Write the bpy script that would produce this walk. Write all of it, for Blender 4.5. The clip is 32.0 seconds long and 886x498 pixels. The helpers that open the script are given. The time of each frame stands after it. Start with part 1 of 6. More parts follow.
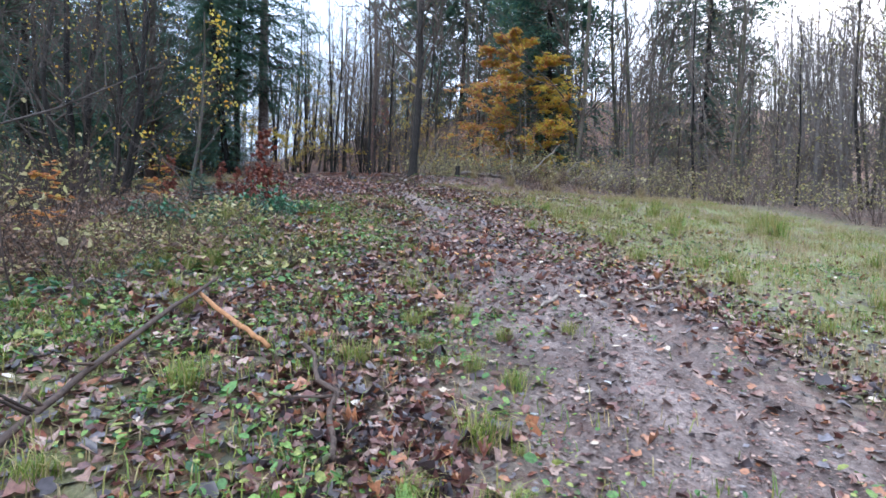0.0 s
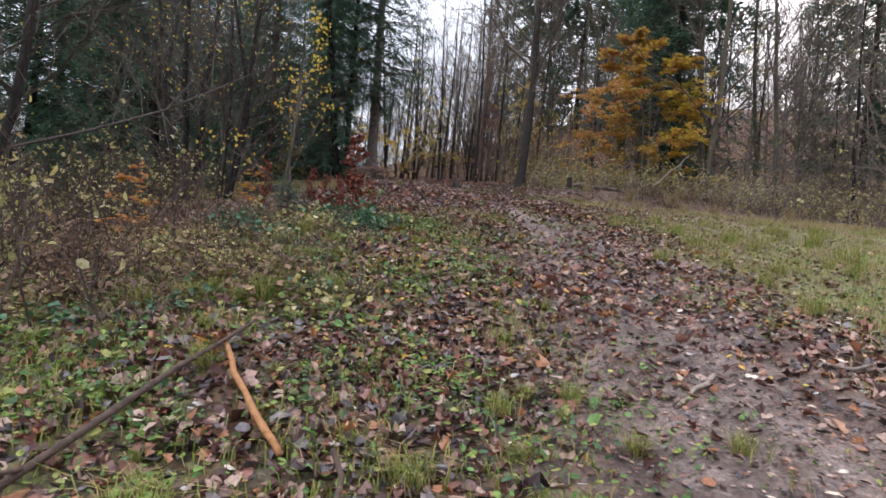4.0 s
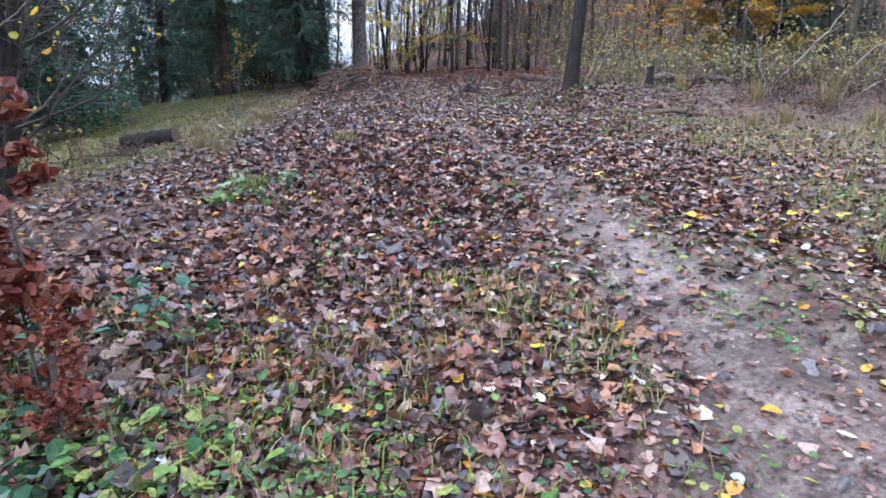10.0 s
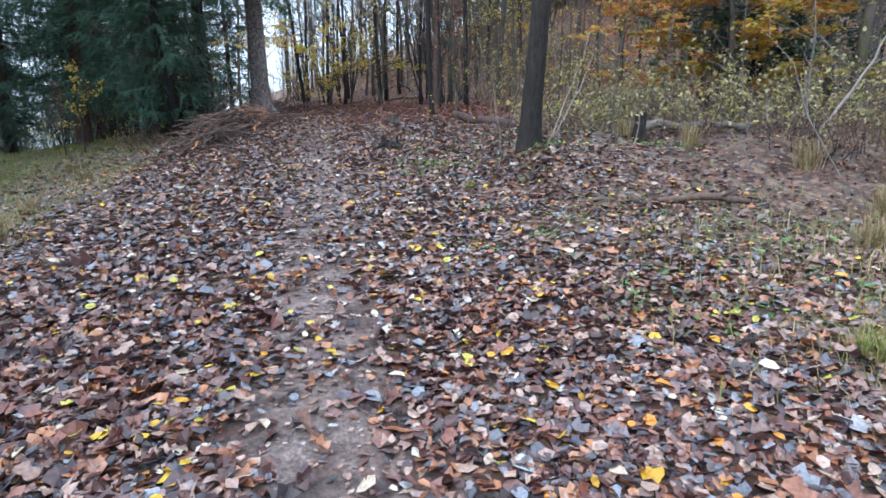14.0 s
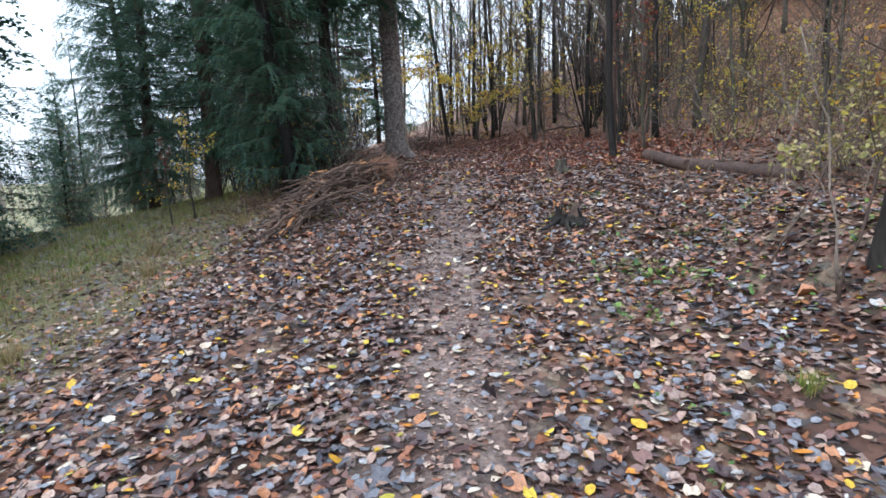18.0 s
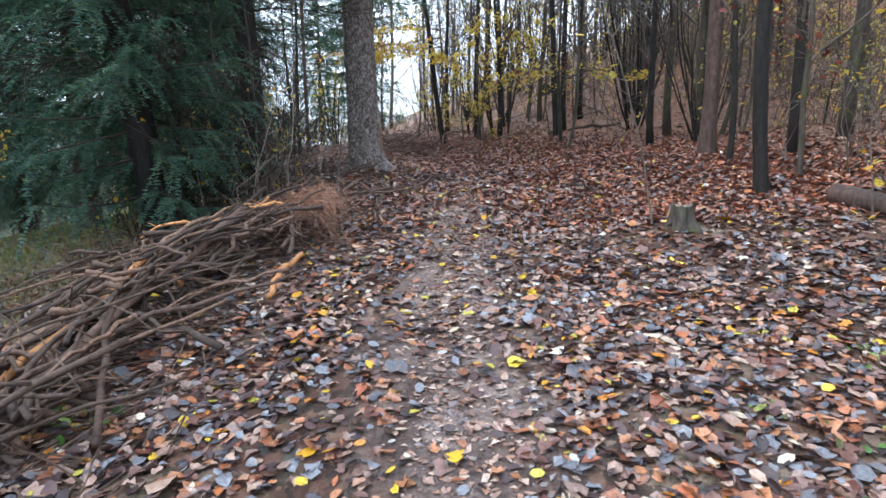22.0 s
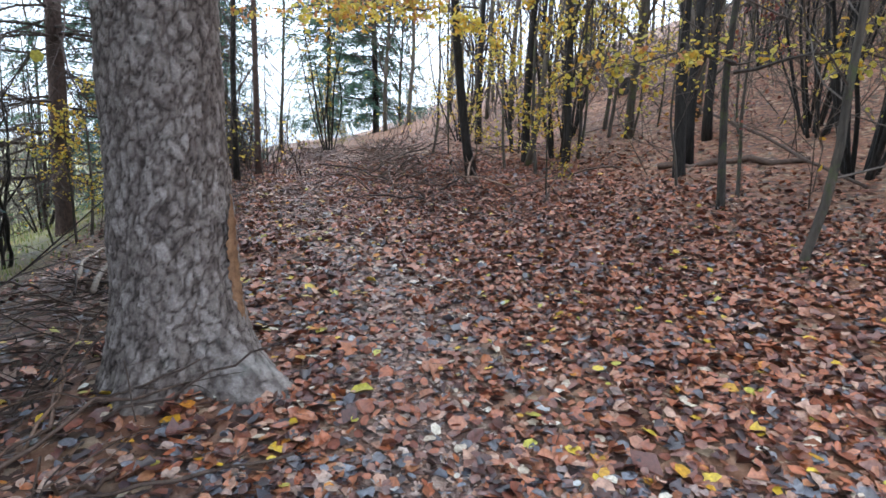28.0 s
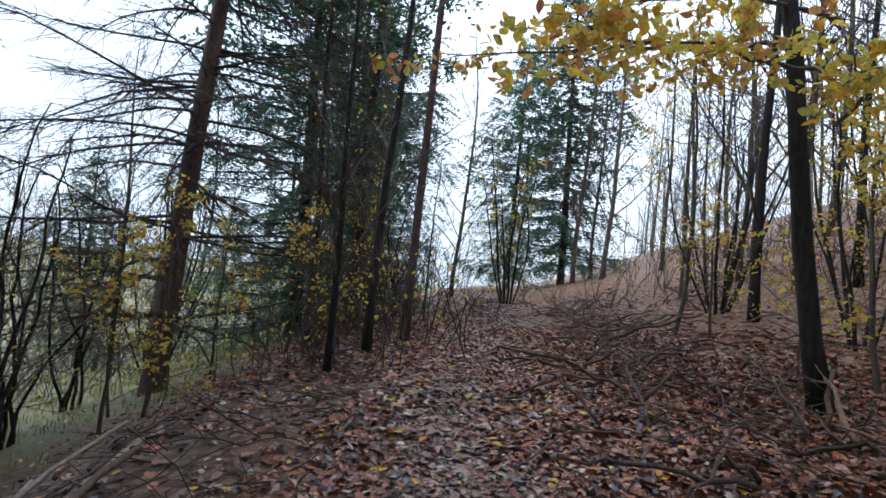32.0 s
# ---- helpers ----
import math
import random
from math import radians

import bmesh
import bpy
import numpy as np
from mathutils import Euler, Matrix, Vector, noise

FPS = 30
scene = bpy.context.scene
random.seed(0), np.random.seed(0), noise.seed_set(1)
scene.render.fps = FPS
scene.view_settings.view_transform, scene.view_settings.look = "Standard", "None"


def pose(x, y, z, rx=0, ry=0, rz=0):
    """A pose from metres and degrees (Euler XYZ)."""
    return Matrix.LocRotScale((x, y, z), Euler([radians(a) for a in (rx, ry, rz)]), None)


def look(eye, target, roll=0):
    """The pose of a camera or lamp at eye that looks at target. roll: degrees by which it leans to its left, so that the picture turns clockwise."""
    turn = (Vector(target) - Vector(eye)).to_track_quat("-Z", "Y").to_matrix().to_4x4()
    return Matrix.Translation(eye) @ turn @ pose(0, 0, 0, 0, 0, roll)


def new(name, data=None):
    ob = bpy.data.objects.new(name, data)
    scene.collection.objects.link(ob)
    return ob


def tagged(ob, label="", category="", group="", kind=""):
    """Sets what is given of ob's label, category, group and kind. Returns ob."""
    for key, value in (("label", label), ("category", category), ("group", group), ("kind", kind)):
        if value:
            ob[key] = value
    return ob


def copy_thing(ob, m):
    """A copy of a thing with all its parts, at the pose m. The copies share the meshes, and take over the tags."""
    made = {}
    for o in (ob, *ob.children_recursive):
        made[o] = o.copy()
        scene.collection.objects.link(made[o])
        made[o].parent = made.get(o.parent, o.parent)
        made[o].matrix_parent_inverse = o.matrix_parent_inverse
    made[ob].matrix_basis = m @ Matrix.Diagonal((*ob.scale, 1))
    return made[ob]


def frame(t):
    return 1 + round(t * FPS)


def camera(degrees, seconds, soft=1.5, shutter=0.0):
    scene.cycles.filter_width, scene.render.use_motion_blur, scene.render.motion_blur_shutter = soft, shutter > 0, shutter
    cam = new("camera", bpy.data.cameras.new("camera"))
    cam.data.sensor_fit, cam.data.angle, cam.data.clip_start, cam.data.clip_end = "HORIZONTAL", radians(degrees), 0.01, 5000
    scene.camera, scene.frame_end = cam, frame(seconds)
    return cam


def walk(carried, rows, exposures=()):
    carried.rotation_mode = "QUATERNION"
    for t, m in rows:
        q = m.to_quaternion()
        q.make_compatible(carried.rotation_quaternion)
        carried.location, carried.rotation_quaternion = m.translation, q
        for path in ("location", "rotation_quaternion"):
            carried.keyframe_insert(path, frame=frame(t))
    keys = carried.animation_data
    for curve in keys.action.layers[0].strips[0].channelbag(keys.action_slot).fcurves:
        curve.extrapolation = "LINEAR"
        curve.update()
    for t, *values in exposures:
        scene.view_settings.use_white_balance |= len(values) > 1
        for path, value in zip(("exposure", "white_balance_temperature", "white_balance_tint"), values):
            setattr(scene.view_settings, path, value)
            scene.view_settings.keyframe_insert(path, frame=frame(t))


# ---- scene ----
cam = camera(78.15, 32.0, 1.6, 0.05)
PATH = [
    (0.0, (-0.891, 0.635, 1.179), (0.294, 4.456, 1.187), 1.67),
    (0.5, (-0.828, 1.031, 1.286), (0.005, 4.934, 1.568), 1.91),
    (1.0, (-0.812, 1.158, 1.433), (-0.435, 5.068, 2.188), 4.56),
    (1.5, (-0.746, 1.063, 1.423), (-0.584, 4.890, 2.576), 5.95),
    (2.0, (-0.746, 0.965, 1.425), (-0.704, 4.771, 2.655), 4.79),
    (2.5, (-0.727, 0.932, 1.423), (-0.773, 4.728, 2.682), 3.96),
    (3.0, (-0.662, 1.028, 1.415), (-0.747, 4.861, 2.556), 2.77),
    (3.5, (-0.597, 1.308, 1.398), (-0.561, 5.244, 2.108), 3.21),
    (4.0, (-0.570, 1.780, 1.425), (-0.135, 5.756, 1.443), 4.83),
    (4.5, (-0.398, 2.121, 1.501), (0.436, 6.005, 1.031), 2.91),
    (6.5, (0.000, 4.200, 2.100), (0.323, 8.096, 1.252), 2.47),
    (7.0, (-0.029, 4.826, 2.313), (0.230, 8.710, 1.395), 3.48),
    (7.5, (0.025, 5.513, 2.447), (0.261, 9.410, 1.574), 2.21),
    (8.0, (0.007, 6.079, 2.546), (0.438, 9.991, 1.834), 2.66),
    (8.5, (0.214, 6.620, 2.577), (1.161, 10.429, 1.804), -3.24),
    (9.0, (0.321, 7.067, 2.822), (1.040, 10.944, 2.153), -4.27),
    (9.5, (0.313, 7.549, 2.918), (0.690, 11.497, 2.396), 1.42),
    (10.0, (0.374, 8.019, 2.937), (0.624, 11.921, 2.095), 0.53),
    (10.5, (0.496, 8.612, 3.094), (0.873, 12.474, 2.124), -1.90),
    (11.0, (0.513, 9.219, 3.213), (1.124, 13.072, 2.327), 2.28),
    (11.5, (0.770, 9.976, 3.263), (1.484, 13.805, 2.350), -1.64),
    (12.0, (0.857, 10.497, 3.391), (1.499, 14.359, 2.570), -0.99),
    (12.5, (0.934, 10.925, 3.569), (1.553, 14.804, 2.819), -1.34),
    (13.0, (1.103, 11.308, 3.753), (1.650, 15.204, 3.030), -2.99),
    (13.5, (1.135, 11.831, 3.783), (1.534, 15.739, 3.030), -0.58),
    (14.0, (1.351, 12.366, 3.879), (1.973, 16.253, 3.166), -0.97),
    (14.5, (1.340, 12.819, 3.974), (1.111, 16.760, 3.333), 1.58),
    (16.5, (1.148, 14.644, 4.325), (0.598, 18.593, 3.995), -2.10),
    (17.0, (1.170, 15.192, 4.442), (0.707, 19.148, 4.079), -2.80),
    (17.5, (1.146, 15.757, 4.522), (0.726, 19.708, 4.059), -2.10),
    (18.0, (1.237, 16.332, 4.577), (0.826, 20.277, 4.056), -2.62),
    (18.5, (1.141, 16.949, 4.599), (0.573, 20.872, 4.067), -0.65),
    (19.0, (1.062, 17.628, 4.681), (0.436, 21.528, 4.046), 0.95),
    (19.5, (0.949, 18.294, 4.839), (0.257, 22.188, 4.240), 0.54),
    (20.0, (0.774, 18.929, 4.967), (0.120, 22.847, 4.490), 2.12),
    (20.5, (0.742, 19.734, 4.993), (0.252, 23.674, 4.506), 0.18),
    (21.0, (0.649, 20.447, 5.040), (0.335, 24.399, 4.508), -1.11),
    (21.5, (0.687, 21.131, 5.069), (0.543, 25.082, 4.463), -2.07),
    (22.0, (0.711, 21.733, 5.192), (0.369, 25.675, 4.604), -1.56),
    (22.5, (0.686, 22.395, 5.334), (0.282, 26.336, 4.781), -0.59),
    (23.0, (0.711, 23.034, 5.466), (0.299, 26.966, 4.857), -1.78),
    (23.5, (0.601, 23.660, 5.542), (0.212, 27.578, 4.835), 0.76),
    (24.0, (0.585, 24.426, 5.564), (0.272, 28.345, 4.825), 1.05),
    (24.5, (0.459, 25.056, 5.652), (0.021, 28.962, 4.913), 1.80),
    (25.0, (0.378, 25.625, 5.784), (0.040, 29.534, 5.006), 3.77),
    (25.5, (0.372, 26.242, 5.878), (0.118, 30.164, 5.133), 1.37),
    (27.5, (0.204, 28.743, 6.254), (-0.055, 32.681, 5.606), -0.67),
    (28.0, (0.160, 29.426, 6.360), (-0.367, 33.333, 5.682), 0.65),
    (28.5, (0.012, 30.127, 6.478), (-0.694, 33.988, 5.709), 1.98),
    (29.0, (-0.086, 30.816, 6.584), (-1.049, 34.611, 5.765), 2.34),
    (29.5, (-0.396, 31.542, 6.621), (-1.736, 35.254, 5.968), 5.24),
    (30.0, (-0.627, 32.205, 6.628), (-2.203, 35.841, 6.086), 4.79),
    (30.5, (-0.957, 32.751, 6.641), (-2.721, 36.317, 6.230), 5.47),
    (31.0, (-1.246, 33.338, 6.696), (-3.016, 36.907, 6.331), 5.34),
    (31.5, (-1.511, 33.859, 6.694), (-3.266, 37.452, 6.587), 5.04),
    (32.0, (-1.715, 34.156, 6.663), (-3.457, 37.743, 6.982), 5.49),
]
EXPOSURES = [(0.0, 1.15, 5700, 11), (0.6, 1.05, 5750, 11), (1.0, 0.85, 5850, 12), (1.5, -0.45, 5950, 10), (2.0, -0.9, 6050, 10), (3.0, -1.2, 5850, 10), (3.5, -0.6, 6000, 9), (4.0, 0.7, 6950, 18), (4.5, 1.0, 6700, 14), (6.5, 1.35, 5750, 15),
             (12.5, 1.4, 5850, 15), (13.2, 1.38, 5950, 13), (14.0, 1.35, 5850, 8), (14.5, 1.33, 6050, 8), (16.5, 1.1, 6400, 10), (18.0, 1.25, 6400, 10), (20.0, 1.35, 6300, 9), (22.0, 1.55, 6300, 9), (24.0, 1.72, 6150, 7), (25.5, 1.75, 6200, 8), (28.0, 1.85, 6300, 10), (29.0, 1.9, 6300, 10), (30.0, 1.58, 6250, 9), (31.0, 1.14, 6250, 10), (32.0, 0.9, 6250, 11)]
walk(cam, [(t, look(eye, target, roll)) for t, eye, target, roll in PATH], EXPOSURES)

# ---- overcast daylight ----
world = bpy.data.worlds.new("world")
scene.world = world
world.use_nodes = True
wn, wl = world.node_tree.nodes, world.node_tree.links
wn.clear()
sky = wn.new("ShaderNodeTexSky")
sky.sky_type, sky.sun_disc = "NISHITA", False
sky.sun_elevation, sky.sun_rotation = radians(38), radians(60)
sky.air_density, sky.dust_density, sky.ozone_density = 1.0, 6.0, 1.0
sky_bg = wn.new("ShaderNodeBackground")
sky_bg.inputs["Strength"].default_value = 0.05
cloud_bg = wn.new("ShaderNodeBackground")
cloud_bg.inputs["Color"].default_value = (0.78, 0.93, 1.1, 1)
cloud_bg.inputs["Strength"].default_value = 1.0
cloud_tex = wn.new("ShaderNodeTexNoise")
cloud_tex.inputs["Scale"].default_value = 2.2
cloud_tex.inputs["Detail"].default_value = 5
cloud_map = wn.new("ShaderNodeMapRange")
cloud_map.inputs["From Min"].default_value, cloud_map.inputs["From Max"].default_value = 0.3, 0.7
cloud_map.inputs["To Min"].default_value, cloud_map.inputs["To Max"].default_value = 0.85, 1.15
wl.new(cloud_tex.outputs["Fac"], cloud_map.inputs["Value"])
# an overcast sky is about twice as bright overhead as at the horizon
sky_way = wn.new("ShaderNodeTexCoord")
sky_axes = wn.new("ShaderNodeSeparateXYZ")
sky_lift = wn.new("ShaderNodeMapRange")
sky_lift.inputs["From Min"].default_value, sky_lift.inputs["From Max"].default_value = 0.0, 0.6
sky_lift.inputs["To Min"].default_value, sky_lift.inputs["To Max"].default_value = 0.5, 1.1
sky_mul = wn.new("ShaderNodeMath")
sky_mul.operation = "MULTIPLY"
wl.new(sky_way.outputs["Generated"], sky_axes.inputs["Vector"])
wl.new(sky_axes.outputs["Z"], sky_lift.inputs["Value"])
wl.new(cloud_map.outputs["Result"], sky_mul.inputs[0])
wl.new(sky_lift.outputs["Result"], sky_mul.inputs[1])
wl.new(sky_mul.outputs["Value"], cloud_bg.inputs["Strength"])
sky_add = wn.new("ShaderNodeAddShader")
sky_out = wn.new("ShaderNodeOutputWorld")
wl.new(sky.outputs["Color"], sky_bg.inputs["Color"])
wl.new(sky_bg.outputs["Background"], sky_add.inputs[0])
wl.new(cloud_bg.outputs["Background"], sky_add.inputs[1])
wl.new(sky_add.outputs["Shader"], sky_out.inputs["Surface"])
sun = new("sun", bpy.data.lights.new("sun", "SUN"))
sun.data.energy, sun.data.angle, sun.data.color = 1.5, radians(40), (1.0, 0.985, 0.97)
sun.matrix_world = look((-30, -20, 30), (0, 0, 0))


# ---- materials ----
def lin(c):
    return (*c, 1.0)


def material(name, rough=0.8, spec=0.3):
    m = bpy.data.materials.new(name)
    m.use_nodes = True
    t = m.node_tree
    b = t.nodes["Principled BSDF"]
    b.inputs["Roughness"].default_value = rough
    b.inputs["Specular IOR Level"].default_value = spec
    return m, t.nodes, t.links, b


def ramp(nodes, stops, interp="LINEAR"):
    r = nodes.new("ShaderNodeValToRGB")
    r.color_ramp.interpolation = interp
    el = r.color_ramp.elements
    while len(el) < len(stops):
        el.new(0.5)
    for e, (p, c) in zip(el, stops):
        e.position, e.color = p, lin(c)
    return r


def noise_tex(nodes, links, coord, scale, detail=4.0, rough=0.55, distort=0.0):
    n = nodes.new("ShaderNodeTexNoise")
    n.inputs["Scale"].default_value, n.inputs["Detail"].default_value = scale, detail
    n.inputs["Roughness"].default_value, n.inputs["Distortion"].default_value = rough, distort
    links.new(coord, n.inputs["Vector"])
    return n


def mix_col(nodes, links, fac, a, b, mode="MIX"):
    m = nodes.new("ShaderNodeMix")
    m.data_type, m.blend_type = "RGBA", mode
    for socket, v in ((m.inputs[0], fac), (m.inputs[6], a), (m.inputs[7], b)):
        if isinstance(v, (int, float)):
            socket.default_value = v
        elif isinstance(v, tuple):
            socket.default_value = lin(v)
        else:
            links.new(v, socket)
    return m.outputs[2]


def math_node(nodes, links, op, a, b=0.0, clamp=False):
    m = nodes.new("ShaderNodeMath")
    m.operation, m.use_clamp = op, clamp
    for socket, v in ((m.inputs[0], a), (m.inputs[1], b)):
        if isinstance(v, (int, float)):
            socket.default_value = v
        else:
            links.new(v, socket)
    return m.outputs[0]


def bump(nodes, links, height, bsdf, strength, dist):
    b = nodes.new("ShaderNodeBump")
    b.inputs["Strength"].default_value, b.inputs["Distance"].default_value = strength, dist
    links.new(height, b.inputs["Height"])
    links.new(b.outputs["Normal"], bsdf.inputs["Normal"])


def bark_material(name, dark, light, stretch=0.25, scale=30.0, moss=0.0, strength=0.7, lichen=0.0):
    m, n, l, b = material(name, 0.85, 0.25)
    tc = n.new("ShaderNodeTexCoord")
    mp = n.new("ShaderNodeMapping")
    mp.inputs["Scale"].default_value = (1, 1, stretch)
    l.new(tc.outputs["Object"], mp.inputs["Vector"])
    grain = noise_tex(n, l, mp.outputs["Vector"], scale, 6, 0.65, 0.4)
    big = noise_tex(n, l, tc.outputs["Object"], 1.7, 3)
    rnd = n.new("ShaderNodeObjectInfo")
    c = ramp(n, [(0.3, dark), (0.62, light), (0.8, tuple(min(1, v * 1.35) for v in light))])
    l.new(grain.outputs["Fac"], c.inputs["Fac"])
    tone = ramp(n, [(0.25, (0.62, 0.62, 0.62)), (0.75, (1.15, 1.12, 1.08))])
    l.new(big.outputs["Fac"], tone.inputs["Fac"])
    col = mix_col(n, l, 1.0, c.outputs["Color"], tone.outputs["Color"], "MULTIPLY")
    tone2 = ramp(n, [(0.0, (0.7, 0.7, 0.72)), (1.0, (1.2, 1.15, 1.1))])
    l.new(rnd.outputs["Random"], tone2.inputs["Fac"])
    col = mix_col(n, l, 1.0, col, tone2.outputs["Color"], "MULTIPLY")
    if moss:
        mn = noise_tex(n, l, tc.outputs["Object"], 5.0, 5, 0.7)
        f = ramp(n, [(0.62 - moss * 0.3, (0, 0, 0)), (0.75 - moss * 0.25, (1, 1, 1))])
        l.new(mn.outputs["Fac"], f.inputs["Fac"])
        col = mix_col(n, l, f.outputs["Color"], col, (0.07, 0.085, 0.03))
    if lichen:
        ln = noise_tex(n, l, tc.outputs["Object"], 9.0, 6, 0.75)
        f = ramp(n, [(0.63, (0, 0, 0)), (0.7, (1, 1, 1))])
        l.new(ln.outputs["Fac"], f.inputs["Fac"])
        fac = math_node(n, l, "MULTIPLY", f.outputs["Color"], lichen)
        col = mix_col(n, l, fac, col, (0.42, 0.43, 0.4))
    l.new(col, b.inputs["Base Color"])
    bump(n, l, grain.outputs["Fac"], b, strength, 0.02)
    return m


def leaf_material(name, colours, rough=0.5, spec=0.4, translucent=0.0, islands=True):
    """Leaves whose tone changes from leaf to leaf, with fine mottling."""
    m, n, l, b = material(name, rough, spec)
    g = n.new("ShaderNodeNewGeometry")
    tc = n.new("ShaderNodeTexCoord")
    k = len(colours)
    r = ramp(n, [(i / k, c) for i, c in enumerate(colours)], "CONSTANT")
    l.new(g.outputs["Random Per Island"], r.inputs["Fac"])
    mot = noise_tex(n, l, tc.outputs["Object"], 60.0, 3, 0.6)
    tone = ramp(n, [(0.3, (0.55, 0.52, 0.5)), (0.7, (1.25, 1.22, 1.2))])
    l.new(mot.outputs["Fac"], tone.inputs["Fac"])
    col = mix_col(n, l, 1.0, r.outputs["Color"], tone.outputs["Color"], "MULTIPLY")
    l.new(col, b.inputs["Base Color"])
    if translucent:
        tr = n.new("ShaderNodeBsdfTranslucent")
        l.new(col, tr.inputs["Color"])
        mx = n.new("ShaderNodeMixShader")
        mx.inputs[0].default_value = translucent
        out = n["Material Output"]
        l.new(b.outputs["BSDF"], mx.inputs[1])
        l.new(tr.outputs["BSDF"], mx.inputs[2])
        l.new(mx.outputs["Shader"], out.inputs["Surface"])
    return m


def wood_material(name, dark, light, rough=0.75):
    m, n, l, b = material(name, rough, 0.3)
    tc = n.new("ShaderNodeTexCoord")
    rnd = n.new("ShaderNodeObjectInfo")
    g = n.new("ShaderNodeNewGeometry")
    a = noise_tex(n, l, tc.outputs["Object"], 22.0, 6, 0.7, 0.6)
    c = ramp(n, [(0.32, dark), (0.68, light)])
    l.new(a.outputs["Fac"], c.inputs["Fac"])
    s = math_node(n, l, "ADD", rnd.outputs["Random"], g.outputs["Random Per Island"])
    s = math_node(n, l, "FRACT", s)
    tone = ramp(n, [(0.0, (0.55, 0.55, 0.58)), (1.0, (1.35, 1.28, 1.2))])
    l.new(s, tone.inputs["Fac"])
    col = mix_col(n, l, 1.0, c.outputs["Color"], tone.outputs["Color"], "MULTIPLY")
    l.new(col, b.inputs["Base Color"])
    bump(n, l, a.outputs["Fac"], b, 0.6, 0.01)
    return m


def ground_material():
    """Mud, leaf mould, grass and copper litter, by the sheet's own cover layers."""
    m, n, l, b = material("forest_ground", 0.8, 0.3)
    tc = n.new("ShaderNodeTexCoord")
    pos = tc.outputs["Object"]

    def layer(name):
        a = n.new("ShaderNodeAttribute")
        a.attribute_name = name
        return a.outputs["Fac"]

    fine = noise_tex(n, l, pos, 42.0, 6, 0.7)
    mid = noise_tex(n, l, pos, 3.5, 5, 0.6)
    vor = n.new("ShaderNodeTexVoronoi")
    vor.inputs["Scale"].default_value = 17.0
    warp = noise_tex(n, l, pos, 25.0, 2)
    wv = mix_col(n, l, 0.06, pos, warp.outputs["Color"])
    l.new(wv, vor.inputs["Vector"])
    cell = n.new("ShaderNodeSeparateColor")
    l.new(vor.outputs["Color"], cell.inputs["Color"])
    mud = ramp(n, [(0.36, (0.055, 0.039, 0.037)), (0.46, (0.14, 0.105, 0.098)), (0.55, (0.23, 0.18, 0.166)), (0.66, (0.4, 0.325, 0.285))])
    mudmix = math_node(n, l, "ADD", math_node(n, l, "MULTIPLY", fine.outputs["Fac"], 0.6), math_node(n, l, "MULTIPLY", mid.outputs["Fac"], 0.4))
    l.new(mudmix, mud.inputs["Fac"])
    mould = ramp(n, [(0.0, (0.035, 0.02, 0.016)), (0.3, (0.075, 0.036, 0.026)), (0.55, (0.11, 0.055, 0.04)), (0.72, (0.15, 0.08, 0.055)), (0.86, (0.19, 0.13, 0.1)), (0.95, (0.05, 0.045, 0.045))], "CONSTANT")
    l.new(cell.outputs["Red"], mould.inputs["Fac"])
    copper = ramp(n, [(0.0, (0.06, 0.028, 0.02)), (0.25, (0.13, 0.055, 0.032)), (0.5, (0.2, 0.085, 0.048)), (0.75, (0.26, 0.13, 0.08)), (0.92, (0.32, 0.22, 0.15))], "CONSTANT")
    l.new(cell.outputs["Red"], copper.inputs["Fac"])
    grass = ramp(n, [(0.3, (0.07, 0.075, 0.03)), (0.5, (0.155, 0.165, 0.06)), (0.7, (0.27, 0.26, 0.12))])
    l.new(fine.outputs["Fac"], grass.inputs["Fac"])
    col = mix_col(n, l, layer("copper"), mould.outputs["Color"], copper.outputs["Color"])
    ragged = math_node(n, l, "SUBTRACT", mid.outputs["Fac"], 0.5)

    def soft(name, k):
        v = math_node(n, l, "ADD", layer(name), math_node(n, l, "MULTIPLY", ragged, k))
        return math_node(n, l, "MULTIPLY", v, 1.0, True)

    bare = ramp(n, [(0.34, (0, 0, 0)), (0.52, (1, 1, 1))])
    l.new(mid.outputs["Fac"], bare.inputs["Fac"])
    turf = mix_col(n, l, bare.outputs["Color"], mould.outputs["Color"], grass.outputs["Color"])
    col = mix_col(n, l, soft("grass", 1.3), col, turf)
    wet = ramp(n, [(0.36, (0.5, 0.47, 0.47)), (0.56, (1.12, 1.1, 1.08))])
    wetness = noise_tex(n, l, pos, 1.6, 5, 0.65, 0.5)
    l.new(wetness.outputs["Fac"], wet.inputs["Fac"])
    wet_mud = mix_col(n, l, 1.0, mud.outputs["Color"], wet.outputs["Color"], "MULTIPLY")
    col = mix_col(n, l, soft("mud", 1.6), col, wet_mud)
    far = ramp(n, [(0.3, (0.8, 0.8, 0.8)), (0.7, (1.15, 1.15, 1.15))])
    wide = noise_tex(n, l, pos, 0.45, 3)
    l.new(wide.outputs["Fac"], far.inputs["Fac"])
    col = mix_col(n, l, 1.0, col, far.outputs["Color"], "MULTIPLY")
    l.new(col, b.inputs["Base Color"])
    rr = ramp(n, [(0.3, (0.45, 0.45, 0.45)), (0.7, (0.85, 0.85, 0.85))])
    l.new(mid.outputs["Fac"], rr.inputs["Fac"])
    l.new(rr.outputs["Color"], b.inputs["Roughness"])
    hsum = math_node(n, l, "ADD", math_node(n, l, "MULTIPLY", fine.outputs["Fac"], 0.5), math_node(n, l, "MULTIPLY", cell.outputs["Green"], 0.5))
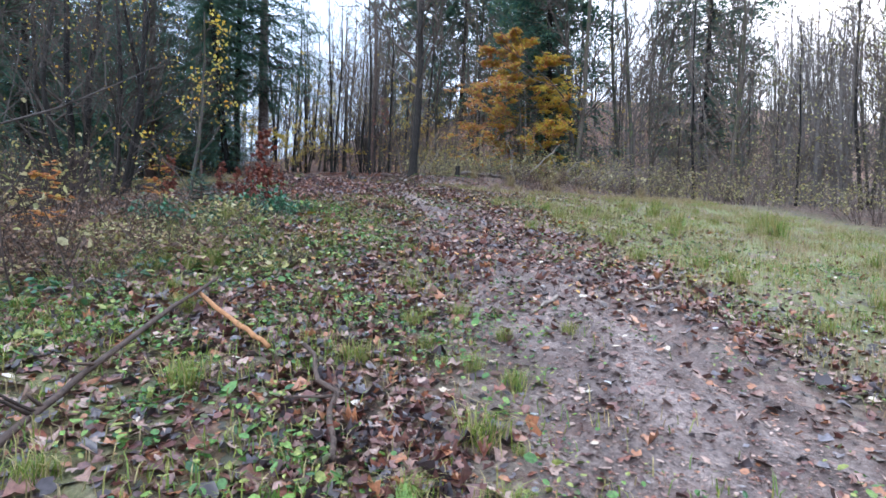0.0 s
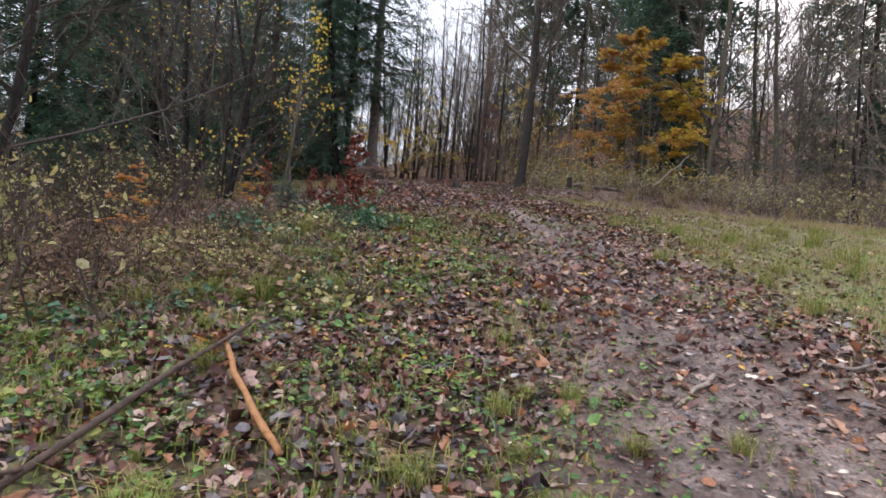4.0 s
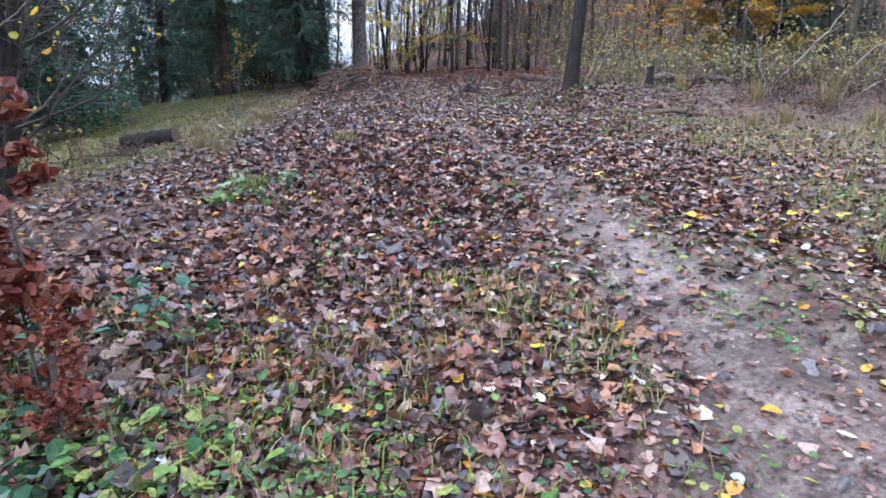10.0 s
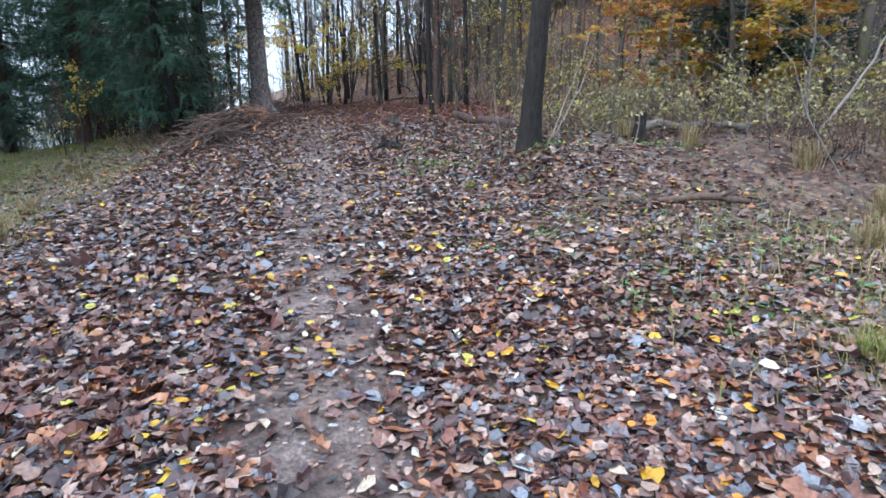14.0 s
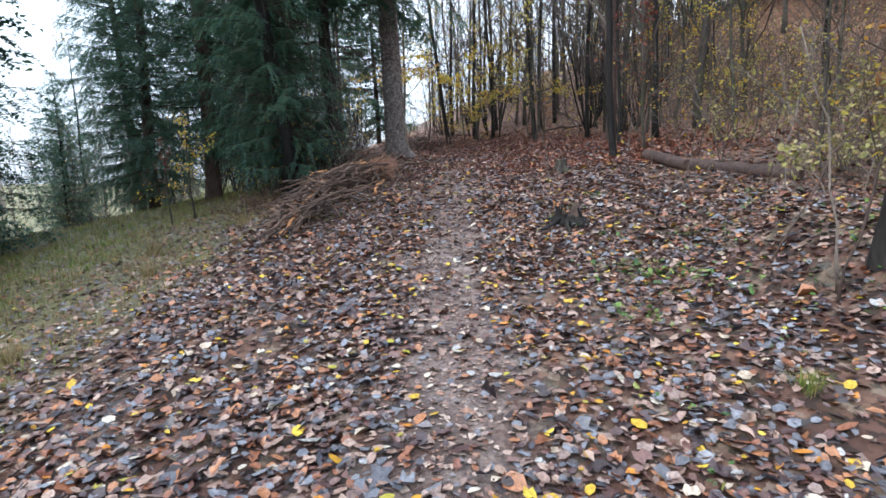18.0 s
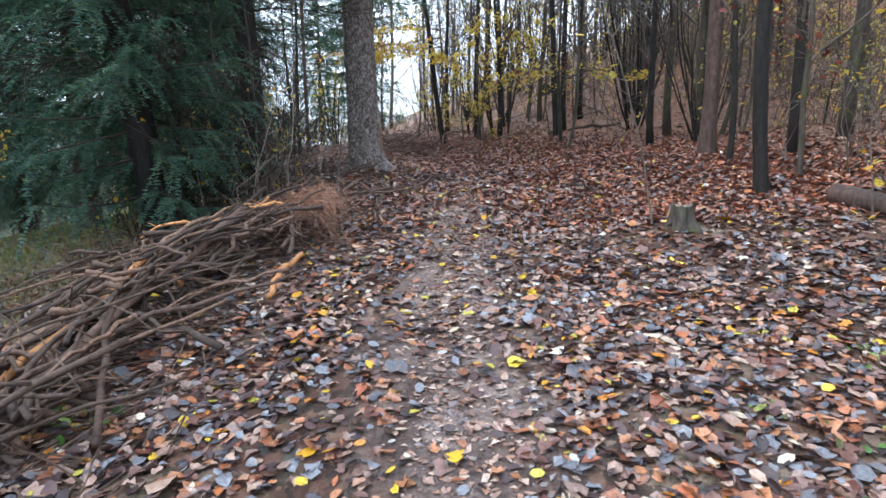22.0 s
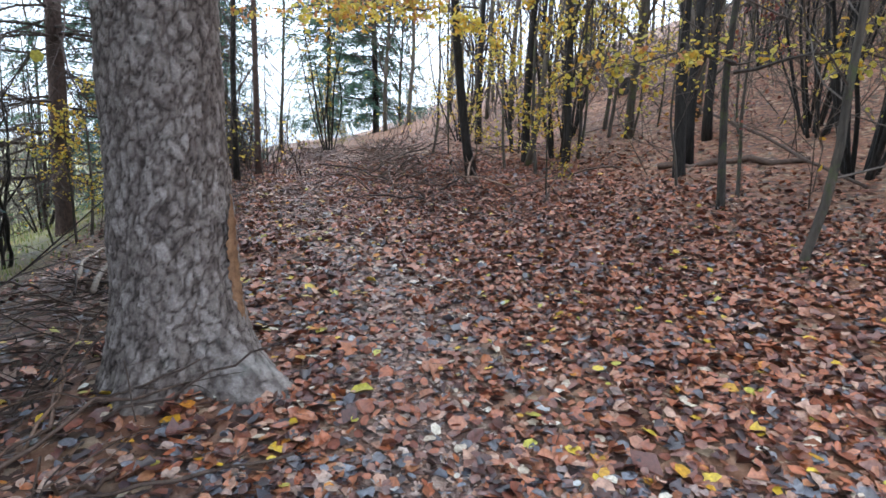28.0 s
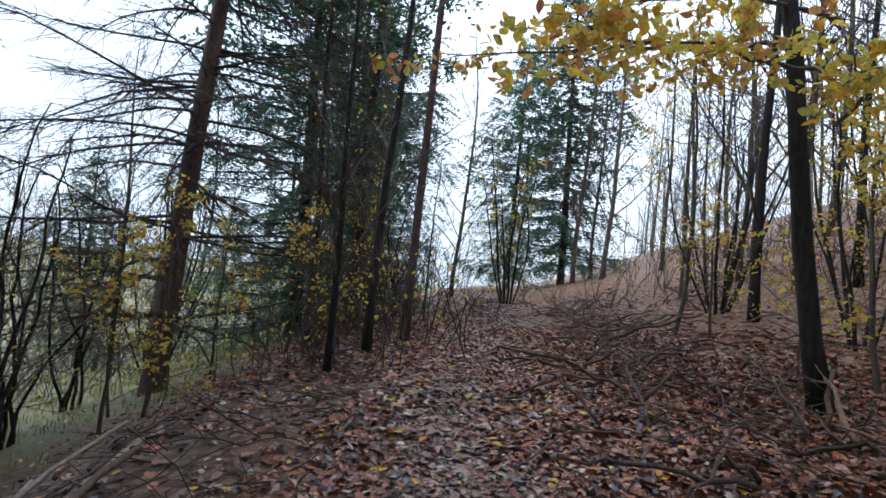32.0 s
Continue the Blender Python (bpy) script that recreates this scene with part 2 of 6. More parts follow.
    bump(n, l, hsum, b, 1.0, 0.04)
    return m


GROUND = ground_material()
BARK_SPRUCE = bark_material("spruce_bark", (0.05, 0.042, 0.038), (0.17, 0.145, 0.13), 0.4, 24.0, 0.0, 0.9, 0.5)
def plate_material():
    """Grey scaly spruce bark whose cracks follow the raised plates."""
    m, n, l, b = material("scaly_spruce_bark", 0.85, 0.25)
    tc = n.new("ShaderNodeTexCoord")
    crack = n.new("ShaderNodeAttribute")
    crack.attribute_name = "plate"
    tone_at = n.new("ShaderNodeAttribute")
    tone_at.attribute_name = "tone"
    fine = noise_tex(n, l, tc.outputs["Object"], 55.0, 6, 0.7)
    big_n = noise_tex(n, l, tc.outputs["Object"], 3.0, 4, 0.6)
    c = ramp(n, [(0.0, (0.03, 0.023, 0.021)), (0.14, (0.1, 0.083, 0.078)), (0.45, (0.19, 0.166, 0.158)), (1.0, (0.265, 0.238, 0.228))])
    l.new(crack.outputs["Fac"], c.inputs["Fac"])
    t1 = ramp(n, [(0.0, (0.68, 0.63, 0.6)), (1.0, (1.22, 1.2, 1.18))])
    l.new(tone_at.outputs["Fac"], t1.inputs["Fac"])
    t2 = ramp(n, [(0.3, (0.58, 0.55, 0.53)), (0.7, (1.3, 1.3, 1.3))])
    l.new(fine.outputs["Fac"], t2.inputs["Fac"])
    col = mix_col(n, l, 1.0, c.outputs["Color"], t1.outputs["Color"], "MULTIPLY")
    col = mix_col(n, l, 1.0, col, t2.outputs["Color"], "MULTIPLY")
    lich = ramp(n, [(0.6, (0, 0, 0)), (0.74, (0.3, 0.3, 0.3))])
    l.new(big_n.outputs["Fac"], lich.inputs["Fac"])
    col = mix_col(n, l, lich.outputs["Color"], col, (0.36, 0.37, 0.35))
    l.new(col, b.inputs["Base Color"])
    bump(n, l, fine.outputs["Fac"], b, 1.0, 0.012)
    return m


BARK_PLATES = plate_material()
BARK_RED = bark_material("reddish_conifer_bark", (0.045, 0.031, 0.028), (0.13, 0.088, 0.077), 0.35, 26.0)
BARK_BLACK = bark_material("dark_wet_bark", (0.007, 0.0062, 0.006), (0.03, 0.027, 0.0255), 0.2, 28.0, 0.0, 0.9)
BARK_GREY = bark_material("grey_brown_bark", (0.03, 0.026, 0.023), (0.095, 0.083, 0.073), 0.15, 30.0, 0.35)
BARK_PALE = bark_material("pale_smooth_bark", (0.09, 0.08, 0.066), (0.2, 0.18, 0.15), 0.12, 26.0, 0.2, 0.4)
TWIG = bark_material("twig_bark", (0.05, 0.042, 0.037), (0.14, 0.118, 0.104), 0.3, 40.0)
TWIG_DARK = bark_material("dark_twig_bark", (0.03, 0.024, 0.022), (0.085, 0.062, 0.055), 0.3, 40.0)
# bark of distant stems, with the paling of distance haze put into its colour
BARK_HAZED = bark_material("hazed_far_bark", (0.085, 0.078, 0.076), (0.17, 0.158, 0.152), 0.3, 12.0)
TWIG_PALE = bark_material("dry_twig", (0.16, 0.13, 0.105), (0.32, 0.27, 0.22), 0.3, 40.0)
DEADWOOD = wood_material("dead_wood", (0.032, 0.022, 0.019), (0.115, 0.078, 0.062))
RAWWOOD = wood_material("raw_orange_wood", (0.3, 0.13, 0.05), (0.5, 0.26, 0.12))
GREYWOOD = wood_material("weathered_grey_wood", (0.1, 0.085, 0.075), (0.27, 0.23, 0.2))
HEAPWOOD = wood_material("brown_brushwood", (0.06, 0.036, 0.028), (0.21, 0.138, 0.104))
NEEDLE = leaf_material("spruce_needles", [(0.032, 0.08, 0.066), (0.046, 0.112, 0.09), (0.06, 0.135, 0.105), (0.075, 0.15, 0.102), (0.105, 0.17, 0.08)], 0.5, 0.35, 0.48)
# blue-grey litter tones: leaf undersides, plus sky reflection on wet leaves put into colour
LITTER_A = leaf_material("wet_brown_leaves", [(0.06, 0.026, 0.024), (0.12, 0.046, 0.037), (0.19, 0.09, 0.07), (0.045, 0.034, 0.038), (0.26, 0.16, 0.13), (0.14, 0.125, 0.14), (0.3, 0.13, 0.065), (0.085, 0.034, 0.03), (0.33, 0.23, 0.19), (0.14, 0.072, 0.065), (0.036, 0.024, 0.026), (0.2, 0.075, 0.05)], 0.4, 0.5)
LITTER_B = leaf_material("brown_and_sky_sheen_grey_leaves", [(0.075, 0.04, 0.04), (0.15, 0.075, 0.065), (0.125, 0.13, 0.155), (0.3, 0.2, 0.165), (0.045, 0.034, 0.038), (0.19, 0.2, 0.235), (0.37, 0.26, 0.21), (0.25, 0.1, 0.055), (0.09, 0.09, 0.11), (0.36, 0.16, 0.08), (0.06, 0.038, 0.042), (0.17, 0.1, 0.09), (0.24, 0.17, 0.15)], 0.38, 0.5)
LITTER_C = leaf_material("copper_leaves", [(0.17, 0.056, 0.036), (0.3, 0.1, 0.055), (0.39, 0.155, 0.085), (0.08, 0.034, 0.03), (0.4, 0.235, 0.17), (0.19, 0.09, 0.07), (0.35, 0.12, 0.05), (0.11, 0.042, 0.034), (0.12, 0.115, 0.13), (0.33, 0.145, 0.09), (0.05, 0.03, 0.03), (0.23, 0.08, 0.048), (0.35, 0.115, 0.058)], 0.42, 0.48)
LITTER_PALE = leaf_material("pale_leaf_undersides", [(0.5, 0.42, 0.33), (0.42, 0.34, 0.26), (0.55, 0.5, 0.42), (0.36, 0.36, 0.36)], 0.5, 0.4)
LITTER_YELLOW = leaf_material("fallen_yellow_leaves", [(0.5, 0.33, 0.03), (0.58, 0.42, 0.05), (0.45, 0.24, 0.02), (0.4, 0.36, 0.06), (0.5, 0.2, 0.03)], 0.45, 0.4)
LEAF_RED = leaf_material("russet_sapling_leaves", [(0.16, 0.035, 0.022), (0.22, 0.055, 0.035), (0.11, 0.028, 0.022), (0.27, 0.1, 0.06)], 0.5, 0.4, 0.25)
LEAF_ORANGE = leaf_material("orange_beech_leaves", [(0.58, 0.28, 0.09), (0.6, 0.35, 0.11), (0.52, 0.23, 0.09), (0.56, 0.42, 0.12), (0.46, 0.2, 0.09)], 0.5, 0.35, 0.5)
LEAF_YELLOW = leaf_material("yellow_autumn_leaves", [(0.62, 0.45, 0.06), (0.68, 0.53, 0.09), (0.52, 0.45, 0.09), (0.64, 0.37, 0.05), (0.45, 0.43, 0.1)], 0.5, 0.35, 0.55)
LEAF_OLIVE = leaf_material("fading_olive_leaves", [(0.3, 0.29, 0.1), (0.42, 0.39, 0.15), (0.2, 0.2, 0.08), (0.33, 0.25, 0.12), (0.46, 0.41, 0.23)], 0.5, 0.35, 0.35)
LEAF_GREEN = leaf_material("fresh_green_leaves", [(0.075, 0.165, 0.045), (0.105, 0.22, 0.055), (0.17, 0.28, 0.065), (0.05, 0.12, 0.05), (0.27, 0.3, 0.085), (0.09, 0.1, 0.04)], 0.45, 0.4, 0.25)
LEAF_MINT = leaf_material("pale_green_leaves", [(0.2, 0.34, 0.15), (0.27, 0.41, 0.2), (0.16, 0.3, 0.13), (0.3, 0.42, 0.22)], 0.45, 0.4, 0.25)
LEAF_TEAL = leaf_material("bramble_leaves", [(0.03, 0.1, 0.055), (0.04, 0.13, 0.07), (0.055, 0.15, 0.075), (0.03, 0.085, 0.04)], 0.4, 0.45, 0.15)
LITTER_TROD = leaf_material("trodden_leaf_scraps", [(0.3, 0.2, 0.165), (0.22, 0.14, 0.115), (0.38, 0.28, 0.24), (0.16, 0.095, 0.08), (0.32, 0.18, 0.125), (0.44, 0.35, 0.3), (0.2, 0.18, 0.19)], 0.6, 0.4)
LEAF_DRY = leaf_material("dry_brown_leaves", [(0.13, 0.075, 0.05), (0.18, 0.11, 0.075), (0.09, 0.055, 0.04), (0.23, 0.15, 0.1)], 0.6, 0.3, 0.2)
GRASS = leaf_material("green_grass_blades", [(0.11, 0.175, 0.03), (0.155, 0.22, 0.04), (0.215, 0.25, 0.05), (0.27, 0.26, 0.08), (0.35, 0.29, 0.13)], 0.5, 0.35, 0.25)
GRASS_DRY = leaf_material("straw_grass_blades", [(0.24, 0.2, 0.1), (0.32, 0.26, 0.14), (0.2, 0.2, 0.08), (0.28, 0.19, 0.1), (0.38, 0.31, 0.19)], 0.6, 0.3, 0.25)


# ---- mesh helpers ----
RNG = np.random.default_rng(7)


def np_mesh(name, verts, faces, mat, smooth=False):
    """A mesh from arrays: faces is a list of (n, k) index arrays."""
    me = bpy.data.meshes.new(name)
    verts = np.asarray(verts, np.float32)
    faces = [np.asarray(f, np.int32) for f in faces if len(f)]
    me.vertices.add(len(verts))
    me.vertices.foreach_set("co", verts.ravel())
    count = np.concatenate([np.full(len(f), f.shape[1], np.int32) for f in faces])
    loops = np.concatenate([f.ravel() for f in faces])
    starts = np.concatenate([[0], np.cumsum(count)[:-1]]).astype(np.int32)
    me.loops.add(len(loops))
    me.loops.foreach_set("vertex_index", loops)
    me.polygons.add(len(count))
    me.polygons.foreach_set("loop_start", starts)
    me.polygons.foreach_set("use_smooth", np.full(len(count), smooth))
    me.update(calc_edges=True)
    me.materials.append(mat)
    return me


class Heap:
    """Gathers vertices and faces of one mesh."""

    def __init__(self):
        self.v, self.f, self.n = [], {}, 0

    def add(self, v, *faces):
        for f in faces:
            f = np.asarray(f, np.int32)
            self.f.setdefault(f.shape[1], []).append(f + self.n)
        self.v.append(np.asarray(v, np.float32))
        self.n += len(v)

    def mesh(self, name, mat, smooth=False):
        return np_mesh(name, np.concatenate(self.v), [np.concatenate(a) for a in self.f.values()], mat, smooth)


def thing(name, label, category, group="", kind=""):
    ob = new(name)
    ob.empty_display_size = 0.1
    return tagged(ob, label, category, group, kind)


def part(name, me, parent, label=""):
    ob = new(name, me)
    ob.parent = parent
    return tagged(ob, label)


def unit(v):
    v = np.asarray(v, float)
    return v / max(np.linalg.norm(v), 1e-9)


def tube(heap, pts, radii, sides=6, cap=True):
    """A tapered, bent tube along points."""
    pts, radii = np.asarray(pts, float), np.asarray(radii, float)
    d = np.gradient(pts, axis=0)
    d /= np.maximum(np.linalg.norm(d, axis=1, keepdims=True), 1e-9)
    ref = np.array([0, 0, 1.0]) if abs(d[0, 2]) < 0.8 else np.array([1.0, 0, 0])
    a = np.cross(d, ref)
    a /= np.maximum(np.linalg.norm(a, axis=1, keepdims=True), 1e-9)
    b = np.cross(d, a)
    ang = np.arange(sides) * 2 * np.pi / sides
    ring = pts[:, None] + radii[:, None, None] * (np.cos(ang)[None, :, None] * a[:, None] + np.sin(ang)[None, :, None] * b[:, None])
    n = len(pts)
    i = np.arange(n - 1)[:, None] * sides
    j = np.arange(sides)[None]
    k = (j + 1) % sides
    quads = np.stack([i + j, i + k, i + sides + k, i + sides + j], -1).reshape(-1, 4)
    faces = [quads]
    if cap and sides > 3:
        faces.append(np.arange(sides)[None, ::-1])
        faces.append((n - 1) * sides + np.arange(sides)[None])
    heap.add(ring.reshape(-1, 3), *faces)


# a leaf: a pointed oval folded along its midrib, in its own x (length) and y (width)
LEAF_U = np.array([(-0.5, 0, 0), (-0.32, 0.2, 0.04), (-0.02, 0.31, 0.07), (0.28, 0.2, 0.06), (0.5, 0, 0.03), (0.28, -0.2, 0.06), (-0.02, -0.31, 0.07), (-0.32, -0.2, 0.04)])
LEAF_Q = np.array([(0, 4, 3, 2), (0, 6, 5, 4)])
LEAF_T = np.array([(0, 2, 1), (0, 7, 6)])


# a plain four-cornered leaflet, a six-cornered litter leaf and a lobed one
DIAMOND_U = np.array([(-0.5, 0, 0), (0.05, 0.32, 0.1), (0.5, 0, 0.02), (0.05, -0.32, 0.1)])
OVAL_U = np.array([(-0.48, 0, 0), (-0.24, 0.29, 0.1), (0.22, 0.3, 0.1), (0.5, 0, -0.04), (0.22, -0.3, 0.12), (-0.24, -0.29, 0.08)])
LOBED_U = np.array([(-0.5, 0, 0), (-0.3, 0.42, 0.14), (-0.02, 0.24, 0.04), (0.3, 0.34, 0.12), (0.5, 0, -0.06), (0.26, -0.36, 0.15), (0.0, -0.22, 0.05), (-0.34, -0.4, 0.1)])


def turn_arrays(yaw, pitch, roll):
    cy, sy, cp, sp, cr, sr = np.cos(yaw), np.sin(yaw), np.cos(pitch), np.sin(pitch), np.cos(roll), np.sin(roll)
    return np.stack([np.stack([cy * cp, cy * sp * sr - sy * cr, cy * sp * cr + sy * sr], -1),
                     np.stack([sy * cp, sy * sp * sr + cy * cr, sy * sp * cr - cy * sr], -1),
                     np.stack([-sp, cp * sr, cp * cr], -1)], -2)


def leaves(heap, pos, size, flat=0.35, rng=RNG, curl=1.0, form=None):
    """Many single leaves at pos; flat: how far they tilt out of the level, in radians."""
    n = len(pos)
    if not n:
        return
    size = np.broadcast_to(size, n)
    r = turn_arrays(rng.uniform(0, 2 * np.pi, n), rng.normal(0, flat, n), rng.normal(0, flat, n))
    if form is not None:
        shape = form[None] * np.stack([size, size * rng.uniform(0.7, 1.3, n), size * rng.normal(0.6, 1.3, n) * curl], -1)[:, None]
        v = np.einsum("nij,nkj->nki", r, shape) + np.asarray(pos)[:, None]
        m = len(form)
        k = m * np.arange(n)[:, None, None]
        quads = {4: [], 6: [(0, 3, 2, 1), (0, 5, 4, 3)], 8: [(0, 4, 3, 2), (0, 6, 5, 4)]}[m]
        tris = {4: [(0, 2, 1), (0, 3, 2)], 6: [], 8: [(0, 2, 1), (0, 7, 6)]}[m]
        heap.add(v.reshape(-1, 3), *[(np.array(f)[None] + k).reshape(-1, len(f[0])) for f in (quads, tris) if f])
        return
    shape = LEAF_U[None] * np.stack([size, size * rng.uniform(0.75, 1.25, n), size * rng.normal(0.5, 1.0, n) * curl], -1)[:, None]
    v = np.einsum("nij,nkj->nki", r, shape) + np.asarray(pos)[:, None]
    k = 8 * np.arange(n)[:, None, None]
    heap.add(v.reshape(-1, 3), (LEAF_Q[None] + k).reshape(-1, 4), (LEAF_T[None] + k).reshape(-1, 3))


def blades(heap, pos, height, width, lean=0.5, rng=RNG):
    """Grass blades: two bent segments each."""
    n = len(pos)
    yaw = rng.uniform(0, 2 * np.pi, n)
    dirs = np.stack([np.cos(yaw), np.sin(yaw), np.zeros(n)], -1)
    side = np.stack([-np.sin(yaw), np.cos(yaw), np.zeros(n)], -1) * (width * 0.5)
    hgt = height * rng.uniform(0.5, 1.2, n)[:, None]
    ln = rng.uniform(0.2, 1.0, n)[:, None] * lean * hgt
    up = np.array([0, 0, 1.0])
    p0 = np.asarray(pos)
    p1 = p0 + up * hgt * 0.6 + dirs * ln * 0.35
    p2 = p0 + up * hgt * (1.0 - 0.3 * lean) + dirs * ln
    v = np.stack([p0 - side, p0 + side, p1 + side * 0.8, p1 - side * 0.8, p2], 1)
    k = 5 * np.arange(n)[:, None]
    heap.add(v.reshape(-1, 3), np.array([[0, 1, 2, 3]]) + k, np.array([[3, 2, 4]]) + k)


# ---- lie of the land ----
ROUTE_Y = np.array([-60, 0, 4, 8, 12, 16, 20, 24, 28, 30.5, 32.5, 35, 38, 41, 46, 51, 60, 90])
ROUTE_X = np.array([-1.5, -0.8, 0, 0.4, 1.1, 1.15, 0.8, 0.6, 0.3, -0.1, -0.9, -2.2, -3.4, -4.6, -6.6, -8.4, -12.3, -23])
RISE_Y = np.array([-300, -60, -10, 0, 2, 4.2, 5.5, 7.2, 9.6, 12, 14, 16, 18.4, 20.5, 22.5, 24, 27.2, 30.6, 32.7, 35.3, 38, 41, 46, 51, 65, 100, 400])
RISE_Z = np.array([-8, -6, -1.6, -0.35, -0.02, 0.58, 0.88, 1.26, 1.78, 2.3, 2.76, 3.0, 3.3, 3.56, 3.85, 4.12, 4.58, 5.02, 5.2, 5.3, 5.55, 5.84, 6.3, 6.5, 7.05, 8.2, 14])
TRACK_Y = np.array([-20, 0, 4, 8, 10, 12, 14, 18, 26, 60])
TRACK_X = np.array([0.6, 1.1, 1.3, 1.8, 2.1, 1.75, 1.25, 1.1, 0.55, -10])
TRACK_W = np.array([1.3, 1.3, 1.2, 1.0, 0.7, 0.4, 0.26, 0.3, 0.28, 0.2])


TREAD_Y = np.array([-20, 10.7, 12.3, 13.2, 14.5, 16.1, 18.5, 20, 22, 24, 26.8, 30, 33.5, 35.8, 37.6, 39.2, 42.2, 46.1, 51, 60])
TREAD_X = np.array([1.7, 1.73, 1.72, 1.5, 1.2, 0.98, 0.95, 0.86, 0.7, 0.56, 0.42, 0.2, -0.7, -2.2, -3.2, -4.05, -5.0, -6.15, -7.9, -10.6])


def smooth_interp(y, ys, vs):
    s = 0
    for o, w in ((-1.2, 0.15), (-0.6, 0.2), (0, 0.3), (0.6, 0.2), (1.2, 0.15)):
        s = s + w * np.interp(y + o, ys, vs)
    return s


def step(x, a, b):
    t = np.clip((x - a) / (b - a), 0, 1)
    return t * t * (3 - 2 * t)


def wave(x, y, k, a):
    """Soft uneven ground from a few crossed swells."""
    return (np.sin(x * k + 1.3 * np.sin(y * k * 0.7 + a)) * np.cos(y * k * 0.9 + 1.7 * np.sin(x * k * 0.6 + 2 * a))) * 0.5


def land(x, y):
    """Height of the ground."""
    x, y = np.asarray(x, float), np.asarray(y, float)
    c = smooth_interp(y, ROUTE_Y, ROUTE_X)
    z = smooth_interp(y, RISE_Y, RISE_Z)
    u = x - c
    left = np.maximum(-u - 0.9, 0)
    steep = 0.15 + 0.12 * step(y, 31, 38)
    z = z - np.minimum(left, 16) * steep * np.minimum(left / 3, 1) - np.maximum(np.minimum(left, 60) - 16, 0) * 0.05
    z = z + 5 * step(left, 120, 300) + 14 * step(left, 300, 900)
    right = np.maximum(u - 1.2, 0)
    up = step(y, 21, 30)
    z = z + up * np.minimum(right, 28) * 0.08 + step(y, 32, 56) * np.minimum(np.maximum(right - 8, 0), 45) * 0.115
    z = z + step(y, 33, 43) * np.minimum(np.maximum(right - 5, 0), 30) * 0.12
    z = z + step(y, 40, 50) * (np.minimum(np.maximum(right - 0.9, 0), 8) * 0.12 + np.minimum(np.maximum(right - 1.0, 0), 26) * 0.035)
    z = z + (1 - up) * np.maximum(np.minimum(right, 60) - 7, 0) * 0.02
    z = z - (1 - up) * 6 * step(right, 45, 160)
    near = np.exp(-(np.maximum(np.abs(u) - 12, 0) / 10) ** 2)
    z = z + near * (0.09 * wave(x, y, 1.1, 0.4) + 0.045 * wave(x, y, 3.1, 1.1) + 0.022 * wave(x, y, 8.3, 2.0) + 0.014 * wave(x, y, 19.0, 2.7) + 0.01 * wave(x, y, 33.0, 0.9))
    # bank on which the black tree and the scrub stand
    z = z + 0.44 * step(u, 2.3, 3.3) * (1 - step(u, 8, 15)) * step(y, 17.2, 20.0) * (1 - step(y, 21.2, 24.5))
    # wheel ruts in the mud at the foot of the slope
    tx, tw = np.interp(y, TRACK_Y, TRACK_X), np.interp(y, TRACK_Y, TRACK_W)
    fade = 1 - step(y, 9, 14)
    for o in (-0.55, 0.6):
        z = z - fade * 0.1 * np.exp(-((x - tx - o * tw) / 0.2) ** 2) * (0.7 + 0.6 * wave(x, y, 2.2, 3.0))
    # bank under the big spruce, with the brush heap on its edge
    z = z + 0.12 * np.exp(-(((x + 1.6) / 0.9) ** 2 + ((y - 32.0) / 1.0) ** 2))
    return z


def land1(x, y):
    return float(land(np.array([x]), np.array([y]))[0])


def cover(x, y):
    """Shares of mud, grass and copper litter."""
    tx, tw = np.interp(y, TRACK_Y, TRACK_X), np.interp(y, TRACK_Y, TRACK_W)
    c = smooth_interp(y, ROUTE_Y, ROUTE_X)
    mud = np.exp(-(np.abs(x - tx) / np.maximum(tw, 0.1)) ** 3) * (0.9 - 0.45 * step(y, 11, 20) - 0.25 * step(y, 26, 34))
    tread = np.interp(y, TREAD_Y, TREAD_X) + 0.06 * np.sin(y * 1.7)
    trod = np.exp(-(np.abs(x - tread) / (0.33 + 0.2 * (1 - step(y, 12, 16)) + 0.1 * step(y, 17, 21) + 0.1 * step(y, 23, 25) * (1 - step(y, 29, 31)) + 0.16 * step(y, 34, 38))) ** 3) * (1.05 - 0.25 * (1 - step(y, 12, 16)) - 0.2 * step(y, 25, 33) + 0.2 * step(y, 35, 39)) * (1.0 + 0.5 * wave(x, y, 3.3, 5.0)) * step(y, 10, 13) * (1 - 0.22 * step(y, 15, 18))
    mud = np.maximum(mud, trod)
    right = step(x - tx + 0.5 * wave(x, y, 2.3, 4.0) + 0.3 * wave(x, y, 6.1, 1.0), 1.0, 3.0) * (1 - 0.7 * step(y - 0.5 * np.maximum(x - 4, 0), 9, 13)) * (1 - step(y, 15, 18.5)) * (1 - step(x, 11, 15))
    left0 = step(-x, 0.6, 2.0) * (1 - step(y, 8, 10.5)) * 0.75
    meadow = (0.6 * step(-(x - c), 2.3, 3.8) + 0.4 * step(-(x - c), 4.5, 7)) * step(y, 13, 17) * (1 - 0.95 * step(y, 26, 31) * (1 - step(-(x - c), 3.6, 5.6)))
    grass = np.maximum(np.maximum(right, left0), meadow)
    grass = np.maximum(grass, 0.25 * (1 - step(y, 7, 10)) * np.exp(-((x + 0.3) / 1.2) ** 2))
    # left of the path dark mould shows: needle litter, with spruce shade put into colour
    copper = step(y, 25, 31) * (1 - 0.8 * step(-(x - c), 0.9, 1.8) * step(y, 27, 30))
    return mud, grass, copper


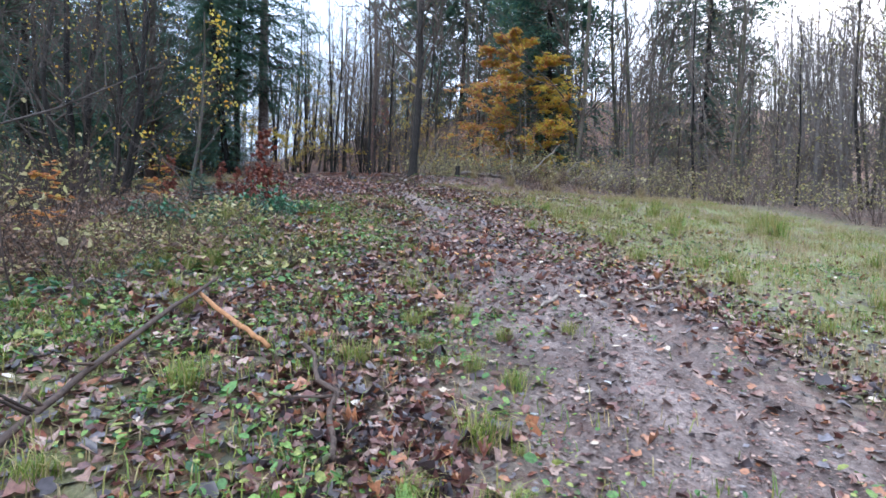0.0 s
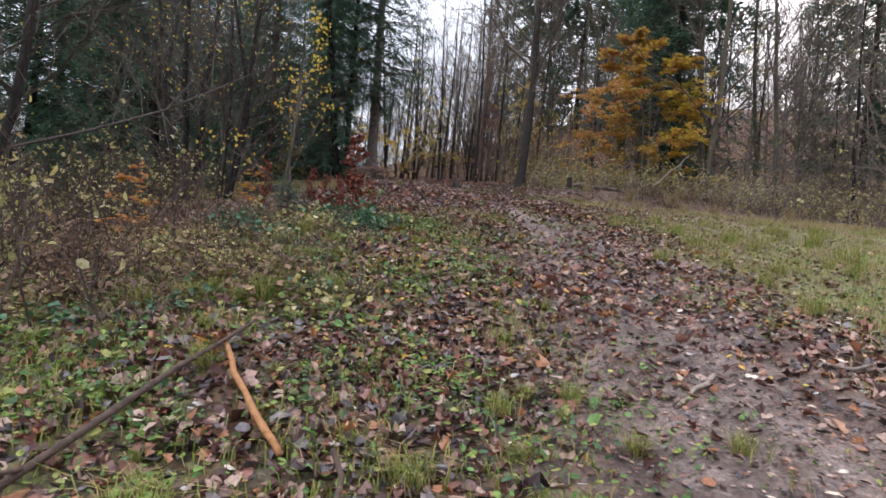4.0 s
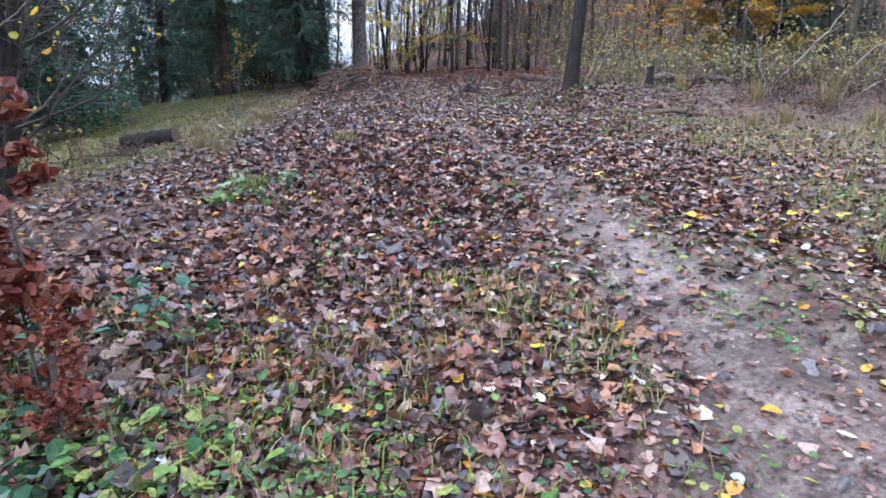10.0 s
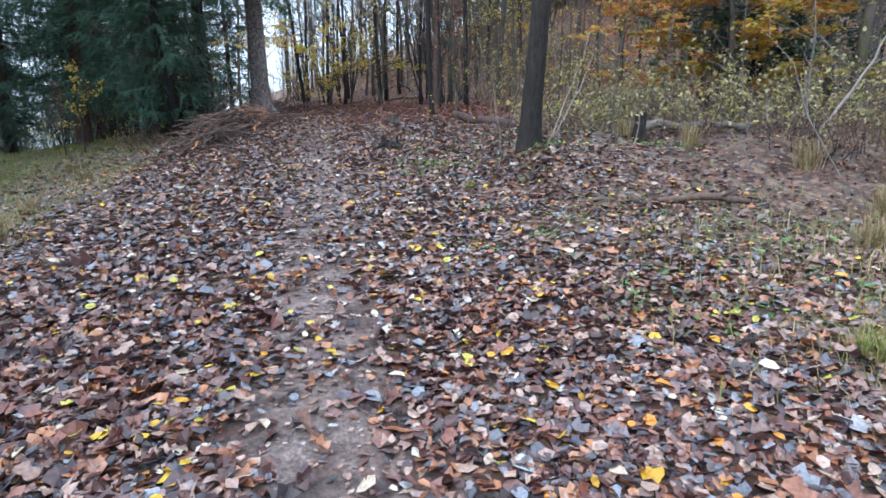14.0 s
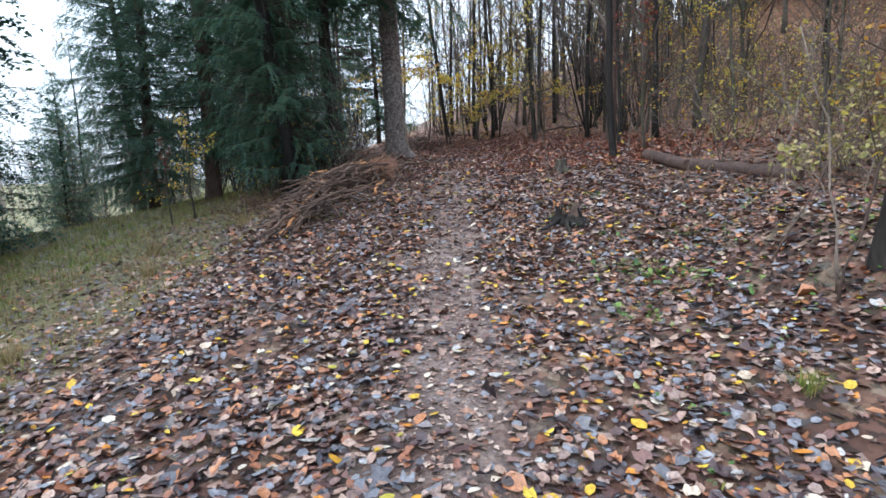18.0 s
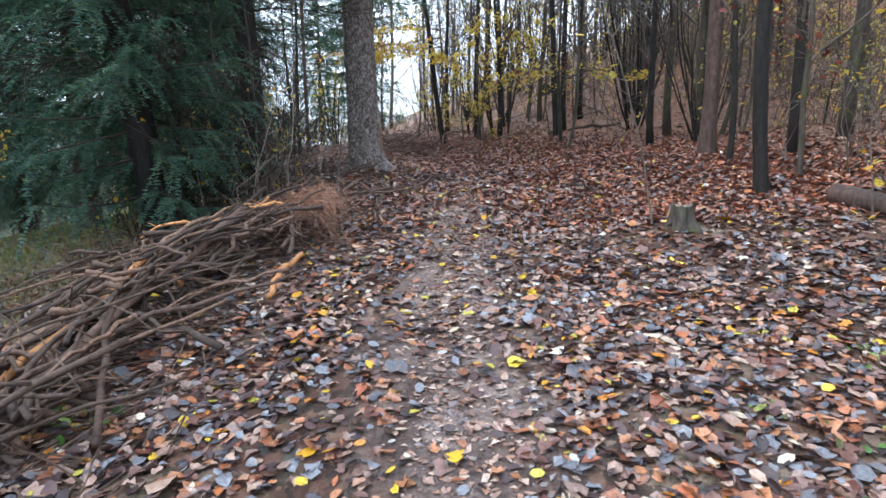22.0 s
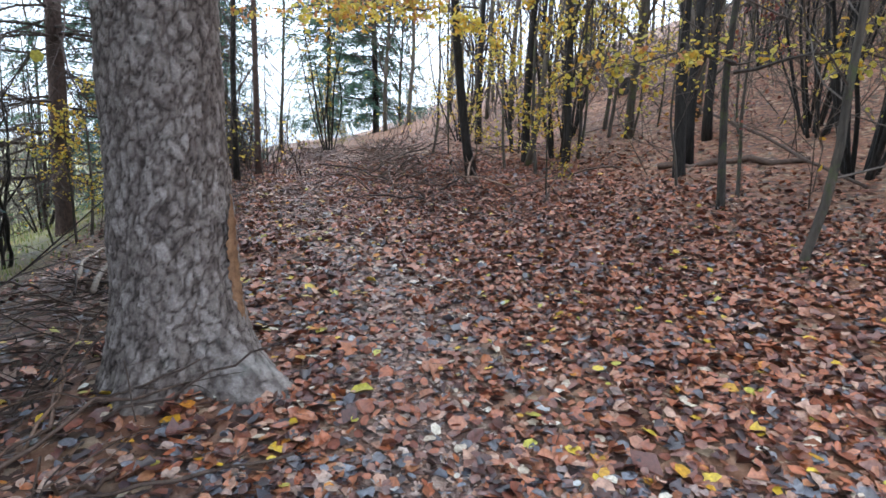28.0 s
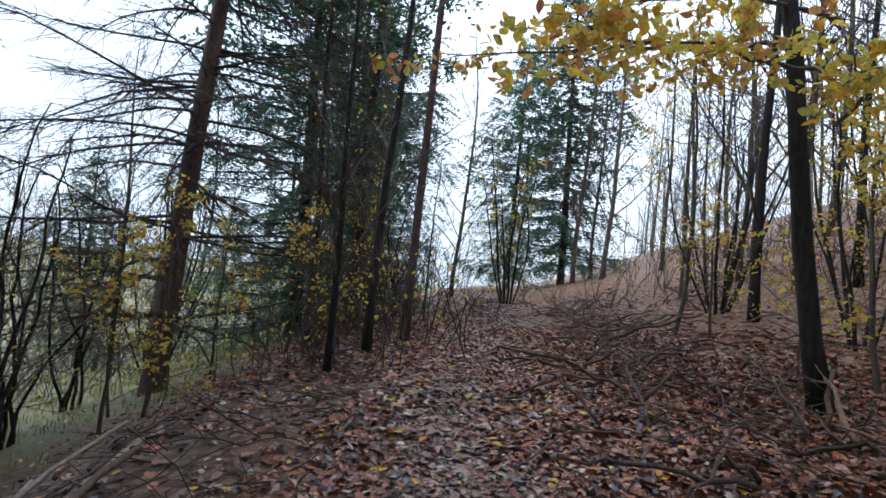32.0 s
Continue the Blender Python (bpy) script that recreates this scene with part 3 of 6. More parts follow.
def axis(lo, hi, fine, far, growth):
    a = list(np.arange(lo, hi + 1e-6, fine))
    s, v = fine, a[-1]
    while v < far:
        s *= growth
        v += s
        a.append(v)
    s, v, pre = fine, a[0], []
    while v > -far:
        s *= growth
        v -= s
        pre.append(v)
    return np.array(pre[::-1] + a)


GX, GY = axis(-3.6, 4.6, 0.09, 2500, 1.15), axis(-1.5, 42, 0.11, 2500, 1.18)
gx, gy = np.meshgrid(GX, GY)
gz = land(gx.ravel(), gy.ravel())
nx, ny = len(GX), len(GY)
gi = (np.arange(ny - 1)[:, None] * nx + np.arange(nx - 1)[None]).ravel()
ground_me = np_mesh("ground", np.stack([gx.ravel(), gy.ravel(), gz], -1), [np.stack([gi, gi + 1, gi + 1 + nx, gi + nx], -1)], GROUND, True)
for lname, vals in zip(("mud", "grass", "copper"), cover(gx.ravel(), gy.ravel())):
    at = ground_me.attributes.new(lname, "FLOAT", "POINT")
    at.data.foreach_set("value", np.clip(vals, 0, 1).astype(np.float32))
tagged(new("ground", ground_me), "sloping woodland ground of wet mud, grass and leaf mould", "ground", kind="structure")


# ---- trees ----
def rough_trunk(heap, pts, radii, seed, sides=24, rings=70, flare=0.28):
    """A tapered trunk with lengthwise bark ridges, swellings and a flared foot."""
    pts, radii = np.asarray(pts, float), np.asarray(radii, float)
    t = np.linspace(0, 1, rings) ** 1.6 * (len(pts) - 1)
    k = np.arange(len(pts))
    c = np.stack([np.interp(t, k, pts[:, i]) for i in range(3)], -1)
    r = np.interp(t, k, radii)
    low = np.exp(-np.maximum(c[:, 2], 0) / (2.2 * radii[1] + 0.05))
    verts = []
    for i in range(rings):
        for j in range(sides):
            a = 6.2832 * j / sides
            q = Vector((math.cos(a) * 2.2, math.sin(a) * 2.2, c[i, 2] * 0.9 + seed))
            toes = max(0.0, math.sin(2 * a + seed) + 0.5 * math.sin(5 * a + 2 * seed))
            ridge = 0.09 * noise.noise(q) + 0.075 * noise.noise(Vector((q.x * 4, q.y * 4, q.z * 1.6))) + 0.04 * noise.noise(q * 7)
            rr = r[i] * (1 + ridge + low[i] * flare * (0.25 + toes))
            verts.append((c[i, 0] + rr * math.cos(a), c[i, 1] + rr * math.sin(a), c[i, 2]))
    i = np.arange(rings - 1)[:, None] * sides
    j = np.arange(sides)[None]
    k = (j + 1) % sides
    heap.add(np.array(verts), np.stack([i + j, i + k, i + sides + k, i + sides + j], -1).reshape(-1, 4))


def wander(rng, p, d, length, steps, bend, rise):
    """Points of a growing shoot."""
    pts, d = [np.array(p, float)], unit(d)
    for _ in range(steps):
        d = unit(d + rng.normal(0, bend, 3) + np.array([0, 0, rise]))
        pts.append(pts[-1] + d * length / steps)
    return np.array(pts), d


def along(pts, t):
    s = t * (len(pts) - 1)
    i = min(int(s), len(pts) - 2)
    return pts[i] + (pts[i + 1] - pts[i]) * (s - i), unit(pts[i + 1] - pts[i])


def side_way(rng, d, angle):
    r = unit(np.cross(d, rng.normal(0, 1, 3)))
    return unit(d * math.cos(angle) + r * math.sin(angle))


def bare_tree(name, label, category, seed, height, radius, bark, base=0.4, limbs=18, forks=5, twigs=5, lean=(0.0, 0.0), bend=0.05, spread=0.6, limb_len=0.28,
              leaf=None, leaf_n=0, leaf_size=0.06, stems=1, group="", sides=8, kink=0.0, twig_r=1.0):
    """A leafless or thin-leaved woodland tree: tapered trunk, limbs, branches and fine twigs."""
    rng = np.random.default_rng(seed)
    top = thing(name, label, category, group)
    wood, fine, tips = Heap(), Heap(), []
    for s in range(stems):
        a = rng.uniform(0, 6.28)
        out = 0.0 if stems == 1 else rng.uniform(0.12, 0.42)
        h = height * (1 if stems == 1 else rng.uniform(0.6, 1.05))
        r0 = radius * (1 if stems == 1 else rng.uniform(0.5, 1.0))
        d = unit((lean[0] + out * math.cos(a), lean[1] + out * math.sin(a), 1))
        start = (0.12 * math.cos(a) * (stems > 1), 0.12 * math.sin(a) * (stems > 1), -0.25)
        trunk, _ = wander(rng, start, d, h, 14, bend, 0.09 + kink)
        t = np.linspace(0, 1, 15)
        if stems == 1:
            trunk[:, :2] -= 0.95 * np.outer(t, trunk[-1, :2] - np.array(lean) * h)
        rad = r0 * (1 - t) ** 0.75 + 0.008
        rad[0] *= 1.3 if sides < 12 else 1.0
        if sides < 12:
            tube(wood, trunk, rad, sides)
        else:
            rough_trunk(wood, trunk, rad, seed)
        if stems > 1:
            part("stem", wood.mesh("stem", bark, True), top)
            wood = Heap()
        for i in range(limbs):
            f = base + (0.99 - base) * (i + rng.uniform(0, 1)) / limbs
            p, dd = along(trunk, f)
            ll = height * limb_len * (1.15 - f) * rng.uniform(0.6, 1.3)
            limb, _ = wander(rng, p, side_way(rng, dd, rng.uniform(0.5, 1.0) * spread * 1.6), ll, 5, 0.13, 0.1)
            lr = max(0.007, r0 * 0.42 * (1 - f) ** 0.7)
            tube(fine, limb, np.linspace(lr, 0.004, 6), 4, False)
            for j in range(forks):
                q, qd = along(limb, rng.uniform(0.2, 1.0))
                br, _ = wander(rng, q, side_way(rng, qd, rng.uniform(0.3, 0.9)), ll * rng.uniform(0.25, 0.55), 3, 0.16, 0.1)
                tube(fine, br, np.linspace(max(0.004, lr * 0.4), 0.0025, 4) * twig_r, 3, False)
                tips.append(br[-1])
                for k in range(twigs):
                    w, wd = along(br, rng.uniform(0.15, 1.0))
                    tw, _ = wander(rng, w, side_way(rng, wd, rng.uniform(0.3, 0.9)), ll * rng.uniform(0.1, 0.3), 1, 0.15, 0.08)
                    tube(fine, tw, np.array([0.0042, 0.0016]) * twig_r, 3, False)
                    tips.append(tw[-1])
    if stems == 1:
        part("trunk", wood.mesh("trunk", bark, True), top)
    part("crown", fine.mesh("crown", TWIG if bark != BARK_PALE else BARK_GREY), top, "bare crown of fine branches")
    if leaf and leaf_n:
        tips = np.array(tips)
        pick = tips[rng.integers(0, len(tips), leaf_n)] + rng.normal(0, 0.06, (leaf_n, 3))
        hp = Heap()
        leaves(hp, pick, leaf_size * rng.uniform(0.7, 1.3, leaf_n), 0.7, rng, 1.0, OVAL_U)
        part("foliage", hp.mesh("foliage", leaf), top, "thin remaining autumn leaves")
    return top


def spray(heap, rng, p, d, length, needles, size):
    """A hanging spruce twig set with needles on both sides."""
    n = needles
    t = np.linspace(0.05, 1, n)
    d = unit(d)
    pts = p + np.outer(t * length, d) + np.outer(t ** 2 * length * 0.25, (0, 0, -1.0))
    s = unit(np.cross(d, (0, 0, 1)) + 1e-6)
    w = size * (1.1 - 0.6 * t)[:, None]
    step_d = d * min(length / n * 0.95, size * 0.7)
    v, f = [], []
    for sg in (1, -1):
        tip = pts + sg * s * w + d * w * 0.7 + rng.normal(0, size * 0.25, (n, 3))
        v.append(np.stack([pts, pts + step_d, tip], 1).reshape(-1, 3))
        f.append(np.arange(3 * n).reshape(-1, 3) + 3 * n * len(f))
    heap.add(np.concatenate(v), np.concatenate(f))


def plated_trunk(pts, rad, to=3.8):
    """A trunk whose lower part carries raised bark plates and spreading roots."""
    n, rings = 180, 300
    hs, ang = np.linspace(-0.3, to, rings), np.arange(n) * 2 * np.pi / n
    length = pts[-1, 2]
    verts, plate, tone = [], [], []
    for hgt in hs:
        f = max(0.0, (hgt + 0.3) / (length + 0.3))
        c, _ = along(pts, f)
        r0 = np.interp(f * (len(pts) - 1), np.arange(len(pts)), rad)
        for a in ang:
            low = math.exp(-max(hgt, -0.1) / 0.2)
            away = abs((a - 5.95 + math.pi) % (2 * math.pi) - math.pi)
            lobes = 0.4 + 0.4 * math.sin(3 * a + 0.6) + 0.3 * math.sin(5 * a + 2.0) + 1.4 * math.exp(-((away / 0.4) ** 2)) + 0.35 * noise.noise(Vector((math.cos(a) * 4, math.sin(a) * 4, hgt * 3)))
            r = r0 * (1 + low * (0.1 + 0.4 * max(lobes, 0)))
            q = Vector((math.cos(a) * r0, math.sin(a) * r0, hgt * 0.5))
            warped = q + 0.034 * noise.noise_vector(q * 14) + 0.012 * noise.noise_vector(q * 42)
            d, cells = noise.voronoi(warped * 25)
            edge = min(1.0, (d[1] - d[0]) * 2.6)
            shingle = cells[0].z - warped.z * 25
            lift = 0.5 + 0.5 * noise.cell(Vector(cells[0]) * 37.7)
            r += edge ** 0.5 * (0.006 + 0.007 * lift) + 0.008 * shingle * edge + 0.012 * noise.noise(q * 7) + 0.004 * noise.noise(q * 60)
            verts.append((c[0] + r * math.cos(a), c[1] + r * math.sin(a), hgt))
            plate.append(edge)
            tone.append(lift)
    i = np.arange(rings - 1)[:, None] * n
    j = np.arange(n)[None]
    k = (j + 1) % n
    heap = Heap()
    heap.add(np.array(verts), np.stack([i + j, i + k, i + n + k, i + n + j], -1).reshape(-1, 4))
    ts = np.linspace((to + 0.25) / (length + 0.3), 1, 12)
    tube(heap, [along(pts, t)[0] for t in ts], [np.interp(t * (len(pts) - 1), np.arange(len(pts)), rad) + 0.012 for t in ts], 20)
    me = heap.mesh("trunk", BARK_PLATES)
    for lname, vals in (("plate", plate), ("tone", tone)):
        at = me.attributes.new(lname, "FLOAT", "POINT")
        vals = np.concatenate([np.array(vals), np.full(len(me.vertices) - len(vals), 0.6)])
        at.data.foreach_set("value", vals.astype(np.float32))
    return me


def spruce(name, label, seed, height, radius, bark, crown_from=0.1, reach=2.6, whorls=34, arms=6, sprays=12, needles=8, needle=0.09, lean=(0, 0), dead=0, dead_reach=2.2, group="", sparse=0.0, trunk_sides=12, flare=1.6, plates=False):
    """A spruce: straight trunk, drooping whorls, needle-set hanging twigs, dead lower arms."""
    rng = np.random.default_rng(seed)
    top = thing(name, label, "tree", group)
    wood, arm, green = Heap(), Heap(), Heap()
    trunk, _ = wander(rng, (0, 0, -0.3), (lean[0], lean[1], 1), height + 0.3, 16, 0.008, 0)
    t = np.linspace(0, 1, 17)
    rad = radius * (1 - t) ** 0.85 + 0.012
    rad[0] *= flare if not plates else 1.05
    if not plates:
        rad[0] /= flare
        rough_trunk(wood, trunk, rad, seed, 20, 60, 0.3)
    for i in range(whorls):
        f = crown_from + (0.985 - crown_from) * (i / whorls) ** 1.05
        p0, _ = along(trunk, f)
        ln0 = reach * min(1.0, (1 - f) * 1.9 / (1 - crown_from) + 0.05)
        high = f > 0.42
        a0 = rng.uniform(0, 6.28)
        for k in range(arms):
            if rng.random() < sparse:
                continue
            a = a0 + 6.28 * k / arms + rng.normal(0, 0.25)
            ln = ln0 * rng.uniform(0.7, 1.15)
            elev = -0.35 + 0.75 * f
            d = np.array([math.cos(a), math.sin(a), elev])
            pts, _ = wander(rng, p0 + np.array([0, 0, rng.normal(0, 0.12)]), d, ln, 6, 0.05, 0.035)
            tube(arm, pts, np.linspace(0.008 + 0.007 * ln, 0.003, 7), 4, False)
            for j in range(max(4, int(sprays * ln / reach))):
                q, qd = along(pts, rng.uniform(0.12, 1.0))
                sd = side_way(rng, qd, rng.uniform(0.5, 1.1))
                sd[2] = sd[2] * 0.4 - 0.45
                spray(green, rng, q, sd, rng.uniform(0.3, 0.62) * (0.55 + 0.25 * ln), max(4, needles // 2) if high else needles, needle * (1.35 if high else 1))
            spray(green, rng, pts[-2], pts[-1] - pts[-3], 0.4, needles, needle)
    part("trunk", plated_trunk(trunk, rad) if plates else wood.mesh("trunk", bark, True), top)
    part("crown", arm.mesh("crown", TWIG_DARK), top, "drooping woody boughs")
    part("foliage", green.mesh("foliage", NEEDLE), top, "dark green hanging needle sprays")
    for i in range(dead):
        dry = Heap()
        p0, _ = along(trunk, rng.uniform(0.07, max(0.3, crown_from)))
        a = rng.uniform(0, 6.28)
        pts, _ = wander(rng, p0, (math.cos(a), math.sin(a), 0.0), dead_reach * rng.uniform(0.5, 1.1), 7, 0.11, -0.06)
        tube(dry, pts, np.linspace(0.008 + 0.005 * dead_reach, 0.005, 8), 4, False)
        for j in range(46 if dead_reach > 3 else 24):
            q, qd = along(pts, rng.uniform(0.15, 1))
            tw, _ = wander(rng, q, side_way(rng, qd, 0.8) * np.array([1, 1, 0.4]), rng.uniform(0.25, 1.0), 3, 0.16, -0.16)
            tube(dry, tw, np.linspace(0.007, 0.0025, 4), 3, False)
        part("dead_branch", dry.mesh("dead_branch", TWIG_DARK), top)
    return top


def thicket(name, label, category, seed, stems, height, spread, leaf, leaf_n, leaf_size, wood_mat=TWIG, group=""):
    """A shrub of many thin arching shoots with scattered leaves."""
    rng = np.random.default_rng(seed)
    top = thing(name, label, category, group)
    wood, tips = Heap(), []
    for s in range(stems):
        a = rng.uniform(0, 6.28)
        rr = spread * 0.35 * math.sqrt(rng.random())
        p = (rr * math.cos(a), rr * math.sin(a), -0.1)
        pts, _ = wander(rng, p, (math.cos(a) * rng.uniform(0.1, 0.9), math.sin(a) * rng.uniform(0.1, 0.9), 1), height * rng.uniform(0.5, 1.15), 6, 0.14, -0.02)
        tube(wood, pts, np.linspace(0.009, 0.002, 7), 3, False)
        for j in range(5):
            q, qd = along(pts, rng.uniform(0.25, 1))
            tw, _ = wander(rng, q, side_way(rng, qd, rng.uniform(0.4, 1.0)), height * rng.uniform(0.12, 0.35), 3, 0.16, 0.0)
            tube(wood, tw, np.linspace(0.004, 0.0015, 4), 3, False)
            tips.extend(tw[1:])
    part("crown", wood.mesh("crown", wood_mat), top, "thin arching shoots")
    if leaf_n:
        tips = np.array(tips)
        pick = tips[rng.integers(0, len(tips), leaf_n)] + rng.normal(0, 0.05, (leaf_n, 3))
        hp = Heap()
        leaves(hp, pick, leaf_size * rng.uniform(0.6, 1.3, leaf_n), 0.7, rng, 1.0, OVAL_U)
        part("foliage", hp.mesh("foliage", leaf), top)
    return top


def put(ob, x, y, turn=0.0, size=1.0, dz=0.0):
    """Stands a finished thing on the ground."""
    ob.matrix_basis = pose(x, y, land1(x, y) + dz, 0, 0, turn) @ Matrix.Scale(size, 4)
    return ob


def again(ob, x, y, turn=0.0, size=1.0, dz=0.0):
    c = copy_thing(ob, Matrix.Identity(4))
    c.matrix_basis = pose(x, y, land1(x, y) + dz, 0, 0, turn) @ Matrix.Scale(size, 4)
    return c

# ---- big spruces beside the path ----
big = put(spruce("spruce_tree", "tall old spruce with grey scaly bark beside the path", 11, 21.5, 0.285, BARK_SPRUCE, 0.21, 3.2, 36, 7, 30, 10, 0.075, (-0.01, 0.0), 0, 1.6, "", 0.0, 12, 1.6, True), -1.6, 32.02)
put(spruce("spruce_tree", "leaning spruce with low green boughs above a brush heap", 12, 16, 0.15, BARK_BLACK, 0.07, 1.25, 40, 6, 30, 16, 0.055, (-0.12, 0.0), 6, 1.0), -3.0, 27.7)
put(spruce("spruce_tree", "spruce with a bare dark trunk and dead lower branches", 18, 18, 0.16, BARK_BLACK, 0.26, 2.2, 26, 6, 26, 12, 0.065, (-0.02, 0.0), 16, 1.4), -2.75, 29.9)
dense_sp = put(spruce("spruce_tree", "dense dark green spruce with low sweeping branches", 13, 19, 0.22, BARK_RED, 0.1, 2.55, 38, 7, 42, 15, 0.062), -4.4, 30.4, 0, 0.84)
again(dense_sp, -7.1, 31.8, 130, 0.93)
again(dense_sp, -10.6, 34.2, 40, 0.85)
again(dense_sp, -12.6, 36.5, 250, 0.76)
sp_low = put(spruce("spruce_tree", "dark spruce branched almost to the ground", 14, 17, 0.2, BARK_BLACK, 0.05, 3.6, 34, 7, 26, 9, 0.115), -15.6, 28.2)
put(spruce("spruce_tree", "slim spruce with dull green foliage beyond the path", 15, 16, 0.14, BARK_BLACK, 0.06, 2.4, 32, 6, 18, 10, 0.1, (0, 0), 8, 1.6, "", 0.2), -9.2, 45.0)
put(spruce("spruce_tree", "larch-like spruce with long bare drooping lower branches", 16, 17, 0.2, BARK_RED, 0.5, 2.2, 20, 6, 14, 8, 0.1, (0.03, 0), 84, 4.4), -10.3, 40.8)
for x, y, tn, sz in ((-11.8, 46.0, 80, 0.95), (-15.6, 36.2, 200, 0.32), (-14.0, 51.5, 33, 0.9), (-11.4, 24.0, 120, 0.7), (-12.8, 26.6, 300, 0.65)):
    again(sp_low, x, y, tn, sz)
sp_far = put(spruce("spruce_tree", "tall dark spruce standing in the wood", 17, 19, 0.2, BARK_BLACK, 0.08, 3.5, 32, 7, 22, 6, 0.17, (0, 0), 4, 1.6), 13.2, 27.5)
for x, y, tn, sz in ((11.5, 51, 50, 1.25), (15.5, 49, 100, 1.1), (20, 47, 150, 1.2), (-15.5, 26.0, 140, 0.85), (-8.9, 64, 10, 1.0), (-13, 67, 190, 0.9), (20, 44, 25, 1.0), (-18, 58, 120, 0.8), (26, 30, 75, 1.05), (-26, 49, 10, 0.55), (-8.6, 21.4, 310, 0.72), (-10.9, 27.0, 310, 0.6)):
    again(sp_far, x, y, tn, sz)

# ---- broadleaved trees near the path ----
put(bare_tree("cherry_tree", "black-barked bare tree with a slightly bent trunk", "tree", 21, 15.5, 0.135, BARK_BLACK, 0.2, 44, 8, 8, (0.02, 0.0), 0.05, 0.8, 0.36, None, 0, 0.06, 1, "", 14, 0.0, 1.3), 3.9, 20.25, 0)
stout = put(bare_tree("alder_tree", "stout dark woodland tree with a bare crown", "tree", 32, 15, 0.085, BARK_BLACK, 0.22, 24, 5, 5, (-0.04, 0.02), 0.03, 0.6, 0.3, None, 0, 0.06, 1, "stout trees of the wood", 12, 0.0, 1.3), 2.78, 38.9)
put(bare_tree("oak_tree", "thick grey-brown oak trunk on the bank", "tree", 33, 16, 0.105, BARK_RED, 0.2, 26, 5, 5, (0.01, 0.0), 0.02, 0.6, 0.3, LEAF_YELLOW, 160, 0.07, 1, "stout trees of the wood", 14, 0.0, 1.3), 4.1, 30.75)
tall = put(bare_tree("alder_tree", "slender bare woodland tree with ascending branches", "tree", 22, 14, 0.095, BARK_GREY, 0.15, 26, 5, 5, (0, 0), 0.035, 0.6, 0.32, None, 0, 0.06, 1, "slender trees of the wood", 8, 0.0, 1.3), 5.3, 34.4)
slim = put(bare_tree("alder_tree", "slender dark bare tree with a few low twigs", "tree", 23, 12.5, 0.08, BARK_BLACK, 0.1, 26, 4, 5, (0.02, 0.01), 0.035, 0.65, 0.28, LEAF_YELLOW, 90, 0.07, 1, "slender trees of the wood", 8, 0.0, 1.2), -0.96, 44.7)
leafy = put(bare_tree("maple_tree", "thin tree still holding yellow leaves", "tree", 24, 9, 0.06, BARK_GREY, 0.15, 15, 4, 4, (0.05, -0.04), 0.06, 0.9, 0.26, LEAF_YELLOW, 800, 0.08, 1, "yellow-leaved young trees"), 0.3, 41.2)
far_a = put(bare_tree("alder_tree", "bare tree in the depth of the wood", "tree", 35, 14, 0.085, BARK_GREY, 0.1, 26, 4, 4, (0, 0), 0.035, 0.65, 0.36, None, 0, 0.06, 1, "bare trees deep in the wood", 6, 0.0, 2.2), 22, 30)
far_b = put(bare_tree("oak_sapling", "thin young tree with dry brown leaves in the wood", "tree", 36, 9, 0.055, BARK_BLACK, 0.08, 20, 4, 3, (0.03, 0), 0.05, 0.8, 0.34, LEAF_OLIVE, 300, 0.085, 1, "bare trees deep in the wood", 6, 0.0, 2.0), 18, 28)
pole = put(bare_tree("larch_tree", "straight thin pole-like trunk at the path's edge", "tree", 25, 15, 0.068, BARK_RED, 0.45, 16, 4, 4, (0.012, 0), 0.012, 0.9, 0.14, None, 0, 0.06, 1, "slender trees of the wood"), -5.9, 41.7)
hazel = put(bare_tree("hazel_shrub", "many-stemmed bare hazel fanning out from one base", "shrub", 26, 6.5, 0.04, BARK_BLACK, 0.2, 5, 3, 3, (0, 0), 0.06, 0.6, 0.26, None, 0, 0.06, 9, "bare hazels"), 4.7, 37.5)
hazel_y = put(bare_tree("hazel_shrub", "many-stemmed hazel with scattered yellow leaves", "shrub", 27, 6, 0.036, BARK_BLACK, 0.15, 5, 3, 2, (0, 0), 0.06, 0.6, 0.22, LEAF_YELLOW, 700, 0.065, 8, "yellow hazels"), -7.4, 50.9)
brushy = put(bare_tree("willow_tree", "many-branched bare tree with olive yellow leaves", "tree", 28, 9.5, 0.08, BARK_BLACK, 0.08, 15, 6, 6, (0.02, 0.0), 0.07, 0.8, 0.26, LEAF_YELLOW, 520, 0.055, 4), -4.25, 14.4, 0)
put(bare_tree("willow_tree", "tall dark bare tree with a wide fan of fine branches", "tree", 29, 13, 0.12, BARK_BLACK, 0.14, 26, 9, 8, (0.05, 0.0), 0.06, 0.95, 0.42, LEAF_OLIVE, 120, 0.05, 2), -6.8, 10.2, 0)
again(brushy, -5.7, 16.4, 220, 1.3)

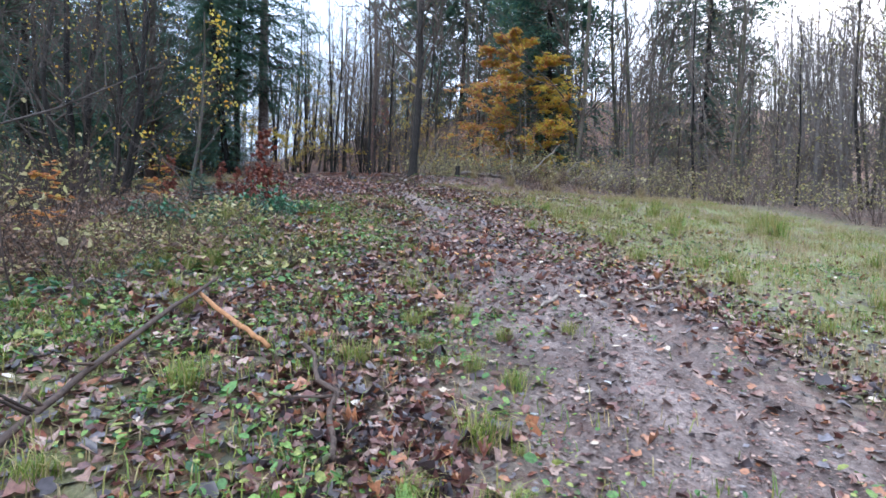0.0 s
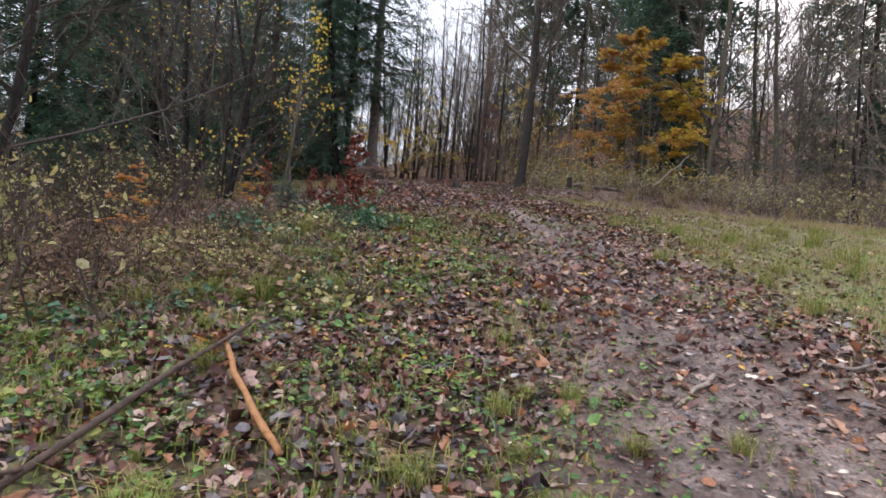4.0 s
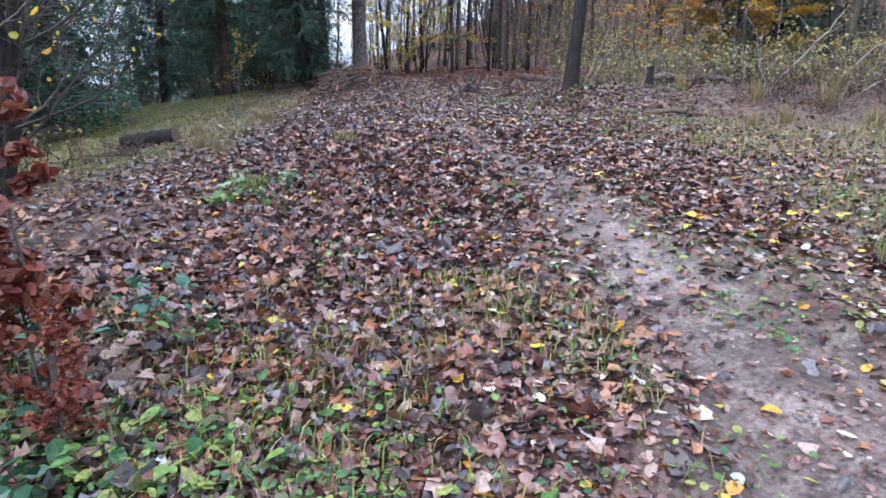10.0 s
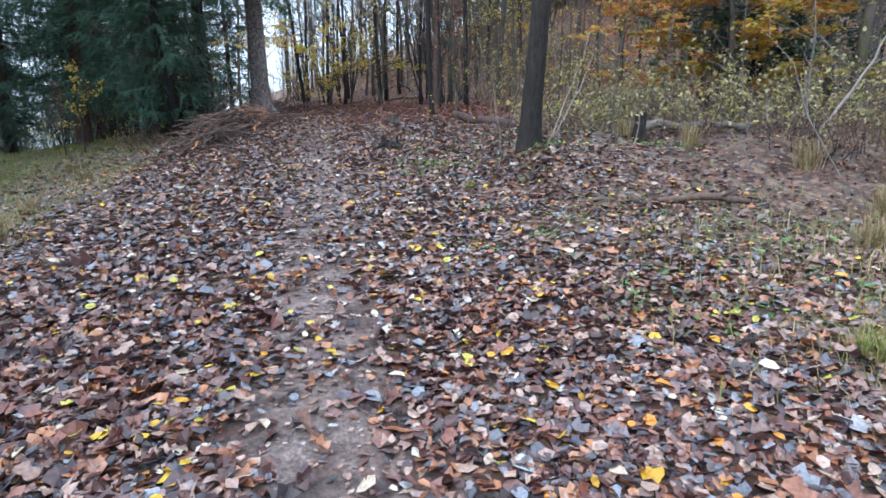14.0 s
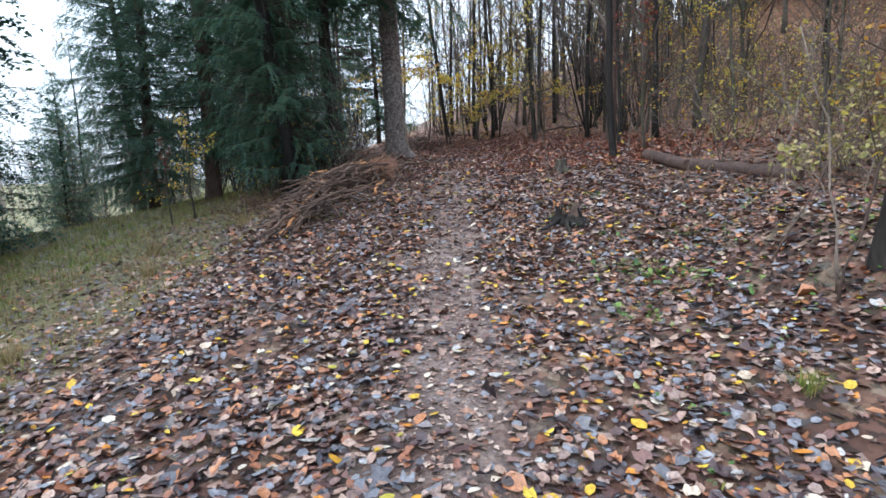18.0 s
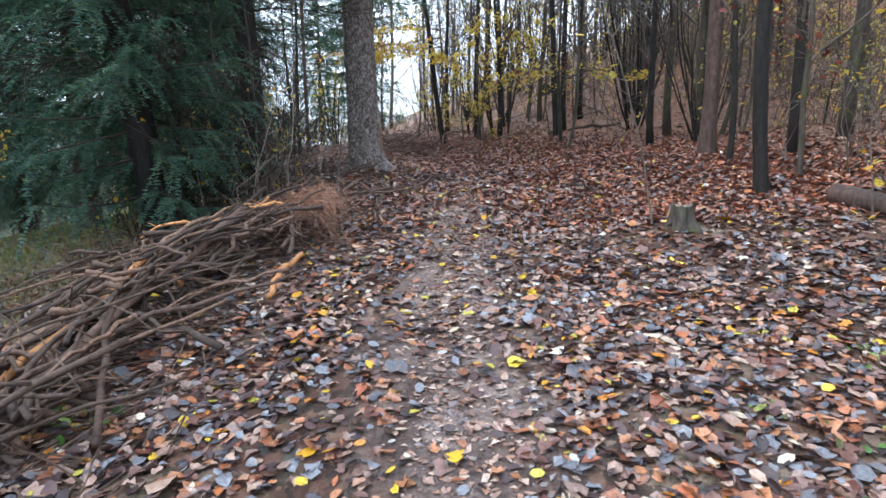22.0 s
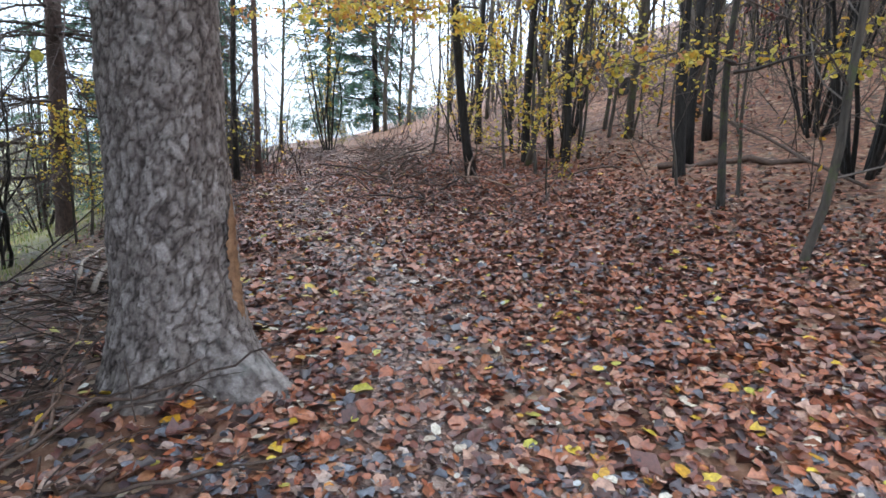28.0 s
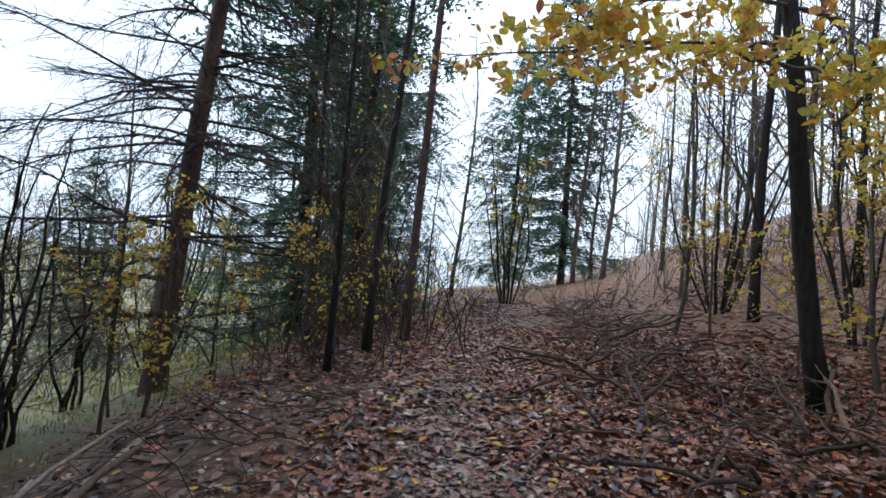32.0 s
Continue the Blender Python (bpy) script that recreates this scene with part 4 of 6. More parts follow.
# orange beech among the dark stems
def beech(name, label, seed, height, reach, leaf_a, leaf_b, n, size):
    rng = np.random.default_rng(seed)
    top = thing(name, label, "tree")
    wood, fine = Heap(), Heap()
    trunk, _ = wander(rng, (0, 0, -0.2), (0, 0, 1), height, 10, 0.03, 0.02)
    tube(wood, trunk, np.linspace(0.09, 0.012, 11), 8)
    clusters = []
    for i in range(46):
        f = 0.08 + 0.9 * i / 46
        p, _ = along(trunk, f)
        a = i * 2.4 + rng.normal(0, 0.3)
        ln = reach * max(0.12, math.sin(math.pi * min(1.0, 0.3 + 0.72 * f))) ** 0.8 * rng.uniform(0.55, 1.1)
        pts, _ = wander(rng, p, (math.cos(a), math.sin(a), 0.25), ln, 5, 0.07, 0.0)
        tube(fine, pts, np.linspace(0.018, 0.004, 6), 4, False)
        for j in range(9):
            q, qd = along(pts, rng.uniform(0.2, 1))
            tw, _ = wander(rng, q, side_way(rng, qd, 0.8) * np.array([1, 1, 0.35]), ln * rng.uniform(0.15, 0.4), 3, 0.1, 0)
            tube(fine, tw, np.linspace(0.005, 0.002, 4), 3, False)
            clusters.extend(tw[1:])
    part("trunk", wood.mesh("trunk", BARK_GREY, True), top)
    part("crown", fine.mesh("crown", TWIG), top)
    clusters = np.array(clusters)
    for leaf, share, lo, lab in ((leaf_a, 0.5, 0, "orange leaves in flat layers"), (leaf_b, 0.5, 1, "yellow green leaves")):
        k = int(n * share)
        w = clusters[:, 0] * (1 if lo else -1) + rng.normal(0, reach * 0.5, len(clusters))
        order = np.argsort(-w)[: max(20, int(len(clusters) * 0.6))]
        pick = clusters[order[rng.integers(0, len(order), k)]] + rng.normal(0, 0.1, (k, 3)) * np.array([1, 1, 0.4])
        hp = Heap()
        leaves(hp, pick, size * rng.uniform(0.7, 1.3, k), 0.35, rng)
        part("foliage", hp.mesh("foliage", leaf), top, lab)
    return top


put(beech("beech_tree", "bushy beech with orange and yellow autumn leaves", 31, 8.0, 3.5, LEAF_ORANGE, LEAF_YELLOW, 21000, 0.13), 10.5, 24.8)
def young_beech(name, label, seed, height, reach, leaf, n, size, whips=1, layered=False, low=0.05):
    """A young beech: upright whips whose short side twigs hold their leaves down to the ground."""
    rng = np.random.default_rng(seed)
    top = thing(name, label, "sapling")
    spots = []
    for w in range(whips):
        stem_h = Heap()
        a = rng.uniform(0, 6.28)
        h = height * (1 if w == 0 else rng.uniform(0.45, 0.85))
        pts, _ = wander(rng, (0.05 * w * math.cos(a), 0.05 * w * math.sin(a), -0.06), (0.14 * w * math.cos(a), 0.14 * w * math.sin(a), 1), h, 8, 0.05, 0.06)
        tube(stem_h, pts, np.linspace(0.011, 0.002, 9), 5)
        for i in range(int(26 * h)):
            f = low + (0.98 - low) * rng.random()
            q, qd = along(pts, f)
            ang = rng.uniform(0, 6.28)
            d = (math.cos(ang), math.sin(ang), 0.05 if layered else rng.uniform(0.2, 0.9))
            tw, _ = wander(rng, q, d, reach * (1.1 - 0.75 * f) * rng.uniform(0.5, 1.1), 3, 0.12, 0.0)
            tube(stem_h, tw, np.linspace(0.0035, 0.0012, 4), 3, False)
            spots.extend([along(tw, t)[0] for t in (0.35, 0.55, 0.75, 0.9, 1.0)])
        part("stem", stem_h.mesh("stem", TWIG, True), top)
    spots = np.array(spots)
    hp = Heap()
    leaves(hp, spots[rng.integers(0, len(spots), n)] + rng.normal(0, 0.012, (n, 3)), size * rng.uniform(0.7, 1.3, n), 0.25 if layered else 0.7, rng, 1.2)
    part("foliage", hp.mesh("foliage", leaf), top, "leaves kept along the twigs")
    return top


red_sap = put(young_beech("beech_sapling", "upright beech sapling with dark russet leaves", 41, 1.3, 0.32, LEAF_RED, 820, 0.068, 2), -0.99, 10.05)
org_sap = put(young_beech("beech_sapling", "small sapling with flat layers of bright orange leaves", 42, 1.15, 0.5, LEAF_ORANGE, 230, 0.085, 1, True, 0.2), -3.75, 9.2)
again(org_sap, -2.9, 11.6, 90, 0.85)
for x, y, tn, sz in ((-1.3, 10.2, 60, 0.5), (-0.85, 9.85, 150, 0.45), (-1.2, 9.75, 20, 0.42), (-1.5, 9.9, 250, 0.5), (-1.75, 10.6, 310, 0.55), (-2.9, 12.2, 200, 0.75)):
    again(red_sap, x, y, tn, sz)
put(bare_tree("maple_sapling", "thin leaning sapling with clear yellow leaves", "sapling", 43, 3.6, 0.025, BARK_GREY, 0.12, 14, 3, 3, (0.06, 0), 0.06, 0.9, 0.3, LEAF_YELLOW, 260, 0.06), -2.35, 10.9)
again(org_sap, 3.4, 41.5, 200, 1.2)

# ---- fill of the wood ----
fill = random.Random(5)
KEEP = []


def free(x, y, gap):
    if any((x - a) ** 2 + (y - b) ** 2 < gap * gap for a, b in KEEP):
        return False
    KEEP.append((x, y))
    return True


for ob in list(scene.objects):
    if ob.parent is None and ob.type == "EMPTY":
        KEEP.append((ob.matrix_basis.translation.x, ob.matrix_basis.translation.y))
# stems set from the walk
for src, x, y, tn, sz in ((stout, 3.6, 27.8, 40, 0.8), (stout, 0.32, 41.6, 130, 0.95), (stout, 4.15, 30.0, 250, 0.5), (stout, 1.3, 42.9, 20, 0.9), (slim, 3.95, 33.2, 15, 0.8), (slim, 5.0, 29.9, 100, 0.9), (tall, 6.3, 31.0, 60, 1.0), (hazel, 5.6, 40.8, 20, 0.9), (slim, 1.12, 41.15, 210, 0.9), (slim, 3.07, 39.53, 10, 1.1), (slim, 3.83, 41.0, 77, 1.0), (tall, 2.6, 42.4, 33, 0.9), (hazel, -1.5, 45.5, 140, 0.85), (tall, -0.1, 46.7, 0, 0.8), (slim, 0.75, 46.1, 50, 0.9), (hazel_y, 0.1, 42.7, 250, 0.7), (tall, -7.75, 61.9, 20, 1.2), (tall, -6.1, 60.6, 90, 1.2), (slim, -5.6, 39.4, 200, 0.55), (slim, -5.8, 40.5, 30, 0.75),
                          (hazel_y, 1.34, 43.6, 80, 0.9), (tall, 4.1, 42.8, 150, 0.9), (tall, -10.8, 54, 70, 0.8), (tall, -7.3, 64, 0, 0.9),
                          (tall, 12.8, 23.7, 45, 1.35), (tall, 13.3, 24.9, 190, 1.2), (tall, 4.9, 35.2, 0, 0.9), (leafy, 2.2, 43.5, 100, 0.8), (leafy, 5.4, 33.5, 10, 0.7), (leafy, 6.2, 28.4, 130, 0.65), (leafy, -2.2, 47.5, 130, 0.7), (leafy, 7.4, 36.5, 50, 0.8), (leafy, 3.6, 45.5, 250, 0.9),
                          (slim, -8.8, 42.9, 250, 0.85), (hazel, -12.6, 42.5, 190, 0.8)):
    KEEP.append((x, y))
    again(src, x, y, tn, sz)
zones = ((32, 5.5, 30, 27, 56, 2.0, 0), (44, 13.5, 34, 2, 26, 1.9, 1), (22, -3.5, 9, 44, 62, 1.6, 0), (14, -34, -15, 30, 66, 3.0, 1), (20, -28, -11, 3, 20, 2.2, 1), (22, 8, 40, 48, 76, 2.6, 1))
for count, x0, x1, y0, y1, gap, deep in zones:
    for _ in range(count * 4):
        if count <= 0:
            break
        x, y = fill.uniform(x0, x1), fill.uniform(y0, y1)
        c = float(np.interp(y, ROUTE_Y, ROUTE_X))
        if -3.2 < x - c < (5.5 if y > 33 else 6.8) or not free(x, y, gap):
            continue
        count -= 1
        src = fill.choice((far_a, far_a, far_b) if deep else (tall, far_a, slim, far_b, far_b, far_a, hazel_y, leafy))
        again(src, x, y, fill.uniform(0, 360), fill.uniform(0.7, 1.2))

thin = put(bare_tree("alder_sapling", "thin bare sapling among the trunks", "sapling", 37, 4.5, 0.022, BARK_GREY, 0.15, 13, 3, 2, (0.04, 0), 0.06, 0.7, 0.34, None, 0, 0.06, 1, "thin saplings", 5, 0.0, 1.3), 5.6, 33)
thin_y = put(bare_tree("maple_sapling", "thin sapling with a few yellow leaves", "sapling", 38, 4, 0.022, BARK_GREY, 0.15, 12, 3, 2, (0.04, 0), 0.06, 0.9, 0.36, LEAF_YELLOW, 130, 0.07, 1, "thin saplings", 5, 0.0, 1.3), 6.4, 35)
for k in range(75):
    x, y = fill.uniform(-3, 18), fill.uniform(24, 58)
    u = x - float(np.interp(y, ROUTE_Y, ROUTE_X))
    if u > (3.4 if y > 34 else 5.2):
        again(thin if k % 3 else thin_y, x, y, fill.uniform(0, 360), fill.uniform(0.7, 1.5))
for x, y, tn, sz in ((-3.2, 28.0, 10, 0.8), (-3.0, 28.8, 60, 1.0), (-2.7, 29.6, 110, 0.9), (-3.6, 30.2, 170, 1.1), (-4.4, 31.0, 230, 1.2), (-5.0, 32.6, 280, 1.0), (-7.6, 40.9, 30, 1.0), (-8.2, 42.0, 90, 1.2), (-7.3, 42.8, 150, 1.1), (-9.3, 39.4, 210, 0.9), (-6.5, 43.5, 300, 0.8), (-10.8, 38.4, 10, 1.0)):
    again(thin, x, y, tn, sz)

# ---- far woods, uncountable ----
def far_woods(name, label, seed, n, x0, x1, y0, y1, mat, leafage=30, low=8, high=14):
    rng = np.random.default_rng(seed)
    hp, tips = Heap(), []
    for _ in range(n):
        x, y = rng.uniform(x0, x1), rng.uniform(y0, y1)
        h = rng.uniform(low, high)
        pts, _ = wander(rng, (x, y, land1(x, y) - 0.3), (0, 0, 1), h, 5, 0.05, 0.05)
        tube(hp, pts, np.linspace(rng.uniform(0.04, 0.12), 0.015, 6), 4, False)
        for j in range(60):
            q, qd = along(pts, rng.uniform(0.06, 1))
            tw, _ = wander(rng, q, side_way(rng, qd, rng.uniform(0.4, 1.0)), h * rng.uniform(0.06, 0.2), 1, 0.15, 0.1)
            tube(hp, tw, np.array([0.014, 0.005]), 3, False)
            tips.append(tw[-1])
    ob = tagged(new(name, hp.mesh(name, BARK_HAZED)), label, "wood", kind="stuff")
    pick = np.array(tips)[rng.integers(0, len(tips), n * leafage)]
    hp = Heap()
    leaves(hp, pick, 0.14 * rng.uniform(0.6, 1.3, len(pick)), 0.7, rng, 1.0, DIAMOND_U)
    tagged(new("far_leaves", hp.mesh("far_leaves", mat)), "scattered last leaves on the far trees", "leaves", kind="stuff")
    return ob


far_woods("far_woods", "bare woodland beyond the clearing, its colour greyed for haze", 71, 560, 20, 60, -14, 46, LEAF_OLIVE, 24, 7, 13)
far_woods("far_woods", "bare woodland up the hill, its colour greyed for haze", 72, 80, -14, 60, 70, 110, LEAF_YELLOW, 30)
far_woods("far_woods", "bare woodland across the valley, its colour greyed for haze", 73, 420, -95, -26, -10, 110, LEAF_OLIVE, 12, 4, 11)

# ---- undergrowth ----
scrub = put(thicket("bramble_scrub", "tangled brown scrub of thin twigs with few leaves", "shrub", 44, 28, 1.7, 2.0, LEAF_OLIVE, 240, 0.05, TWIG_DARK, "scrub under the trees"), -5.2, 7.6)
scrub_o = put(thicket("elder_scrub", "scrub with pale olive yellow leaves", "shrub", 45, 26, 1.4, 1.8, LEAF_OLIVE, 420, 0.075, TWIG, "olive scrub"), 7.2, 21.4)
herbs = put(thicket("dry_herbs", "brown dead herb stalks at the wood's edge", "herb", 46, 30, 0.6, 1.5, LEAF_DRY, 420, 0.045, TWIG_DARK, "dead herb stalks"), -3.0, 7.4)
for x, y, tn, sz in ((-6.4, 6.4, 80, 1.1), (-5.6, 11.2, 140, 1.0), (-7.6, 8.6, 200, 1.3), (-4.9, 5.2, 260, 0.8), (-7.9, 12.6, 320, 1.2), (-5.6, 15.8, 15, 1.0), (-9.5, 9.5, 70, 1.5), (-7.5, 4.2, 110, 1.2), (-9.8, 13.4, 190, 1.4),
                      (-12.2, 29.6, 40, 1.0), (-11.0, 31.5, 130, 0.8), (10.6, 22.0, 10, 0.9), (12.5, 20.5, 160, 1.0), (11.8, 17.5, 250, 1.0), (13.8, 14.5, 40, 1.1), (14.2, 11.0, 99, 1.1), (14.5, 8.0, 170, 1.2), (13.8, 17.0, 10, 1.0), (-10.6, 34.8, 77, 0.7),
                      (-12.4, 37.2, 10, 0.9), (-14.0, 35.0, 210, 0.9), (-6.6, 47.2, 130, 0.55), (-4.7, 47.5, 30, 0.5), (-13.5, 43, 130, 0.9), (-3.4, 29.8, 200, 0.6)):
    again(scrub, x, y, tn, sz)
for x, y, tn, sz in ((6.1, 22.9, 40, 0.8), (8.6, 20.8, 100, 0.9), (9.9, 21.6, 160, 1.1), (11.2, 20.3, 220, 0.9), (6.6, 24.6, 280, 1.0), (8.0, 25.6, 340, 1.1), (10.2, 25.2, 60, 1.2), (13.4, 22.6, 130, 1.1), (5.9, 27.6, 200, 0.7), (8.6, 29.4, 20, 0.9), (12.2, 28.6, 70, 1.1), (15.5, 20.5, 250, 1.2), (15.4, 25.5, 150, 1.2), (-7.8, 52.3, 60, 0.9)):
    again(scrub_o, x, y, tn, sz)
for x, y, tn, sz in ((-2.7, 4.6, 50, 0.6), (-3.3, 5.2, 110, 0.7), (-3.5, 4.1, 190, 0.7), (-2.1, 5.6, 240, 0.5), (-1.8, 6.6, 20, 0.55), (-3.0, 6.9, 300, 0.8), (-2.2, 7.7, 150, 0.6), (-4.1, 5.0, 10, 0.9), (-2.6, 6.3, 30, 0.8), (-3.7, 6.0, 80, 1.0), (-2.6, 8.7, 130, 0.9), (-4.2, 7.4, 180, 1.1), (-3.3, 10.8, 230, 0.9), (-2.2, 9.6, 10, 0.6), (7.7, 19.2, 70, 1.0), (9.0, 19.4, 140, 1.1), (10.3, 18.9, 210, 1.1), (11.6, 18.4, 300, 1.0), (8.2, 18.2, 33, 0.7), (6.6, 20.6, 99, 0.8), (-4.2, 16.8, 190, 0.7), (-3.3, 26.1, 120, 0.7), (-3.6, 27.4, 20, 0.6), (-2.7, 29.0, 70, 0.5)):
    again(herbs, x, y, tn, sz)
for k in range(46):
    x, y = fill.uniform(7, 30), fill.uniform(26, 60)
    if x - float(np.interp(y, ROUTE_Y, ROUTE_X)) > 9:
        again(fill.choice((scrub, scrub_o, herbs)), x, y, fill.uniform(0, 360), fill.uniform(0.8, 1.5))

# ---- brush banks, uncountable ----
def brush_bank(name, label, seed, line, wide, n, height, mat, leaf_n, wood=TWIG):
    """A long thicket of thin shoots on both sides of a bent line."""
    rng = np.random.default_rng(seed)
    line = np.array(line, float)
    hp, tips = Heap(), []
    for _ in range(n):
        t = rng.uniform(0, len(line) - 1)
        i = min(int(t), len(line) - 2)
        x, y = line[i] + (line[i + 1] - line[i]) * (t - i) + rng.normal(0, wide, 2)
        h = height * rng.uniform(0.35, 1.2)
        pts, _ = wander(rng, (x, y, land1(x, y) - 0.05), (rng.normal(0, 0.3), rng.normal(0, 0.3), 1), h, 3, 0.2, -0.03)
        tube(hp, pts, np.linspace(0.011, 0.004, 4), 3, False)
        for j in range(6):
            q, qd = along(pts, rng.uniform(0.2, 1))
            tw, _ = wander(rng, q, side_way(rng, qd, rng.uniform(0.4, 1.0)), h * rng.uniform(0.12, 0.4), 1, 0.16, 0.0)
            tube(hp, tw, np.array([0.006, 0.003]), 3, False)
            tips.append(tw[-1])
            tips.append((tw[0] + tw[1]) / 2)
    tagged(new(name, hp.mesh(name, wood)), label, "brush", kind="stuff")
    tips = np.array(tips)
    hp = Heap()
    leaves(hp, tips[rng.integers(0, len(tips), leaf_n)] + rng.normal(0, 0.04, (leaf_n, 3)), 0.075 * rng.uniform(0.6, 1.3, leaf_n), 0.7, rng, 1.0, OVAL_U)
    tagged(new("brush_leaves", hp.mesh("brush_leaves", mat)), "last leaves on the thin brush", "leaves", kind="stuff")


brush_bank("brush", "thin brush at the edge of the clearing", 141, ((6.5, 23.5), (9.5, 21.5), (13, 20), (15.5, 16), (16, 10), (15, 3)), 1.6, 420, 1.15, LEAF_OLIVE, 5500, TWIG_PALE)
brush_bank("brush", "thin brush under the trees on the bank", 142, ((7, 27), (9, 32), (9.5, 38), (11, 45), (14, 52)), 2.2, 520, 2.0, LEAF_YELLOW, 2000)
brush_bank("brush", "dark brush behind the herbs", 143, ((-4.6, 4.5), (-5.6, 8), (-5.2, 12), (-6.5, 16)), 0.9, 450, 1.4, LEAF_OLIVE, 2200, TWIG_DARK)
brush_bank("brush", "brush below the spruces", 144, ((-3.2, 28.2), (-3.4, 30), (-4.6, 31.5), (-6.5, 33)), 0.5, 260, 1.7, LEAF_YELLOW, 500, TWIG_DARK)
brush_bank("brush", "brush under the stems beside the path", 145, ((-6.2, 40.2), (-7.2, 42.4), (-8.6, 45.5)), 0.8, 200, 1.6, LEAF_YELLOW, 600, TWIG_DARK)
brush_bank("brush", "young growth all over the wooded hillside", 150, ((13, 25), (20, 32), (28, 42), (36, 54), (44, 62)), 4.5, 900, 4.0, LEAF_DRY, 2600, BARK_HAZED)
brush_bank("brush", "low growth between the clearing and the hillside", 151, ((18, 4), (20, 14), (19, 22), (26, 28)), 3.4, 460, 3.2, LEAF_OLIVE, 4200, TWIG)
brush_bank("brush", "brush down on the open slope, its colour greyed for haze", 147, ((-14, 39), (-17, 44), (-21, 51), (-26, 60)), 1.6, 300, 2.6, LEAF_OLIVE, 900, BARK_HAZED)
brush_bank("brush", "thin young stems across the wood's rise", 148, ((-3.5, 52), (2, 49), (6, 46), (10, 42)), 2.4, 500, 3.0, LEAF_YELLOW, 1800)

# ---- leaf litter ----
def strew(name, label, mat, n, y0, y1, half, size, seed, lift=0.008, keep=0.0, flat=0.24, aside=0.3, form=OVAL_U, curl=0.55, lobed=0.14):
    rng = np.random.default_rng(seed)
    y = rng.uniform(y0, y1, n)
    c = smooth_interp(y, ROUTE_Y, ROUTE_X)
    u = rng.normal(0, half * 0.55, n)
    x = c + u + aside
    mud, grass, copper = cover(x, y)
    grass = grass * (1.5 if half > 10 else 1.0)
    wheel = np.sqrt(np.clip(mud, 0, 1)) * (1 - step(y, 9, 12)) + mud * step(y, 9, 12)
    ok = rng.random(n) < np.clip(1 - (0.95 + 0.04 * step(y, 10, 13)) * wheel - (0.3 + 0.4 * step(y, 30, 34)) * grass + keep, 0.05, 1)
    clump = 0.5 + wave(x, y, 2.1, seed) + 0.7 * wave(x, y, 5.3, seed + 1)
    # fewer bright leaves left of the path, so darker ground imitates the shade there
    ok &= rng.random(n) < 1 - (0.72 if mat is LITTER_C else 0.2) * step(-u, 0.6, 1.5) * step(y, 25, 29)
    ok &= rng.random(n) < 1 - 0.85 * step(-u - aside, 0.95, 1.9) * step(y, 31, 33) * (1 - step(y, 37, 40))
    ok &= rng.random(n) < 1 - 0.55 * step(-x - 0.15 * (y - 6), 0.5, 1.3) * step(y, 4.5, 6) * (1 - step(y, 9, 10.5))
    ok &= rng.random(n) < np.clip(0.4 + 0.9 * clump, 0.12, 1) * (1 - 0.3 * (1 - step(y, 5, 9)) * (1 - 0.7 * mud))
    x, y = x[ok], y[ok]
    k = len(x)
    hp = Heap()
    spot = np.stack([x, y, land(x, y) + lift + rng.exponential(0.007, k)], -1)
    grown = size * rng.lognormal(0, 0.28, k)
    cut = int(k * (1 - lobed))
    leaves(hp, spot[:cut], grown[:cut], flat, rng, curl, form)
    leaves(hp, spot[cut:], grown[cut:] * 1.15, flat, rng, curl, LOBED_U if form is OVAL_U else form)
    tagged(new(name, hp.mesh(name, mat, True)), label, "leaves", kind="stuff")


strew("leaf_litter", "wet dark brown leaves strewn over the lower slope", LITTER_A, 86000, -1, 16, 4.2, 0.056, 51, flat=0.36, curl=0.95, lobed=0.45)
strew("leaf_litter", "mixed brown and grey leaves along the path", LITTER_B, 104000, 13, 31.5, 4.4, 0.056, 52, flat=0.28, curl=0.75, lobed=0.25)
strew("leaf_litter", "copper brown leaves under the trees", LITTER_C, 96000, 27.3, 44, 5.0, 0.058, 53, flat=0.32, curl=0.9, lobed=0.2)
strew("leaf_litter", "bright copper leaves heaped on the bank beside the path", LITTER_C, 52000, 27, 42, 3.6, 0.054, 156, aside=3.0, flat=0.34, curl=0.9, lobed=0.2)
strew("leaf_litter", "copper leaves on the wooded bank", LITTER_C, 34000, 22, 54, 13.0, 0.085, 56, form=DIAMOND_U)
# dark leaf colour here also stands in for the shade under the spruces
strew("leaf_litter", "darker wet leaves on the slope below the path, deepening the spruce shade", LITTER_A, 11000, 29, 44, 2.0, 0.058, 151, aside=-2.4, flat=0.36, curl=0.95, lobed=0.4)
strew("leaf_litter", "dull leaves among the meadow grass", LITTER_B, 16000, 12, 36, 5.0, 0.055, 58, 0.03, 0.3, 0.3, -5.0, DIAMOND_U)
strew("leaf_crumbs", "small torn leaf scraps and crumbs on the mud", LITTER_A, 64000, -1, 11, 3.0, 0.026, 57, 0.002, 0.9, 0.14, 0.8, DIAMOND_U, 0.6)
strew("leaf_litter", "scattered brown leaves in the grass beside the track", LITTER_A, 4500, 0, 19, 4.5, 0.05, 251, 0.03, 0.35, 0.4, 6.0)
strew("pale_leaves", "pale leaf undersides scattered on the path", LITTER_PALE, 6500, 3, 44, 4.0, 0.055, 54, 0.016, 0.35)
strew("yellow_leaves", "bright yellow leaves scattered on the path", LITTER_YELLOW, 7500, 5, 44, 4.4, 0.056, 55, 0.018, 0.3)
trod_rng = np.random.default_rng(60)
ty = 54 - 43 * trod_rng.beta(1.0, 2.0, 52000)
